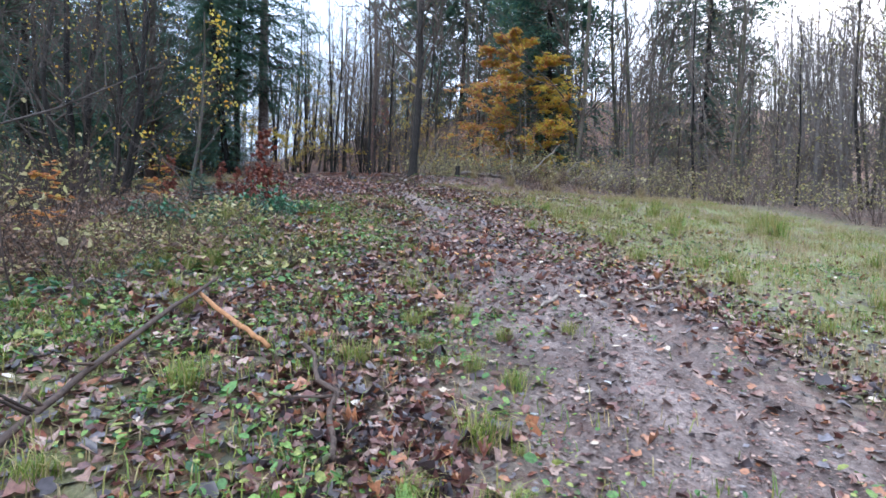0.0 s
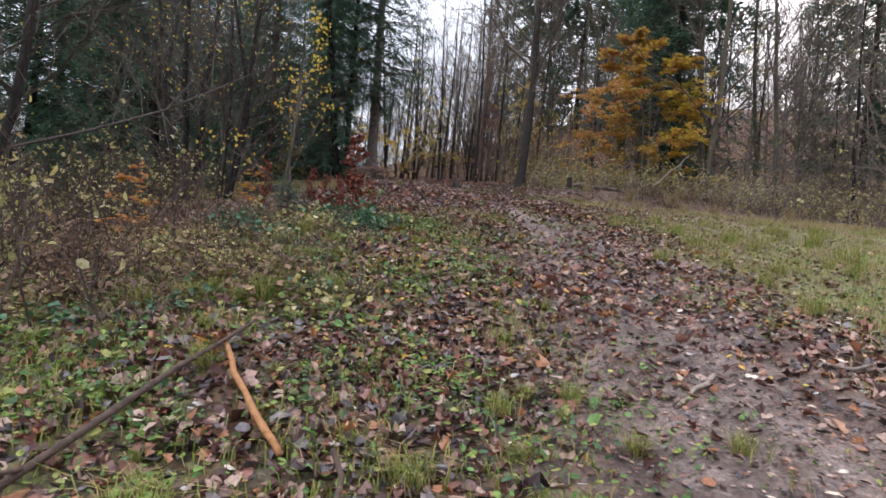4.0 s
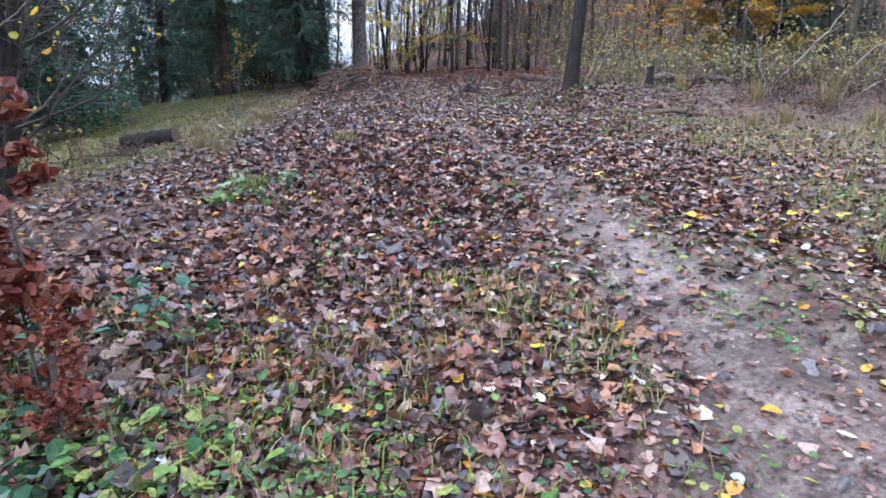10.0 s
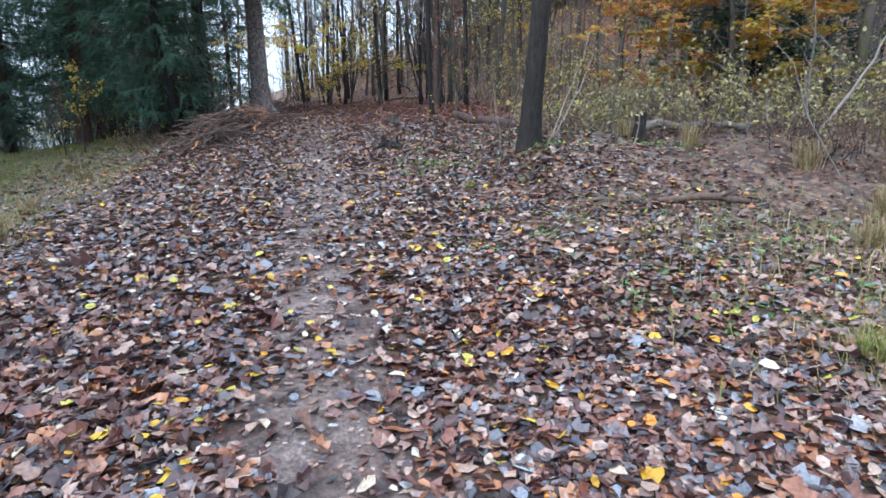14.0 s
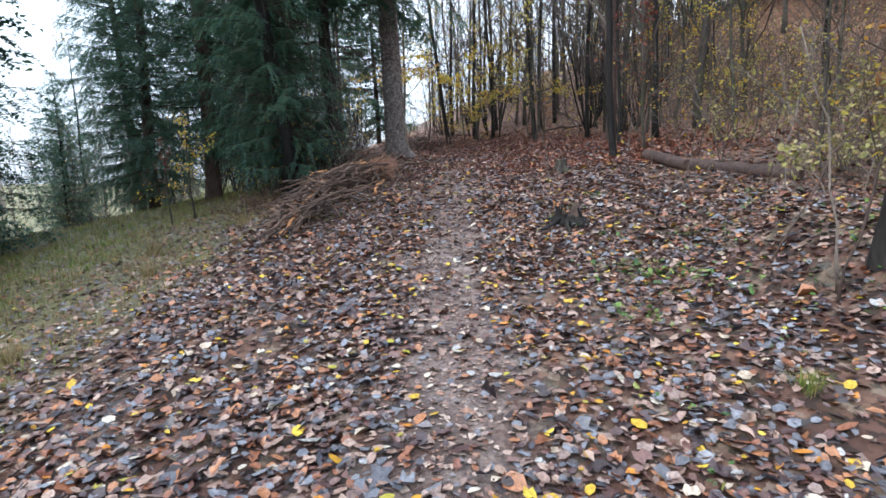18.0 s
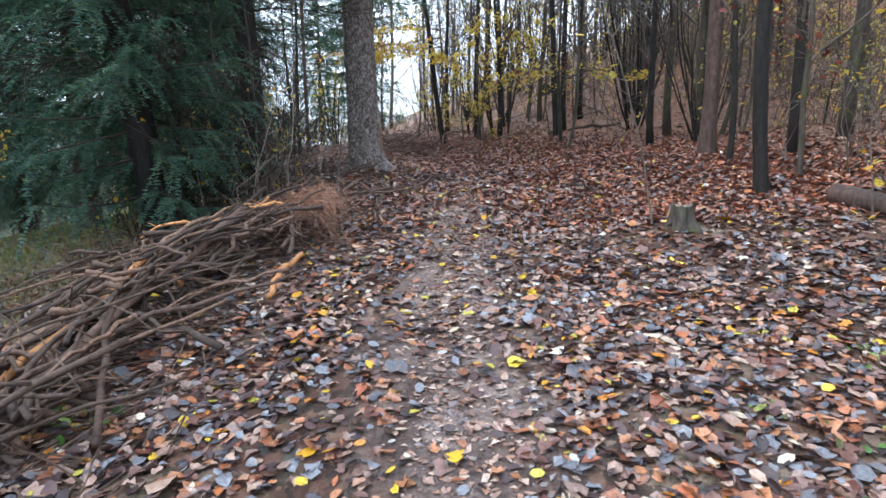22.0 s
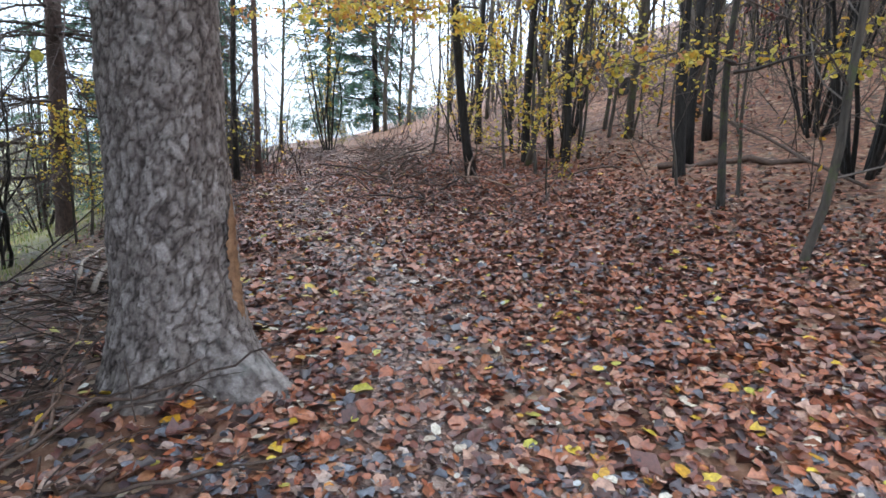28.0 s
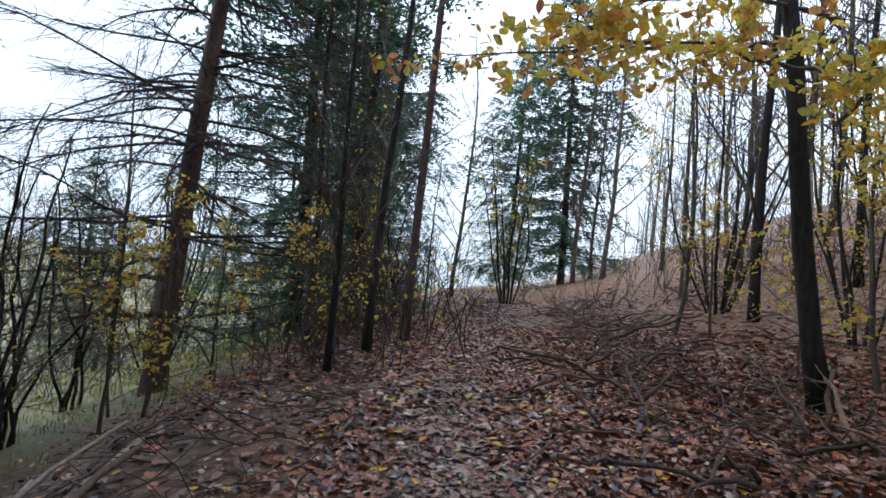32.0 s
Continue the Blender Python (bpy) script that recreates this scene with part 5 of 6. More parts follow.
txx = np.interp(ty, TREAD_Y, TREAD_X) + 0.06 * np.sin(ty * 1.7) + trod_rng.normal(0, 0.2 + 0.2 * step(ty, 33, 37), len(ty))
hp = Heap()
leaves(hp, np.stack([txx, ty, land(txx, ty) + 0.005], -1), 0.034 * trod_rng.lognormal(0, 0.35, len(ty)) * (1 + 0.8 * step(ty, 31, 36)), 0.16, trod_rng, 0.8, DIAMOND_U)
tagged(new("trodden_leaves", hp.mesh("trodden_leaves", LITTER_TROD)), "pale trodden leaf scraps along the narrow path", "leaves", kind="stuff")
# thick drifts of dark red-brown leaves on the open foreground
drift_rng = np.random.default_rng(59)
drift = []
for cx, cy, sx, sy, k in ((-0.25, 4.9, 0.4, 0.5, 900), (-0.35, 3.0, 0.22, 0.3, 420), (1.0, 6.8, 0.35, 0.8, 700), (-1.2, 8.2, 0.7, 0.9, 1400), (-1.2, 10.3, 0.8, 0.9, 1800), (-2.0, 6.8, 0.6, 0.7, 800), (2.3, 7.4, 0.5, 1.2, 900), (-0.3, 12.4, 0.8, 1.4, 1600), (3.0, 4.6, 0.4, 0.8, 500), (0.1, 11.6, 0.7, 1.3, 2600), (-0.3, 14.4, 0.8, 1.5, 2200), (-0.6, 9.6, 0.5, 0.8, 1000), (-1.9, 4.7, 0.5, 0.6, 700), (-0.7, 3.3, 0.4, 0.4, 300), (-2.9, 5.6, 0.6, 0.7, 700)):
    drift.append(np.stack([drift_rng.normal(cx, sx, k), drift_rng.normal(cy, sy, k)], -1))
drift = np.concatenate(drift)
hp = Heap()
leaves(hp, np.concatenate([drift, (land(drift[:, 0], drift[:, 1]) + 0.012 + drift_rng.exponential(0.012, len(drift)))[:, None]], 1), 0.06 * drift_rng.lognormal(0, 0.3, len(drift)), 0.45, drift_rng, 1.5, LOBED_U)
tagged(new("leaf_drifts", hp.mesh("leaf_drifts", LITTER_A)), "thick drifts of curled dark red-brown leaves", "leaves", kind="stuff")

# ---- grass and low green plants ----
def sward(name, label, mat, n, box, height, width, seed, least=0.0):
    rng = np.random.default_rng(seed)
    x, y = rng.uniform(box[0], box[1], n), rng.uniform(box[2], box[3], n)
    mud, grass, copper = cover(x, y)
    tuft = np.clip(0.3 + 1.2 * wave(x, y, 2.6, seed) + 0.9 * wave(x, y, 6.7, seed), 0.0, 1)
    ok = rng.random(n) < np.clip(np.maximum(grass * 1.2, least * (1 - mud)), 0, 1) * tuft
    x, y = x[ok], y[ok]
    hp = Heap()
    blades(hp, np.stack([x, y, land(x, y) - 0.01], -1), height, width, 0.9, rng)
    tagged(new(name, hp.mesh(name, mat)), label, "grass", kind="stuff")


sward("grass", "short green grass beside the muddy track", GRASS, 120000, (1.6, 12, -1, 18.5), 0.14, 0.007, 61)
sward("dry_grass", "faded straw among the green grass", GRASS_DRY, 150000, (1.8, 12, -1, 18.5), 0.15, 0.006, 66)
sward("grass", "thin grass and weeds among fallen leaves", GRASS, 110000, (-6, 1.4, 0, 11), 0.13, 0.007, 62, 0.7)
sward("dry_grass", "faded grass blades among the weeds", GRASS_DRY, 30000, (-6, 1.6, 0, 11), 0.13, 0.006, 67, 0.5)
sward("grass", "short olive grass on the open slope", GRASS, 90000, (-12, -1.5, 13, 36), 0.11, 0.008, 68)
sward("dry_grass", "straw-coloured meadow grass on the open slope", GRASS_DRY, 90000, (-14, -1.5, 13, 36), 0.15, 0.008, 63)
sward("dry_grass", "rough straw grass at the wood's edge", GRASS_DRY, 16000, (3.5, 12, 13.5, 19), 0.26, 0.008, 64)
sward("grass", "pale green meadow grass down the slope", GRASS, 90000, (-22, -5, 22, 50), 0.17, 0.013, 65)

# ---- sticks, logs, stumps ----
def on_ground(points, lift):
    return np.array([(x, y, land1(x, y) + lift + (p[0] if p else 0.0)) for x, y, *p in points])


def dense(points, n, rng, wob):
    p = np.asarray(points, float)
    t = np.linspace(0, len(p) - 1, n)
    q = np.stack([np.interp(t, np.arange(len(p)), p[:, k]) for k in range(3)], -1)
    q[1:-1] += rng.normal(0, wob, (n - 2, 3))
    return q


def stick(name, label, points, r0, r1, mat, seed, stubs=2, group="", category="stick"):
    """One fallen branch lying over the given ground points (x, y, extra height)."""
    rng = np.random.default_rng(seed)
    pts = dense(on_ground(points, min(r0, r1) * 0.8 + 0.01), 9, rng, r0 * 0.5 + 0.006)
    hp = Heap()
    tube(hp, pts, np.linspace(r0, r1, 9) * rng.uniform(0.82, 1.14, 9), 8)
    for _ in range(stubs):
        q, qd = along(pts, rng.uniform(0.25, 0.9))
        d = side_way(rng, qd, 0.8)
        d[2] = abs(d[2]) * 0.5
        tw, _d = wander(rng, q, d, rng.uniform(0.08, 0.3), 3, 0.1, 0.0)
        tube(hp, tw, np.linspace(r1 * 0.6, r1 * 0.25, 4), 5)
    ob = new(name, hp.mesh(name, mat, True))
    return tagged(ob, label, category, group)


stick("fallen_branch", "long dark dead branch lying in the grass", ((-1.3, 5.2, 0.1), (-1.58, 4.33, 0.07), (-1.8, 3.69, 0.06), (-1.92, 3.1, 0.04)), 0.011, 0.02, DEADWOOD, 1, 4)
stick("peeled_stick", "curved orange peeled stick in the grass", ((-1.4, 4.95, 0.05), (-1.15, 4.38, 0.06), (-1.01, 4.11, 0.05), (-0.9, 3.95, 0.03)), 0.014, 0.017, RAWWOOD, 2, 0)
stick("fallen_twig", "thin dark twig among weeds", ((-0.7, 4.0, 0.05), (-0.6, 3.43, 0.05), (-0.64, 2.9, 0.04)), 0.012, 0.016, DEADWOOD, 3)
stick("fallen_branch", "grey branch lying under the scrub", ((-2.65, 5.64), (-2.28, 5.66, 0.03), (-1.9, 5.56)), 0.016, 0.012, GREYWOOD, 4)
stick("fallen_branch", "thin branch half hidden in leaves", ((-1.96, 5.6), (-1.9, 6.5, 0.05)), 0.014, 0.01, DEADWOOD, 5)
stick("fallen_stick", "pale straight stick on the mud", ((2.38, 5.26), (3.0, 5.2, 0.02)), 0.013, 0.012, GREYWOOD, 6, 0)
stick("fallen_stick", "short pale forked stick on the mud", ((1.1, 4.6), (1.5, 4.92, 0.03)), 0.012, 0.016, GREYWOOD, 7, 1)
stick("fallen_branch", "long thin brown branch across the leaves", ((-1.3, 8.95, 0.1), (-0.67, 8.98, 0.04), (-0.15, 8.77, 0.02), (0.29, 8.52), (0.75, 8.28)), 0.012, 0.02, DEADWOOD, 8, 1)
stick("fallen_branch", "short reddish branch across another", ((0.42, 9.06), (0.41, 8.56, 0.04), (0.48, 8.22)), 0.01, 0.013, DEADWOOD, 9, 0)
stick("fallen_branch", "short charred-looking branch under the bramble", ((-0.8, 7.85), (-0.77, 8.2, 0.04), (-0.73, 8.62, 0.05)), 0.02, 0.016, DEADWOOD, 23, 1)
stick("fallen_stick", "pale stick beside green weeds", ((-0.62, 10.1), (-0.3, 10.45)), 0.012, 0.01, GREYWOOD, 10, 0)
stick("fallen_stick", "dead stick lying in the leaves", ((-1.5, 18.3), (-0.84, 18.36)), 0.016, 0.013, DEADWOOD, 11)
stick("fallen_stick", "thin dark stick on the leaves", ((2.5, 18.2), (3.1, 18.1)), 0.009, 0.007, DEADWOOD, 12)
stick("fallen_stick", "crooked stick in the leaves", ((1.3, 17.6), (1.55, 17.95)), 0.016, 0.012, DEADWOOD, 13)
stick("fallen_branch", "bent dark branch reaching onto the path", ((-1.34, 28.83, 0.06), (-0.61, 29.11, 0.03), (-0.36, 29.82), (-0.05, 31.0, 0.05)), 0.03, 0.016, DEADWOOD, 14)
stick("fallen_branch", "thin branch at the path's edge", ((-0.47, 27.4), (-0.64, 28.11, 0.02), (-0.71, 28.9, 0.05)), 0.014, 0.012, DEADWOOD, 15)
stick("fallen_log", "long pale barkless log below the path", ((-5.25, 36.85, 0.05), (-4.61, 35.7, 0.05), (-4.11, 34.65, 0.03), (-3.6, 33.7)), 0.026, 0.03, DEADWOOD, 16, 1, "", "log")
stick("fallen_log", "grey pole lying below the path", ((-6.1, 37.7, 0.03), (-4.95, 36.2, 0.03)), 0.03, 0.024, GREYWOOD, 17, 1, "", "log")
stick("fallen_branch", "long grey pole lying up the bank", ((3.9, 43.3, 0.3), (4.2, 39.5, 0.25), (4.3, 36.6, 0.05)), 0.035, 0.022, DEADWOOD, 18, 2)
stick("fallen_log", "dark log lying across the bank", ((2.6, 39.6), (4.6, 38.6)), 0.06, 0.05, DEADWOOD, 19, 1, "", "log")
stick("fallen_log", "weathered grey log lying in the pale scrub", ((6.0, 20.7, 0.12), (7.2, 20.9, 0.1), (8.3, 21.2, 0.08)), 0.075, 0.06, GREYWOOD, 20, 1, "", "log")
stick("fallen_log", "thin dark log along the foot of the bank", ((4.3, 17.9), (5.6, 17.7, 0.02)), 0.045, 0.035, DEADWOOD, 21, 1, "", "log")
stick("bleached_branch", "pale bare branch sloping out of the scrub", ((8.2, 19.6, 0.2), (9.2, 20.0, 0.9), (10.2, 20.6, 1.6)), 0.03, 0.015, GREYWOOD, 22, 3, "bleached branches")
lrng = np.random.default_rng(90)
for i in range(16):
    x, y = lrng.uniform(9.4, 12.5), lrng.uniform(18.4, 21)
    stick("bleached_branch", "bleached bare branch leaning in the brush", ((x, y, 0.1), (x + lrng.uniform(0.6, 1.6), y + lrng.normal(0, 0.5), lrng.uniform(0.5, 1.0)), (x + lrng.uniform(1.6, 3.0), y + lrng.normal(0, 0.8), lrng.uniform(0.7, 1.7))), 0.02, 0.006, GREYWOOD, 200 + i, 4, "bleached branches")
for i, (x, y, ex, ey, ez) in enumerate(((3.5, 20.2, 3.1, 20.0, 1.9), (3.45, 20.1, 3.75, 20.1, 1.4), (4.1, 20.0, 4.8, 20.2, 1.6), (3.4, 20.9, 4.4, 21.4, 0.9), (4.5, 20.8, 5.4, 21.4, 1.3))):
    stick("leaning_branch", "pale dead branch leaning on the dark trunk", ((x, y, 0), ((x + ex) / 2 + 0.08, (y + ey) / 2, ez * 0.55), (ex, ey, ez)), 0.011, 0.004, DEADWOOD if i % 2 else GREYWOOD, 230 + i, 5, "branches against the dark tree")


def log(name, label, a, b, r, mat, seed):
    """A sawn log with pale cut ends."""
    rng = np.random.default_rng(seed)
    top = thing(name, label, "log")
    pts = dense(on_ground((a, b), r * 0.75), 10, rng, 0.008)
    hp = Heap()
    tube(hp, pts, r * rng.uniform(0.94, 1.06, 10), 16, False)
    part("bark", hp.mesh("bark", mat, True), top)
    for end, nxt in ((0, 1), (-1, -2)):
        d = unit(pts[end] - pts[nxt])
        hp = Heap()
        tube(hp, [pts[end] - d * 0.02, pts[end] + d * 0.004], [r * 0.97, r * 0.93], 16)
        part("cut_end", hp.mesh("cut_end", DEADWOOD), top, "dull sawn end")


log("sawn_log", "thick barky log lying beside the path", (4.16, 27.5), (4.42, 25.95), 0.1, BARK_RED, 31)
log("sawn_log", "thick barky log in line with another", (4.47, 25.85), (5.55, 24.65), 0.105, BARK_RED, 32)


def stump(name, label, x, y, r, h, bark, seed, roots=5, turn=0.0, top_mat=GREYWOOD):
    """A cut stump with spreading roots and a rough top."""
    rng = np.random.default_rng(seed)
    top = thing(name, label, "stump")
    n, rings = 36, 14
    verts = []
    for i in range(rings):
        t = i / (rings - 1)
        z = -0.12 + (h + 0.12) * t
        for k in range(n):
            a = 6.2832 * k / n
            lobe = max(0, math.cos(roots * a + turn)) ** 2
            rr = r * (1 + 0.1 * math.sin(7 * a + seed) + 0.06 * math.sin(13 * a + 2 * z * 9) + (0.9 * lobe + 0.25) * math.exp(-max(z, 0) / (h * 0.4))) + 0.02 * noise.noise(Vector((math.cos(a) * 3, math.sin(a) * 3, z * 4 + seed)))
            zz = z + (0.05 * noise.noise(Vector((math.cos(a) * 2, math.sin(a) * 2, seed))) if i == rings - 1 else 0)
            verts.append((rr * math.cos(a), rr * math.sin(a), zz))
    i = np.arange(rings - 1)[:, None] * n
    j = np.arange(n)[None]
    k = (j + 1) % n
    hp = Heap()
    hp.add(np.array(verts), np.stack([i + j, i + k, i + n + k, i + n + j], -1).reshape(-1, 4))
    part("bark", hp.mesh("bark", bark, True), top)
    rim = np.array(verts[-n:])
    hp = Heap()
    mid = rim * np.array([0.5, 0.5, 1]) + np.array([0, 0, -0.015])
    cen = np.array([[0, 0, rim[:, 2].mean() - 0.03]])
    j = np.arange(n)
    k = (j + 1) % n
    hp.add(np.concatenate([rim, mid, cen]), np.stack([j, k, n + k, n + j], -1), np.stack([n + j, n + k, np.full(n, 2 * n)], -1))
    part("cut_top", hp.mesh("cut_top", top_mat), top, "weathered cut top")
    return put(top, x, y, turn)


def root_stump(name, label, x, y, r, h, seed, bark, core):
    """A rotten stump: a jagged shell of splintered wood with a sunk heart and bare roots running off."""
    rng = np.random.default_rng(seed)
    top = thing(name, label, "stump")
    n, rings = 64, 16
    rim = h * np.clip(0.62 + 0.3 * np.sin(np.arange(n) * 6.283 / n * 2 + 1.0) + rng.normal(0, 0.13, n), 0.25, 1.15)
    verts = []
    for i in range(rings):
        t = i / (rings - 1)
        for k in range(n):
            a = 6.2832 * k / n
            z = -0.1 + (rim[k] + 0.1) * t
            flare = (0.35 + 0.8 * max(0, math.sin(2.5 * a + 0.8)) ** 2) * math.exp(-max(z, 0) / (h * 0.35))
            ridge = 0.09 * math.sin(11 * a + seed) + 0.06 * math.sin(23 * a + 3 * z * 8)
            rr = r * (1 + flare + ridge) + 0.018 * noise.noise(Vector((math.cos(a) * 5, math.sin(a) * 5, z * 7 + seed)))
            verts.append((rr * math.cos(a), rr * math.sin(a), z))
    for i in range(6):
        t = i / 5
        for k in range(n):
            a = 6.2832 * k / n
            rr = r * (0.86 - 0.75 * t) * (1 + 0.08 * math.sin(9 * a))
            z = rim[k] * (1 - t) + h * 0.3 * t - 0.02 + 0.02 * noise.noise(Vector((math.cos(a) * 9 * (1 - t), math.sin(a) * 9, seed + t * 4)))
            verts.append((rr * math.cos(a), rr * math.sin(a), z))
    i = np.arange(rings + 5)[:, None] * n
    j = np.arange(n)[None]
    k = (j + 1) % n
    quads = np.stack([i + j, i + k, i + n + k, i + n + j], -1).reshape(-1, 4)
    cut = (rings - 1) * n
    hp = Heap()
    hp.add(np.array(verts[: rings * n]), quads[:cut])
    part("bark", hp.mesh("bark", bark, True), top)
    hp = Heap()
    hp.add(np.array(verts[cut:]), quads[: 6 * n])
    part("rotten_heart", hp.mesh("rotten_heart", core, True), top, "crumbling sunk heart wood")
    put(top, x, y)
    base = land1(x, y)
    for q in range(6):
        a = 0.5 + 6.283 * q / 6 + rng.normal(0, 0.2)
        ln = rng.uniform(0.22, 0.42)
        d = np.linspace(0.6 * r, r + ln, 7)
        bend = np.cumsum(rng.normal(0, 0.12, 7))
        px, py = d * np.cos(a + bend * 0.5), d * np.sin(a + bend * 0.5)
        pz = np.array([land1(x + u, y + v) - base for u, v in zip(px, py)]) + np.linspace(h * 0.32, 0.0, 7) * np.linspace(1, 0.1, 7)
        hp = Heap()
        tube(hp, np.stack([px, py, pz], -1), np.linspace(0.034, 0.008, 7), 7)
        part("root", hp.mesh("root", bark, True), top)
    return top


root_stump("tree_stump", "rotten dark stump with a jagged top and bare roots", 2.06, 22.95, 0.115, 0.23, 5, BARK_BLACK, DEADWOOD)
stump("tree_stump", "low pale sawn stump in the leaves", 2.43, 26.75, 0.085, 0.2, BARK_GREY, 8, 5, 60)
stump("tree_stump", "short grey stub of a broken trunk in the scrub", 5.7, 20.3, 0.07, 0.42, BARK_BLACK, 12, 4, 10)
stump("tree_stump", "small dark stump on the bank", 3.2, 46.0, 0.2, 0.35, BARK_BLACK, 9, 5, 10)

# brush heap on the path's edge
hrng = np.random.default_rng(77)
for i in range(190):
    t = hrng.random()
    bx, by = -1.5 - 0.2 * math.sin(3.14 * t) + 0.45 * t * t + hrng.normal(0, 0.2), 23.4 + 4.4 * t + hrng.normal(0, 0.25)
    ln = hrng.uniform(0.35, 1.1) if i % 4 else hrng.uniform(1.1, 2.0)
    a = math.radians(hrng.normal(76, 20)) if i % 4 == 0 else hrng.uniform(0, 6.28)
    heap_h = 0.12 + 0.42 * math.sin(3.14 * min(1, 0.1 + 0.85 * t))
    h0, h1 = hrng.uniform(0, heap_h), hrng.uniform(0.02, heap_h)
    ln = ln if i % 26 != 7 else 0.4
    bx, by = bx - 0.5 * ln * math.cos(a), by - 0.5 * ln * math.sin(a)
    mat = RAWWOOD if i % 26 == 7 else HEAPWOOD if i % 3 == 2 else DEADWOOD
    r = hrng.uniform(0.007, 0.022)
    stick("brushwood_stick", "dead stick thrown on the brush heap", ((bx, by, h0), (bx + ln * 0.5 * math.cos(a), by + ln * 0.5 * math.sin(a), (h0 + h1) / 2 + 0.05), (bx + ln * math.cos(a), by + ln * math.sin(a), h1)), r, r * 0.6, mat, 300 + i, 2, "sticks of the brush heap")
for k, (x0, y0, h0, x1, y1, h1, r0, r1, mat) in enumerate((
        (-1.32, 22.95, 0.04, -1.42, 26.3, 0.46, 0.034, 0.026, HEAPWOOD), (-1.48, 22.9, 0.05, -1.62, 25.4, 0.4, 0.03, 0.02, RAWWOOD), (-1.62, 23.3, 0.1, -1.72, 25.9, 0.44, 0.036, 0.03, HEAPWOOD),
        (-1.86, 23.4, 0.06, -1.66, 26.2, 0.42, 0.032, 0.024, HEAPWOOD), (-2.05, 23.9, 0.05, -1.8, 26.0, 0.38, 0.028, 0.02, DEADWOOD), (-1.2, 23.5, 0.12, -1.5, 25.2, 0.36, 0.024, 0.018, DEADWOOD),
        (-0.95, 23.75, 0.02, -1.62, 25.0, 0.42, 0.018, 0.012, HEAPWOOD), (-1.22, 23.2, 0.03, -1.52, 24.5, 0.38, 0.016, 0.012, DEADWOOD), (-1.75, 24.6, 0.1, -1.45, 26.9, 0.52, 0.026, 0.018, DEADWOOD),
        (-2.2, 24.6, 0.04, -1.9, 26.9, 0.4, 0.022, 0.014, HEAPWOOD), (-1.55, 25.4, 0.3, -1.2, 27.6, 0.5, 0.024, 0.016, DEADWOOD), (-1.95, 26.2, 0.3, -1.3, 26.6, 0.5, 0.02, 0.014, RAWWOOD), (-0.78, 25.2, 0.06, -0.72, 25.75, 0.16, 0.022, 0.018, RAWWOOD))):
    stick("brushwood_pole", "broken pole laid lengthwise on the brush heap", ((x0, y0, h0), (0.5 * (x0 + x1) - 0.04, 0.5 * (y0 + y1), 0.55 * (h0 + h1)), (x1, y1, h1)), r0, r1, mat, 401 + k, 1, "poles of the brush heap")
strands = Heap()
for i in range(560):
    x, y = -1.05 + hrng.normal(0, 0.1) - 0.25 * (i % 3 == 0), 27.1 + hrng.normal(0, 0.2)
    p = (x, y, land1(x, y) + 0.4 + hrng.normal(0, 0.05) - 0.1 * (i % 3 == 0))
    pts, _ = wander(hrng, p, (hrng.normal(0.22, 0.3), hrng.normal(-0.5, 0.3), 0.1), hrng.uniform(0.25, 0.6), 6, 0.22, -0.34)
    tube(strands, pts, np.linspace(0.0034, 0.0014, 7), 3, False)
tagged(new("dry_brush", strands.mesh("dry_brush", wood_material("dry_brush", (0.13, 0.06, 0.042), (0.34, 0.19, 0.13)))), "reddish brown dry twigs hanging over the brush heap", "brushwood", kind="stuff")
litter_twigs = Heap()
for i in range(2700):
    t = hrng.random()
    y = hrng.uniform(22.5, 34)
    x = float(np.interp(y, ROUTE_Y, ROUTE_X)) - 1.3 - abs(hrng.normal(0, 0.6 if y < 28 else 1.1))
    if i % 3 == 0:
        y = hrng.uniform(36, 48)
        x = float(np.interp(y, ROUTE_Y, ROUTE_X)) + 1.9 + abs(hrng.normal(0, 1.2))
    if i % 3 == 1:
        y = hrng.uniform(32, 43)
        x = float(np.interp(y, ROUTE_Y, ROUTE_X)) - 1.0 - abs(hrng.normal(0, 0.9))
    a = hrng.uniform(0, 6.28)
    pts, _ = wander(hrng, (x, y, land1(x, y) + 0.01), (math.cos(a), math.sin(a), hrng.uniform(0, 0.3)), hrng.uniform(0.2, 0.9), 4, 0.16, -0.05)
    tube(litter_twigs, pts, np.linspace(0.006, 0.002, 5), 3, False)
for i in range(560):
    cx, cy, sx, sy, top_z = ((-2.7, 41.2, 0.5, 0.8, 0.4), (-3.1, 43.8, 0.5, 0.8, 0.35), (-1.5, 39.6, 0.6, 0.7, 0.25), (-1.55, 25.2, 0.22, 0.9, 0.45), (-1.2, 27.2, 0.3, 0.5, 0.4))[i % 5]
    x, y = hrng.normal(cx, sx), hrng.normal(cy, sy)
    a = hrng.uniform(0, 6.28)
    pts, _ = wander(hrng, (x, y, land1(x, y) + hrng.uniform(0, top_z)), (math.cos(a), math.sin(a), hrng.normal(0, 0.25)), hrng.uniform(0.3, 0.9), 4, 0.14, -0.06)
    tube(litter_twigs, pts, np.linspace(0.007, 0.002, 5), 3, False)
tagged(new("fallen_twigs", litter_twigs.mesh("fallen_twigs", DEADWOOD)), "dead twigs strewn along the path's edge", "twigs", kind="stuff")

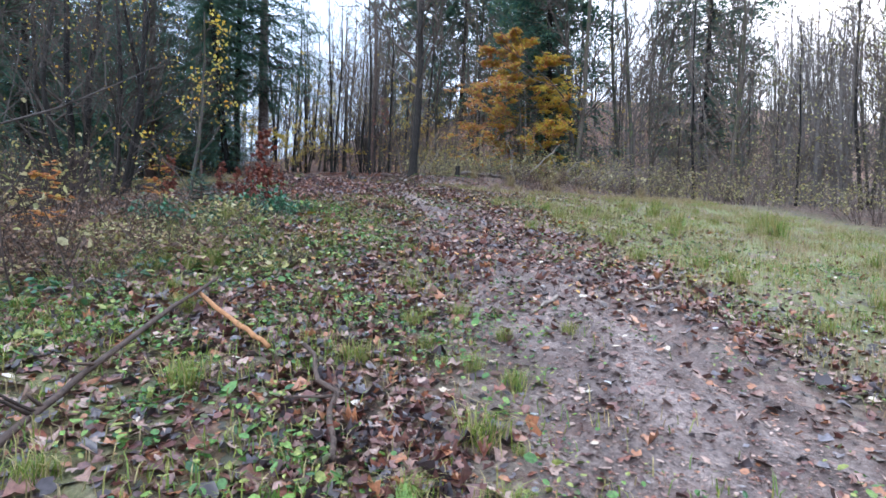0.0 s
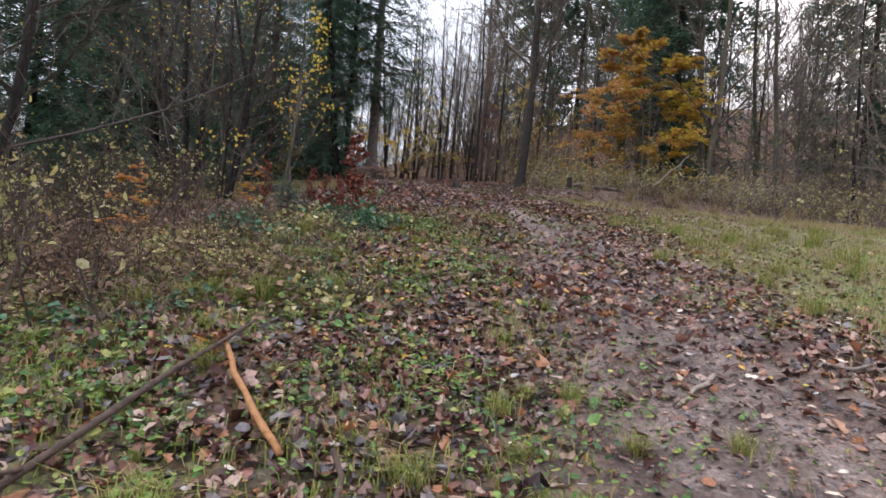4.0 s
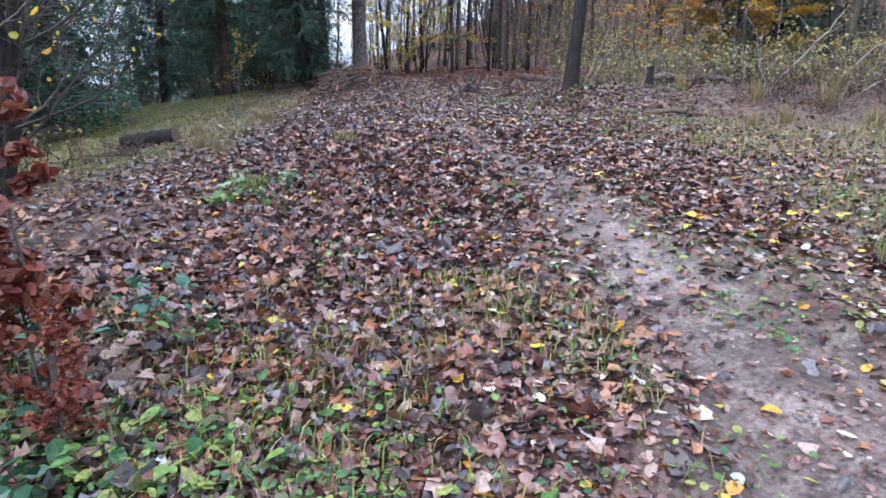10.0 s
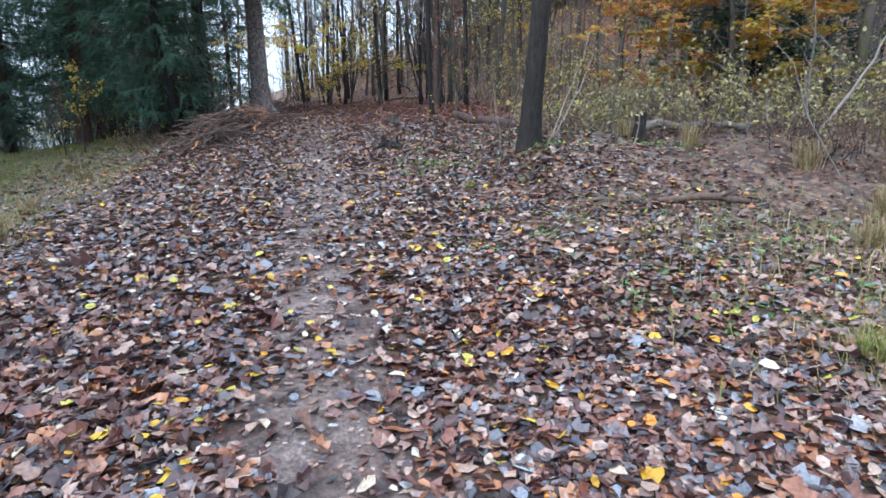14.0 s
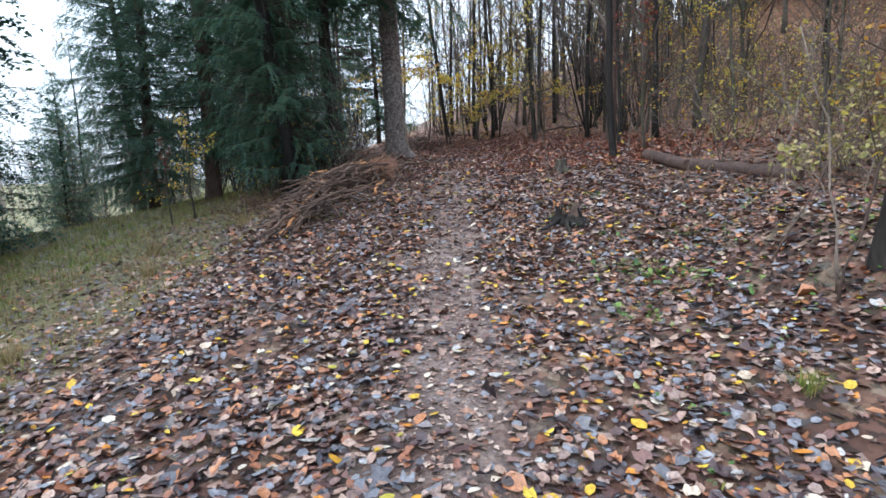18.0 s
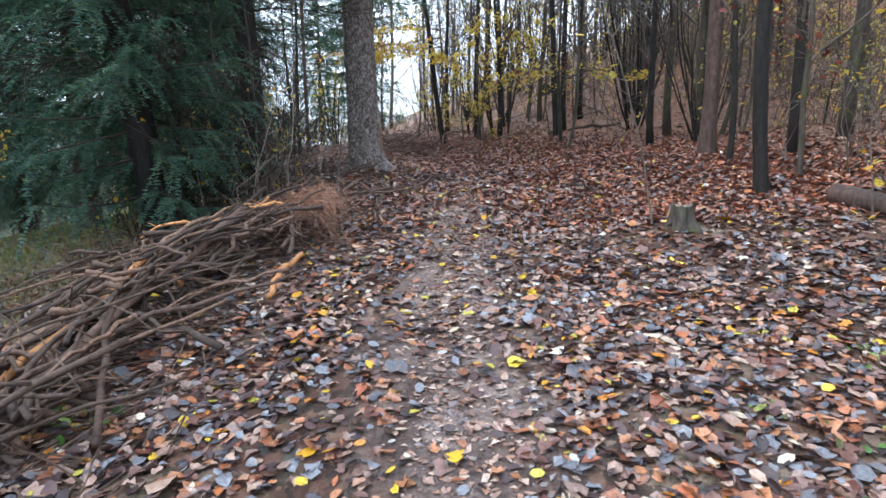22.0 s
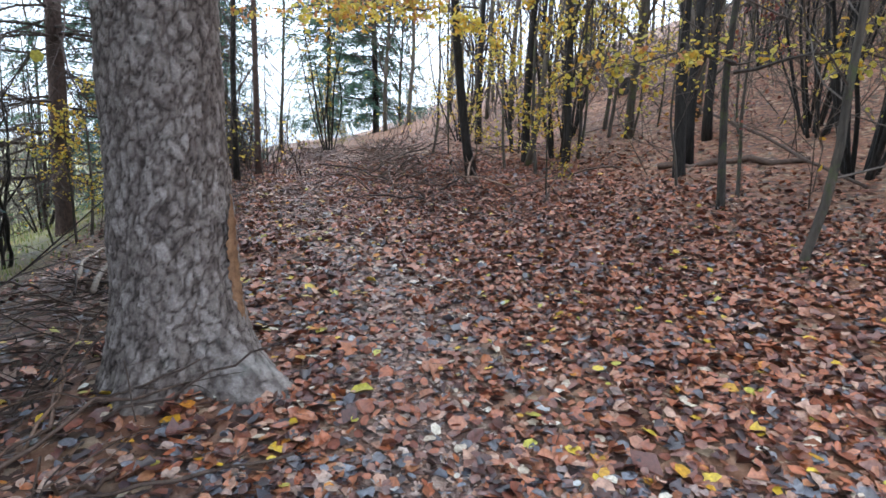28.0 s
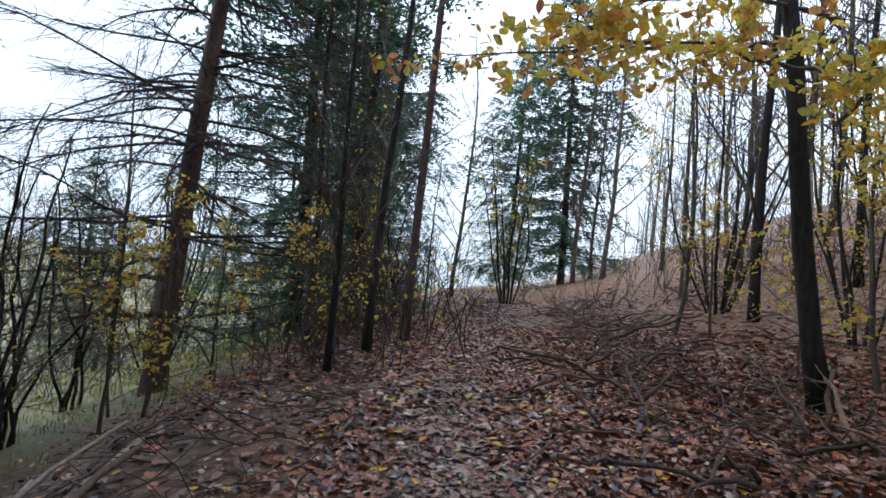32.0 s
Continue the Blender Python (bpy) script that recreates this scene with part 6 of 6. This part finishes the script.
# brush heaps on the bank further up
for n_, (cx, cy, k) in enumerate(((-2.6, 41.0, 20), (-3.1, 43.6, 18), (-1.5, 39.4, 16), (-2.2, 46.5, 14), (0.6, 38.4, 6), (-4.3, 46.5, 14), (-0.4, 42.0, 12))):
    for i in range(k):
        a = hrng.uniform(0, 6.28)
        ln = hrng.uniform(0.4, 1.4)
        bx, by = cx + hrng.normal(0, 0.5), cy + hrng.normal(0, 0.7)
        r = hrng.uniform(0.007, 0.026)
        stick("brushwood_stick", "dead branch on the bank beside the path", ((bx, by, hrng.uniform(0, 0.1)), (bx + ln * 0.5 * math.cos(a), by + ln * 0.5 * math.sin(a), hrng.uniform(0.05, 0.4)), (bx + ln * math.cos(a), by + ln * math.sin(a), hrng.uniform(0, 0.4))), r, r * 0.5, DEADWOOD if i % 4 else HEAPWOOD, 500 + 40 * n_ + i, 3, "brushwood on the bank")

edge_rng = np.random.default_rng(93)
for i in range(18):
    t = edge_rng.random()
    bx, by = -2.7 - 3.0 * t - abs(edge_rng.normal(0.1, 0.45)), 33.0 + 4.6 * t + edge_rng.normal(0, 0.3)
    a, ln = math.radians(edge_rng.normal(122, 42)), edge_rng.uniform(0.5, 1.7)
    dx, dy, r = ln * math.cos(a), ln * math.sin(a), edge_rng.uniform(0.006, 0.02)
    stick("fallen_branch", "dark dead branch lying along the path's lower edge", ((bx, by, 0.02), (bx + 0.5 * dx, by + 0.5 * dy, edge_rng.uniform(0.04, 0.16)), (bx + dx, by + dy, edge_rng.uniform(0.0, 0.22))), r, r * 0.5, DEADWOOD, 1000 + i, 3, "branches below the path")

for i, (points, r0, r1) in enumerate((
        (((-3.35, 33.45, 0.03), (-3.75, 34.1, 0.09), (-4.35, 35.1, 0.05), (-4.6, 35.5, 0.14), (-5.2, 36.7, 0.3)), 0.025, 0.012),
        (((-3.9, 33.9, 0.02), (-4.4, 34.6, 0.12), (-4.75, 35.5, 0.06), (-5.3, 36.2, 0.16)), 0.02, 0.01),
        (((-3.0, 33.75, 0.02), (-3.45, 34.35, 0.08), (-3.6, 35.0, 0.05), (-4.0, 35.9, 0.1)), 0.014, 0.007))):
    stick("fallen_branch", "long crooked barkless pale branch below the path", points, r0, r1, GREYWOOD, 1300 + i, 5, "pale branches below the path")

for i in range(40):
    bx, by = -1.95 + edge_rng.normal(0, 0.3), 31.1 + edge_rng.normal(0, 0.5)
    a, ln, r = edge_rng.uniform(0, 6.28), edge_rng.uniform(0.3, 0.9), edge_rng.uniform(0.004, 0.012)
    stick("fallen_twig", "thin dead twig at the foot of the big spruce", ((bx, by, 0.01), (bx + 0.5 * ln * math.cos(a), by + 0.5 * ln * math.sin(a), edge_rng.uniform(0.03, 0.2)), (bx + ln * math.cos(a), by + ln * math.sin(a), edge_rng.uniform(0.0, 0.3))), r, r * 0.5, DEADWOOD if i % 4 else HEAPWOOD, 1100 + i, 3, "twigs under the big spruce")

# exposed wood and pale resin on the big spruce
wound = Heap()
grid_n, grid_m = 9, 40
strip = []
for i in range(grid_m):
    z = 0.26 + 0.66 * i / (grid_m - 1)
    half = 0.17 * math.sin(math.pi * min(1, 0.06 + i / (grid_m - 1))) ** 0.6 + 0.022 * math.sin(i * 1.9) + 0.02 * math.sin(i * 0.83 + 1)
    for k in range(grid_n):
        a = 0.05 + half * (2 * k / (grid_n - 1) - 1) + 0.01 * math.sin(i * 0.7)
        rr = 0.307 + 0.13 * math.exp(-z / 0.2) + 0.012 * (1 - (2 * k / (grid_n - 1) - 1) ** 4) + 0.016 * noise.noise(Vector((a * 45, z * 4, 1)))
        strip.append((rr * math.cos(a), rr * math.sin(a), z))
gq = (np.arange(grid_m - 1)[:, None] * grid_n + np.arange(grid_n - 1)[None]).ravel()
wound.add(np.array(strip), np.stack([gq, gq + 1, gq + 1 + grid_n, gq + grid_n], -1))
part("bare_wood", wound.mesh("bare_wood", wood_material("torn_wood", (0.12, 0.06, 0.033), (0.36, 0.21, 0.12)), True), big, "torn strip of bare orange wood")

# ---- yellow boughs over the path ----
def bough(parent, name, pts, twigs, leaf_sets, seed, size=0.075, droop=-0.12):
    """A long limb whose flat side twigs carry hanging leaves."""
    rng = np.random.default_rng(seed)
    hp, spots = Heap(), []
    pts = dense(pts, 9, rng, 0.02)
    tube(hp, pts, np.linspace(0.026, 0.005, 9), 6)
    for i in range(twigs):
        q, qd = along(pts, rng.uniform(0.25, 1))
        d = side_way(rng, qd, rng.uniform(0.5, 1.0)) * np.array([1, 1, 0.35])
        tw, _ = wander(rng, q, d, rng.uniform(0.3, 0.9), 5, 0.1, droop * 0.3)
        tube(hp, tw, np.linspace(0.005, 0.0015, 6), 4, False)
        spots.extend([along(tw, t)[0] for t in (0.3, 0.5, 0.65, 0.8, 0.9, 1.0)])
    limb = part(name, hp.mesh(name, TWIG), parent)
    spots = np.array(spots)
    for mat, n in leaf_sets:
        hp = Heap()
        pick = spots[rng.integers(0, len(spots), n)] + rng.normal(0, 0.035, (n, 3)) + np.array([0, 0, -0.03])
        leaves(hp, pick, size * rng.uniform(0.75, 1.25, n), 0.75, rng, 0.6)
        part("foliage", hp.mesh("foliage", mat), limb, "hanging autumn leaves")


over = put(bare_tree("beech_tree", "slender dark beech with yellow boughs over the path", "tree", 81, 12, 0.085, BARK_BLACK, 0.3, 16, 5, 4, (-0.1, -0.03), 0.03, 0.6, 0.22, LEAF_YELLOW, 160, 0.08), -0.7, 40.1)
bough(over, "bough", ((0, 0, 3.1), (-0.5, -0.6, 2.95), (-1.1, -1.8, 2.65), (-1.7, -2.75, 2.35)), 40, ((LEAF_YELLOW, 420), (LEAF_ORANGE, 160)), 82, 0.085)
bough(over, "bough", ((0, 0, 3.4), (-0.9, -0.5, 3.2), (-2.0, -1.4, 2.9), (-2.85, -2.15, 2.6)), 34, ((LEAF_ORANGE, 260), (LEAF_YELLOW, 200)), 83, 0.085)
bough(over, "bough", ((0, 0, 2.6), (0.1, -0.6, 2.7), (-0.2, -1.65, 2.55)), 28, ((LEAF_YELLOW, 340),), 84, 0.085)
bough(over, "bough", ((0, 0, 3.6), (-0.9, -0.6, 3.7), (-1.9, -1.0, 3.5)), 28, ((LEAF_YELLOW, 340),), 85, 0.085)
young = put(bare_tree("maple_tree", "young maple with layered golden leaves", "tree", 86, 5.5, 0.045, BARK_GREY, 0.3, 10, 4, 3, (0.0, 0.0), 0.04, 0.9, 0.25, LEAF_YELLOW, 260, 0.075), 2.6, 36.4)
bough(young, "bough", ((0, 0, 1.7), (-0.7, -0.5, 1.75), (-1.5, -0.8, 1.55)), 22, ((LEAF_YELLOW, 260), (LEAF_ORANGE, 60)), 87, 0.07)
bough(young, "bough", ((0, 0, 1.6), (0.7, -0.7, 1.7), (1.5, -1.1, 1.45)), 22, ((LEAF_YELLOW, 260),), 88, 0.07)
sap = put(bare_tree("maple_sapling", "sapling with bright yellow leaves beside a spruce trunk", "sapling", 89, 3.2, 0.025, BARK_GREY, 0.2, 12, 4, 3, (0.0, 0.0), 0.05, 1.0, 0.4, LEAF_YELLOW, 420, 0.07), -8.1, 39.0)
again(sap, -4.6, 31.6, 130, 0.6)
again(sap, -9.2, 41.0, 250, 0.9)
again(sap, -6.6, 40.2, 100, 0.7)
again(sap, -5.2, 27.4, 200, 0.7)
again(sap, 0.6, 37.6, 60, 0.5)
again(sap, -8.4, 44.2, 20, 1.1)
for x, y, tn, sz in ((-0.75, 41.3, 15, 0.5), (-0.1, 41.0, 80, 1.0), (0.5, 40.0, 140, 1.2), (1.4, 41.6, 210, 1.3), (2.2, 42.8, 300, 1.4), (-7.7, 38.2, 70, 0.8), (-1.6, 43.4, 40, 0.7)):
    again(sap, x, y, tn, sz)
rus = put(bare_tree("maple_sapling", "sapling with faded russet leaves", "sapling", 91, 4.2, 0.03, BARK_GREY, 0.25, 12, 4, 3, (0.0, 0.0), 0.05, 0.9, 0.3, LEAF_RED, 220, 0.075), 4.4, 28.6)
again(rus, 5.2, 31.6, 90, 0.9)
again(rus, 3.0, 37.0, 210, 0.7)
again(rus, -5.4, 26.9, 30, 0.45)

# ---- low plants ----
def weeds(name, label, mat, n, box, size, seed, height=0.06, per=16, mask=None, base=0.25):
    rng = np.random.default_rng(seed)
    cx, cy = rng.uniform(box[0], box[1], n), rng.uniform(box[2], box[3], n)
    patch = np.clip(base + 1.2 * wave(cx, cy, 1.7, seed) + 0.8 * wave(cx, cy, 4.9, seed), 0, 1)
    if mask:
        patch = patch * mask(cx, cy)
    ok = rng.random(n) < patch
    cx, cy = np.repeat(cx[ok], per), np.repeat(cy[ok], per)
    x, y = cx + rng.normal(0, 0.075, len(cx)), cy + rng.normal(0, 0.075, len(cx))
    hp = Heap()
    leaves(hp, np.stack([x, y, land(x, y) + rng.uniform(0.015, height, len(x))], -1), size * rng.lognormal(0, 0.35, len(x)), 0.4, rng, 0.6, OVAL_U)
    tagged(new(name, hp.mesh(name, mat)), label, "weeds", kind="stuff")


weeds("green_weeds", "small bright green weeds among fallen leaves", LEAF_GREEN, 10500, (-4.5, 1.0, 0.5, 10), 0.034, 101, 0.07, 10, lambda x, y: step(-(x - np.interp(y, TRACK_Y, TRACK_X)), 0.6, 2.2) * (1 - 0.25 * step(y, 4.3, 6.5)), 0.34)
weeds("green_weeds", "scattered green weeds on the trodden mud", LEAF_GREEN, 5200, (-1.0, 6.5, 1, 13), 0.028, 102, 0.05, 9)
weeds("green_weeds", "small weeds beside the woodland path", LEAF_GREEN, 1000, (1.8, 6.0, 15, 24), 0.03, 103, 0.06, 9)
weeds("yellow_weeds", "fading yellow-green herb leaves among dead stalks", LEAF_OLIVE, 1500, (-4.2, -0.5, 5.5, 9.6), 0.042, 105, 0.2, 8, lambda x, y: step(-x - 0.15 * (y - 6), 0.5, 1.2), 0.35)
weeds("dead_herbs", "brown withered herb leaves among the weeds", LEAF_DRY, 2600, (-4.5, -0.6, 5.5, 10.5), 0.045, 106, 0.2, 9, lambda x, y: step(-x - 0.15 * (y - 6), 0.6, 1.4), 0.3)
weeds("ground_ivy", "dull bramble leaves on the ground", LEAF_TEAL, 620, (-4.5, -0.8, 5.5, 11.5), 0.05, 104, 0.14, 9)
put(thicket("rosette_plant", "leafy rosette of pale mint-green leaves among brown litter", "herb", 50, 10, 0.26, 0.5, LEAF_MINT, 150, 0.062, TWIG_PALE), -0.95, 12.95)
bramble = put(thicket("bramble", "low bramble with blue-green leaves", "bramble", 47, 22, 0.36, 1.0, LEAF_TEAL, 300, 0.075), -1.2, 9.3)
again(bramble, -0.75, 9.15, 80, 0.75)
again(bramble, -1.9, 8.6, 160, 0.9)
again(bramble, -2.4, 9.4, 250, 0.9)
again(bramble, -0.95, 9.0, 20, 0.6)
herb = put(thicket("herb_plant", "leafy plant with broad yellow-green leaves", "herb", 48, 9, 0.22, 0.5, LEAF_GREEN, 70, 0.075, TWIG_PALE, "broad-leaved plants"), -0.18, 9.55)
for x, y, tn, sz in ((-0.5, 9.75, 60, 1.0), (0.15, 9.3, 120, 0.7), (-0.7, 10.6, 190, 0.8), (-0.95, 12.7, 250, 1.1), (2.7, 21.4, 20, 0.8), (2.2, 20.3, 90, 0.7), (2.6, 24.4, 150, 0.6), (-1.2, 24.0, 220, 0.7)):
    again(herb, x, y, tn, sz)


maple = put(thicket("maple_seedling", "low seedling with fading yellow-green leaves", "seedling", 49, 7, 0.3, 0.5, LEAF_OLIVE, 44, 0.062, TWIG_PALE, "yellow seedlings"), -1.62, 9.3)
for x, y, tn, sz in ((-1.85, 9.0, 40, 1.1), (-1.35, 8.75, 130, 0.7), (-1.0, 8.0, 220, 0.6), (-2.3, 9.9, 300, 1.2), (-2.7, 10.5, 20, 1.3), (-0.45, 7.9, 160, 0.5), (0.2, 7.7, 70, 0.45), (-2.9, 8.4, 250, 1.0)):
    again(maple, x, y, tn, sz)


herb_rng = np.random.default_rng(140)
stalk = put(thicket("dead_herb", "withered brown herb with a few yellow-green leaves", "herb", 53, 14, 0.42, 0.55, LEAF_OLIVE, 40, 0.05, TWIG, "withered herbs beside the track"), -2.1, 7.7)
for k in range(34):
    y = herb_rng.uniform(6.0, 9.4)
    again(stalk, -0.75 - 0.15 * (y - 6) - abs(herb_rng.normal(0.2, 0.9)), y, herb_rng.uniform(0, 360), herb_rng.uniform(0.45, 1.05))
for k in range(9):
    y = herb_rng.uniform(6.2, 9.2)
    again(herb, -0.3 - abs(herb_rng.normal(0.2, 0.8)), y, herb_rng.uniform(0, 360), herb_rng.uniform(0.5, 0.9))


def tuft(name, label, seed, n, height, width, mat, group):
    rng = np.random.default_rng(seed)
    hp = Heap()
    p = np.concatenate([rng.normal(0, 0.05, (n, 2)), np.full((n, 1), -0.02)], 1)
    blades(hp, p, height, width, 1.2, rng)
    return tagged(new(name, hp.mesh(name, mat)), label, "grass", group)


green_tuft = put(tuft("grass_tuft", "tuft of long green grass", 111, 90, 0.3, 0.007, GRASS, "green grass tufts"), 0.1, 3.1)
for k in range(60):
    again(green_tuft, hrng.uniform(-3.4, 0.9), hrng.uniform(1.6, 8.5), hrng.uniform(0, 360), hrng.uniform(0.3, 0.7))
for k in range(34):
    y = herb_rng.uniform(5.8, 8.6)
    again(green_tuft, -0.9 - abs(herb_rng.normal(0, 0.8)), y, herb_rng.uniform(0, 360), herb_rng.uniform(0.5, 1.0))
for k in range(40):
    again(green_tuft, hrng.uniform(3.4, 9.5), hrng.uniform(3.5, 13), hrng.uniform(0, 360), hrng.uniform(0.6, 1.2))
straw_tuft = put(tuft("grass_tuft", "tuft of straw-coloured grass", 112, 110, 0.42, 0.008, GRASS_DRY, "straw grass tufts"), -2.2, 18.4)
for x, y, tn, sz in ((-0.4, 3.95, 40, 0.8), (0.5, 3.6, 90, 0.7), (-0.35, 14.3, 20, 0.8), (-1.3, 3.6, 60, 0.9), (1.2, 4.2, 10, 0.5), (-0.95, 12.9, 140, 0.8), (0.8, 6.2, 30, 0.5), (2.9, 8.3, 80, 1.0), (4.1, 9.6, 10, 1.2), (5.2, 10.4, 60, 1.5), (6.4, 9.2, 100, 1.7), (4.7, 12.0, 150, 1.2), (3.6, 6.6, 200, 1.1), (7.4, 11.2, 20, 1.6), (8.3, 8.7, 70, 2.0), (9.0, 9.6, 170, 2.0), (3.9, 14.6, 10, 0.9), (2.8, 19.2, 50, 0.6)):
    again(green_tuft, x, y, tn, sz)
for x, y, tn, sz in ((-3.3, 22.9, 40, 0.9), (-2.6, 16.2, 90, 0.9), (-3.6, 18.8, 10, 1.0), (-2.9, 20.4, 60, 0.8), (-4.6, 21.6, 110, 1.0), (-1.9, 14.9, 160, 0.8), (-4.2, 24.4, 200, 1.0), (-2.9, 24.8, 250, 0.7), (5.6, 16.2, 20, 1.0), (6.8, 17.2, 70, 1.2), (7.9, 16.6, 120, 1.3), (9.3, 17.4, 170, 1.4), (10.8, 16.2, 220, 1.4), (8.6, 18.6, 270, 1.7), (9.7, 19.8, 320, 1.8), (10.9, 19.5, 15, 1.8), (7.2, 18.7, 65, 1.4), (6.1, 19.6, 115, 1.2), (5.8, 21.0, 165, 1.1)):
    again(straw_tuft, x, y, tn, sz)
seedling = put(spruce("spruce_seedling", "tiny young spruce among dead herbs", 121, 0.75, 0.014, BARK_RED, 0.1, 0.26, 9, 6, 7, 8, 0.022), -2.0, 10.0)

# dark rotten log and brush on the open slope
log("rotten_log", "short dark rotten log beside a brush pile", (-4.7, 18.35), (-3.7, 18.1), 0.15, BARK_BLACK, 33)
for i in range(12):
    a = hrng.uniform(0, 6.28)
    bx, by, ln = -4.3 + hrng.normal(0, 0.4), 17.6 + hrng.normal(0, 0.3), hrng.uniform(0.5, 1.2)
    stick("brushwood_stick", "dead stick beside the rotten log", ((bx, by, 0.02), (bx + ln * math.cos(a), by + ln * math.sin(a), hrng.uniform(0.05, 0.3))), 0.016, 0.008, DEADWOOD, 800 + i, 2, "sticks by the rotten log")
# crooked bare shrubs below the path
crook = put(bare_tree("crooked_shrub", "crooked dark shrub with bent bare stems", "shrub", 131, 4.6, 0.04, BARK_BLACK, 0.25, 7, 3, 3, (0.05, 0), 0.16, 0.7, 0.28, LEAF_YELLOW, 50, 0.06, 5, "crooked shrubs", 6), -9.5, 38.3)
again(crook, -8.6, 37.4, 140, 0.9)
again(crook, -11.4, 40.0, 250, 1.0)
again(crook, -12.4, 38.4, 60, 0.9)
again(crook, -7.6, 44.4, 20, 0.8)

# upright grey twigs between the brush heap and the big spruce
for i in range(34):
    bx, by = -2.1 + hrng.normal(0, 0.35), 28.6 + hrng.normal(0, 0.7)
    ln = hrng.uniform(0.5, 1.5)
    stick("upright_twig", "grey dead shoot standing by the brush heap", ((bx, by, 0), (bx + hrng.normal(0, 0.12), by + hrng.normal(0, 0.12), ln * 0.55), (bx + hrng.normal(0, 0.3), by + hrng.normal(0, 0.3), ln)), 0.009, 0.004, GREYWOOD if i % 2 else DEADWOOD, 900 + i, 3, "dead shoots by the heap")
# many-stemmed leaning hazels on the copper bank
for x, y, tn, sz in ((5.4, 40.2, 75, 0.8), (7.6, 40.4, 160, 0.8), (6.0, 35.6, 230, 0.6), (4.9, 33.2, 300, 0.55), (0.98, 41.69, 20, 0.85)):
    again(hazel, x, y, tn, sz)
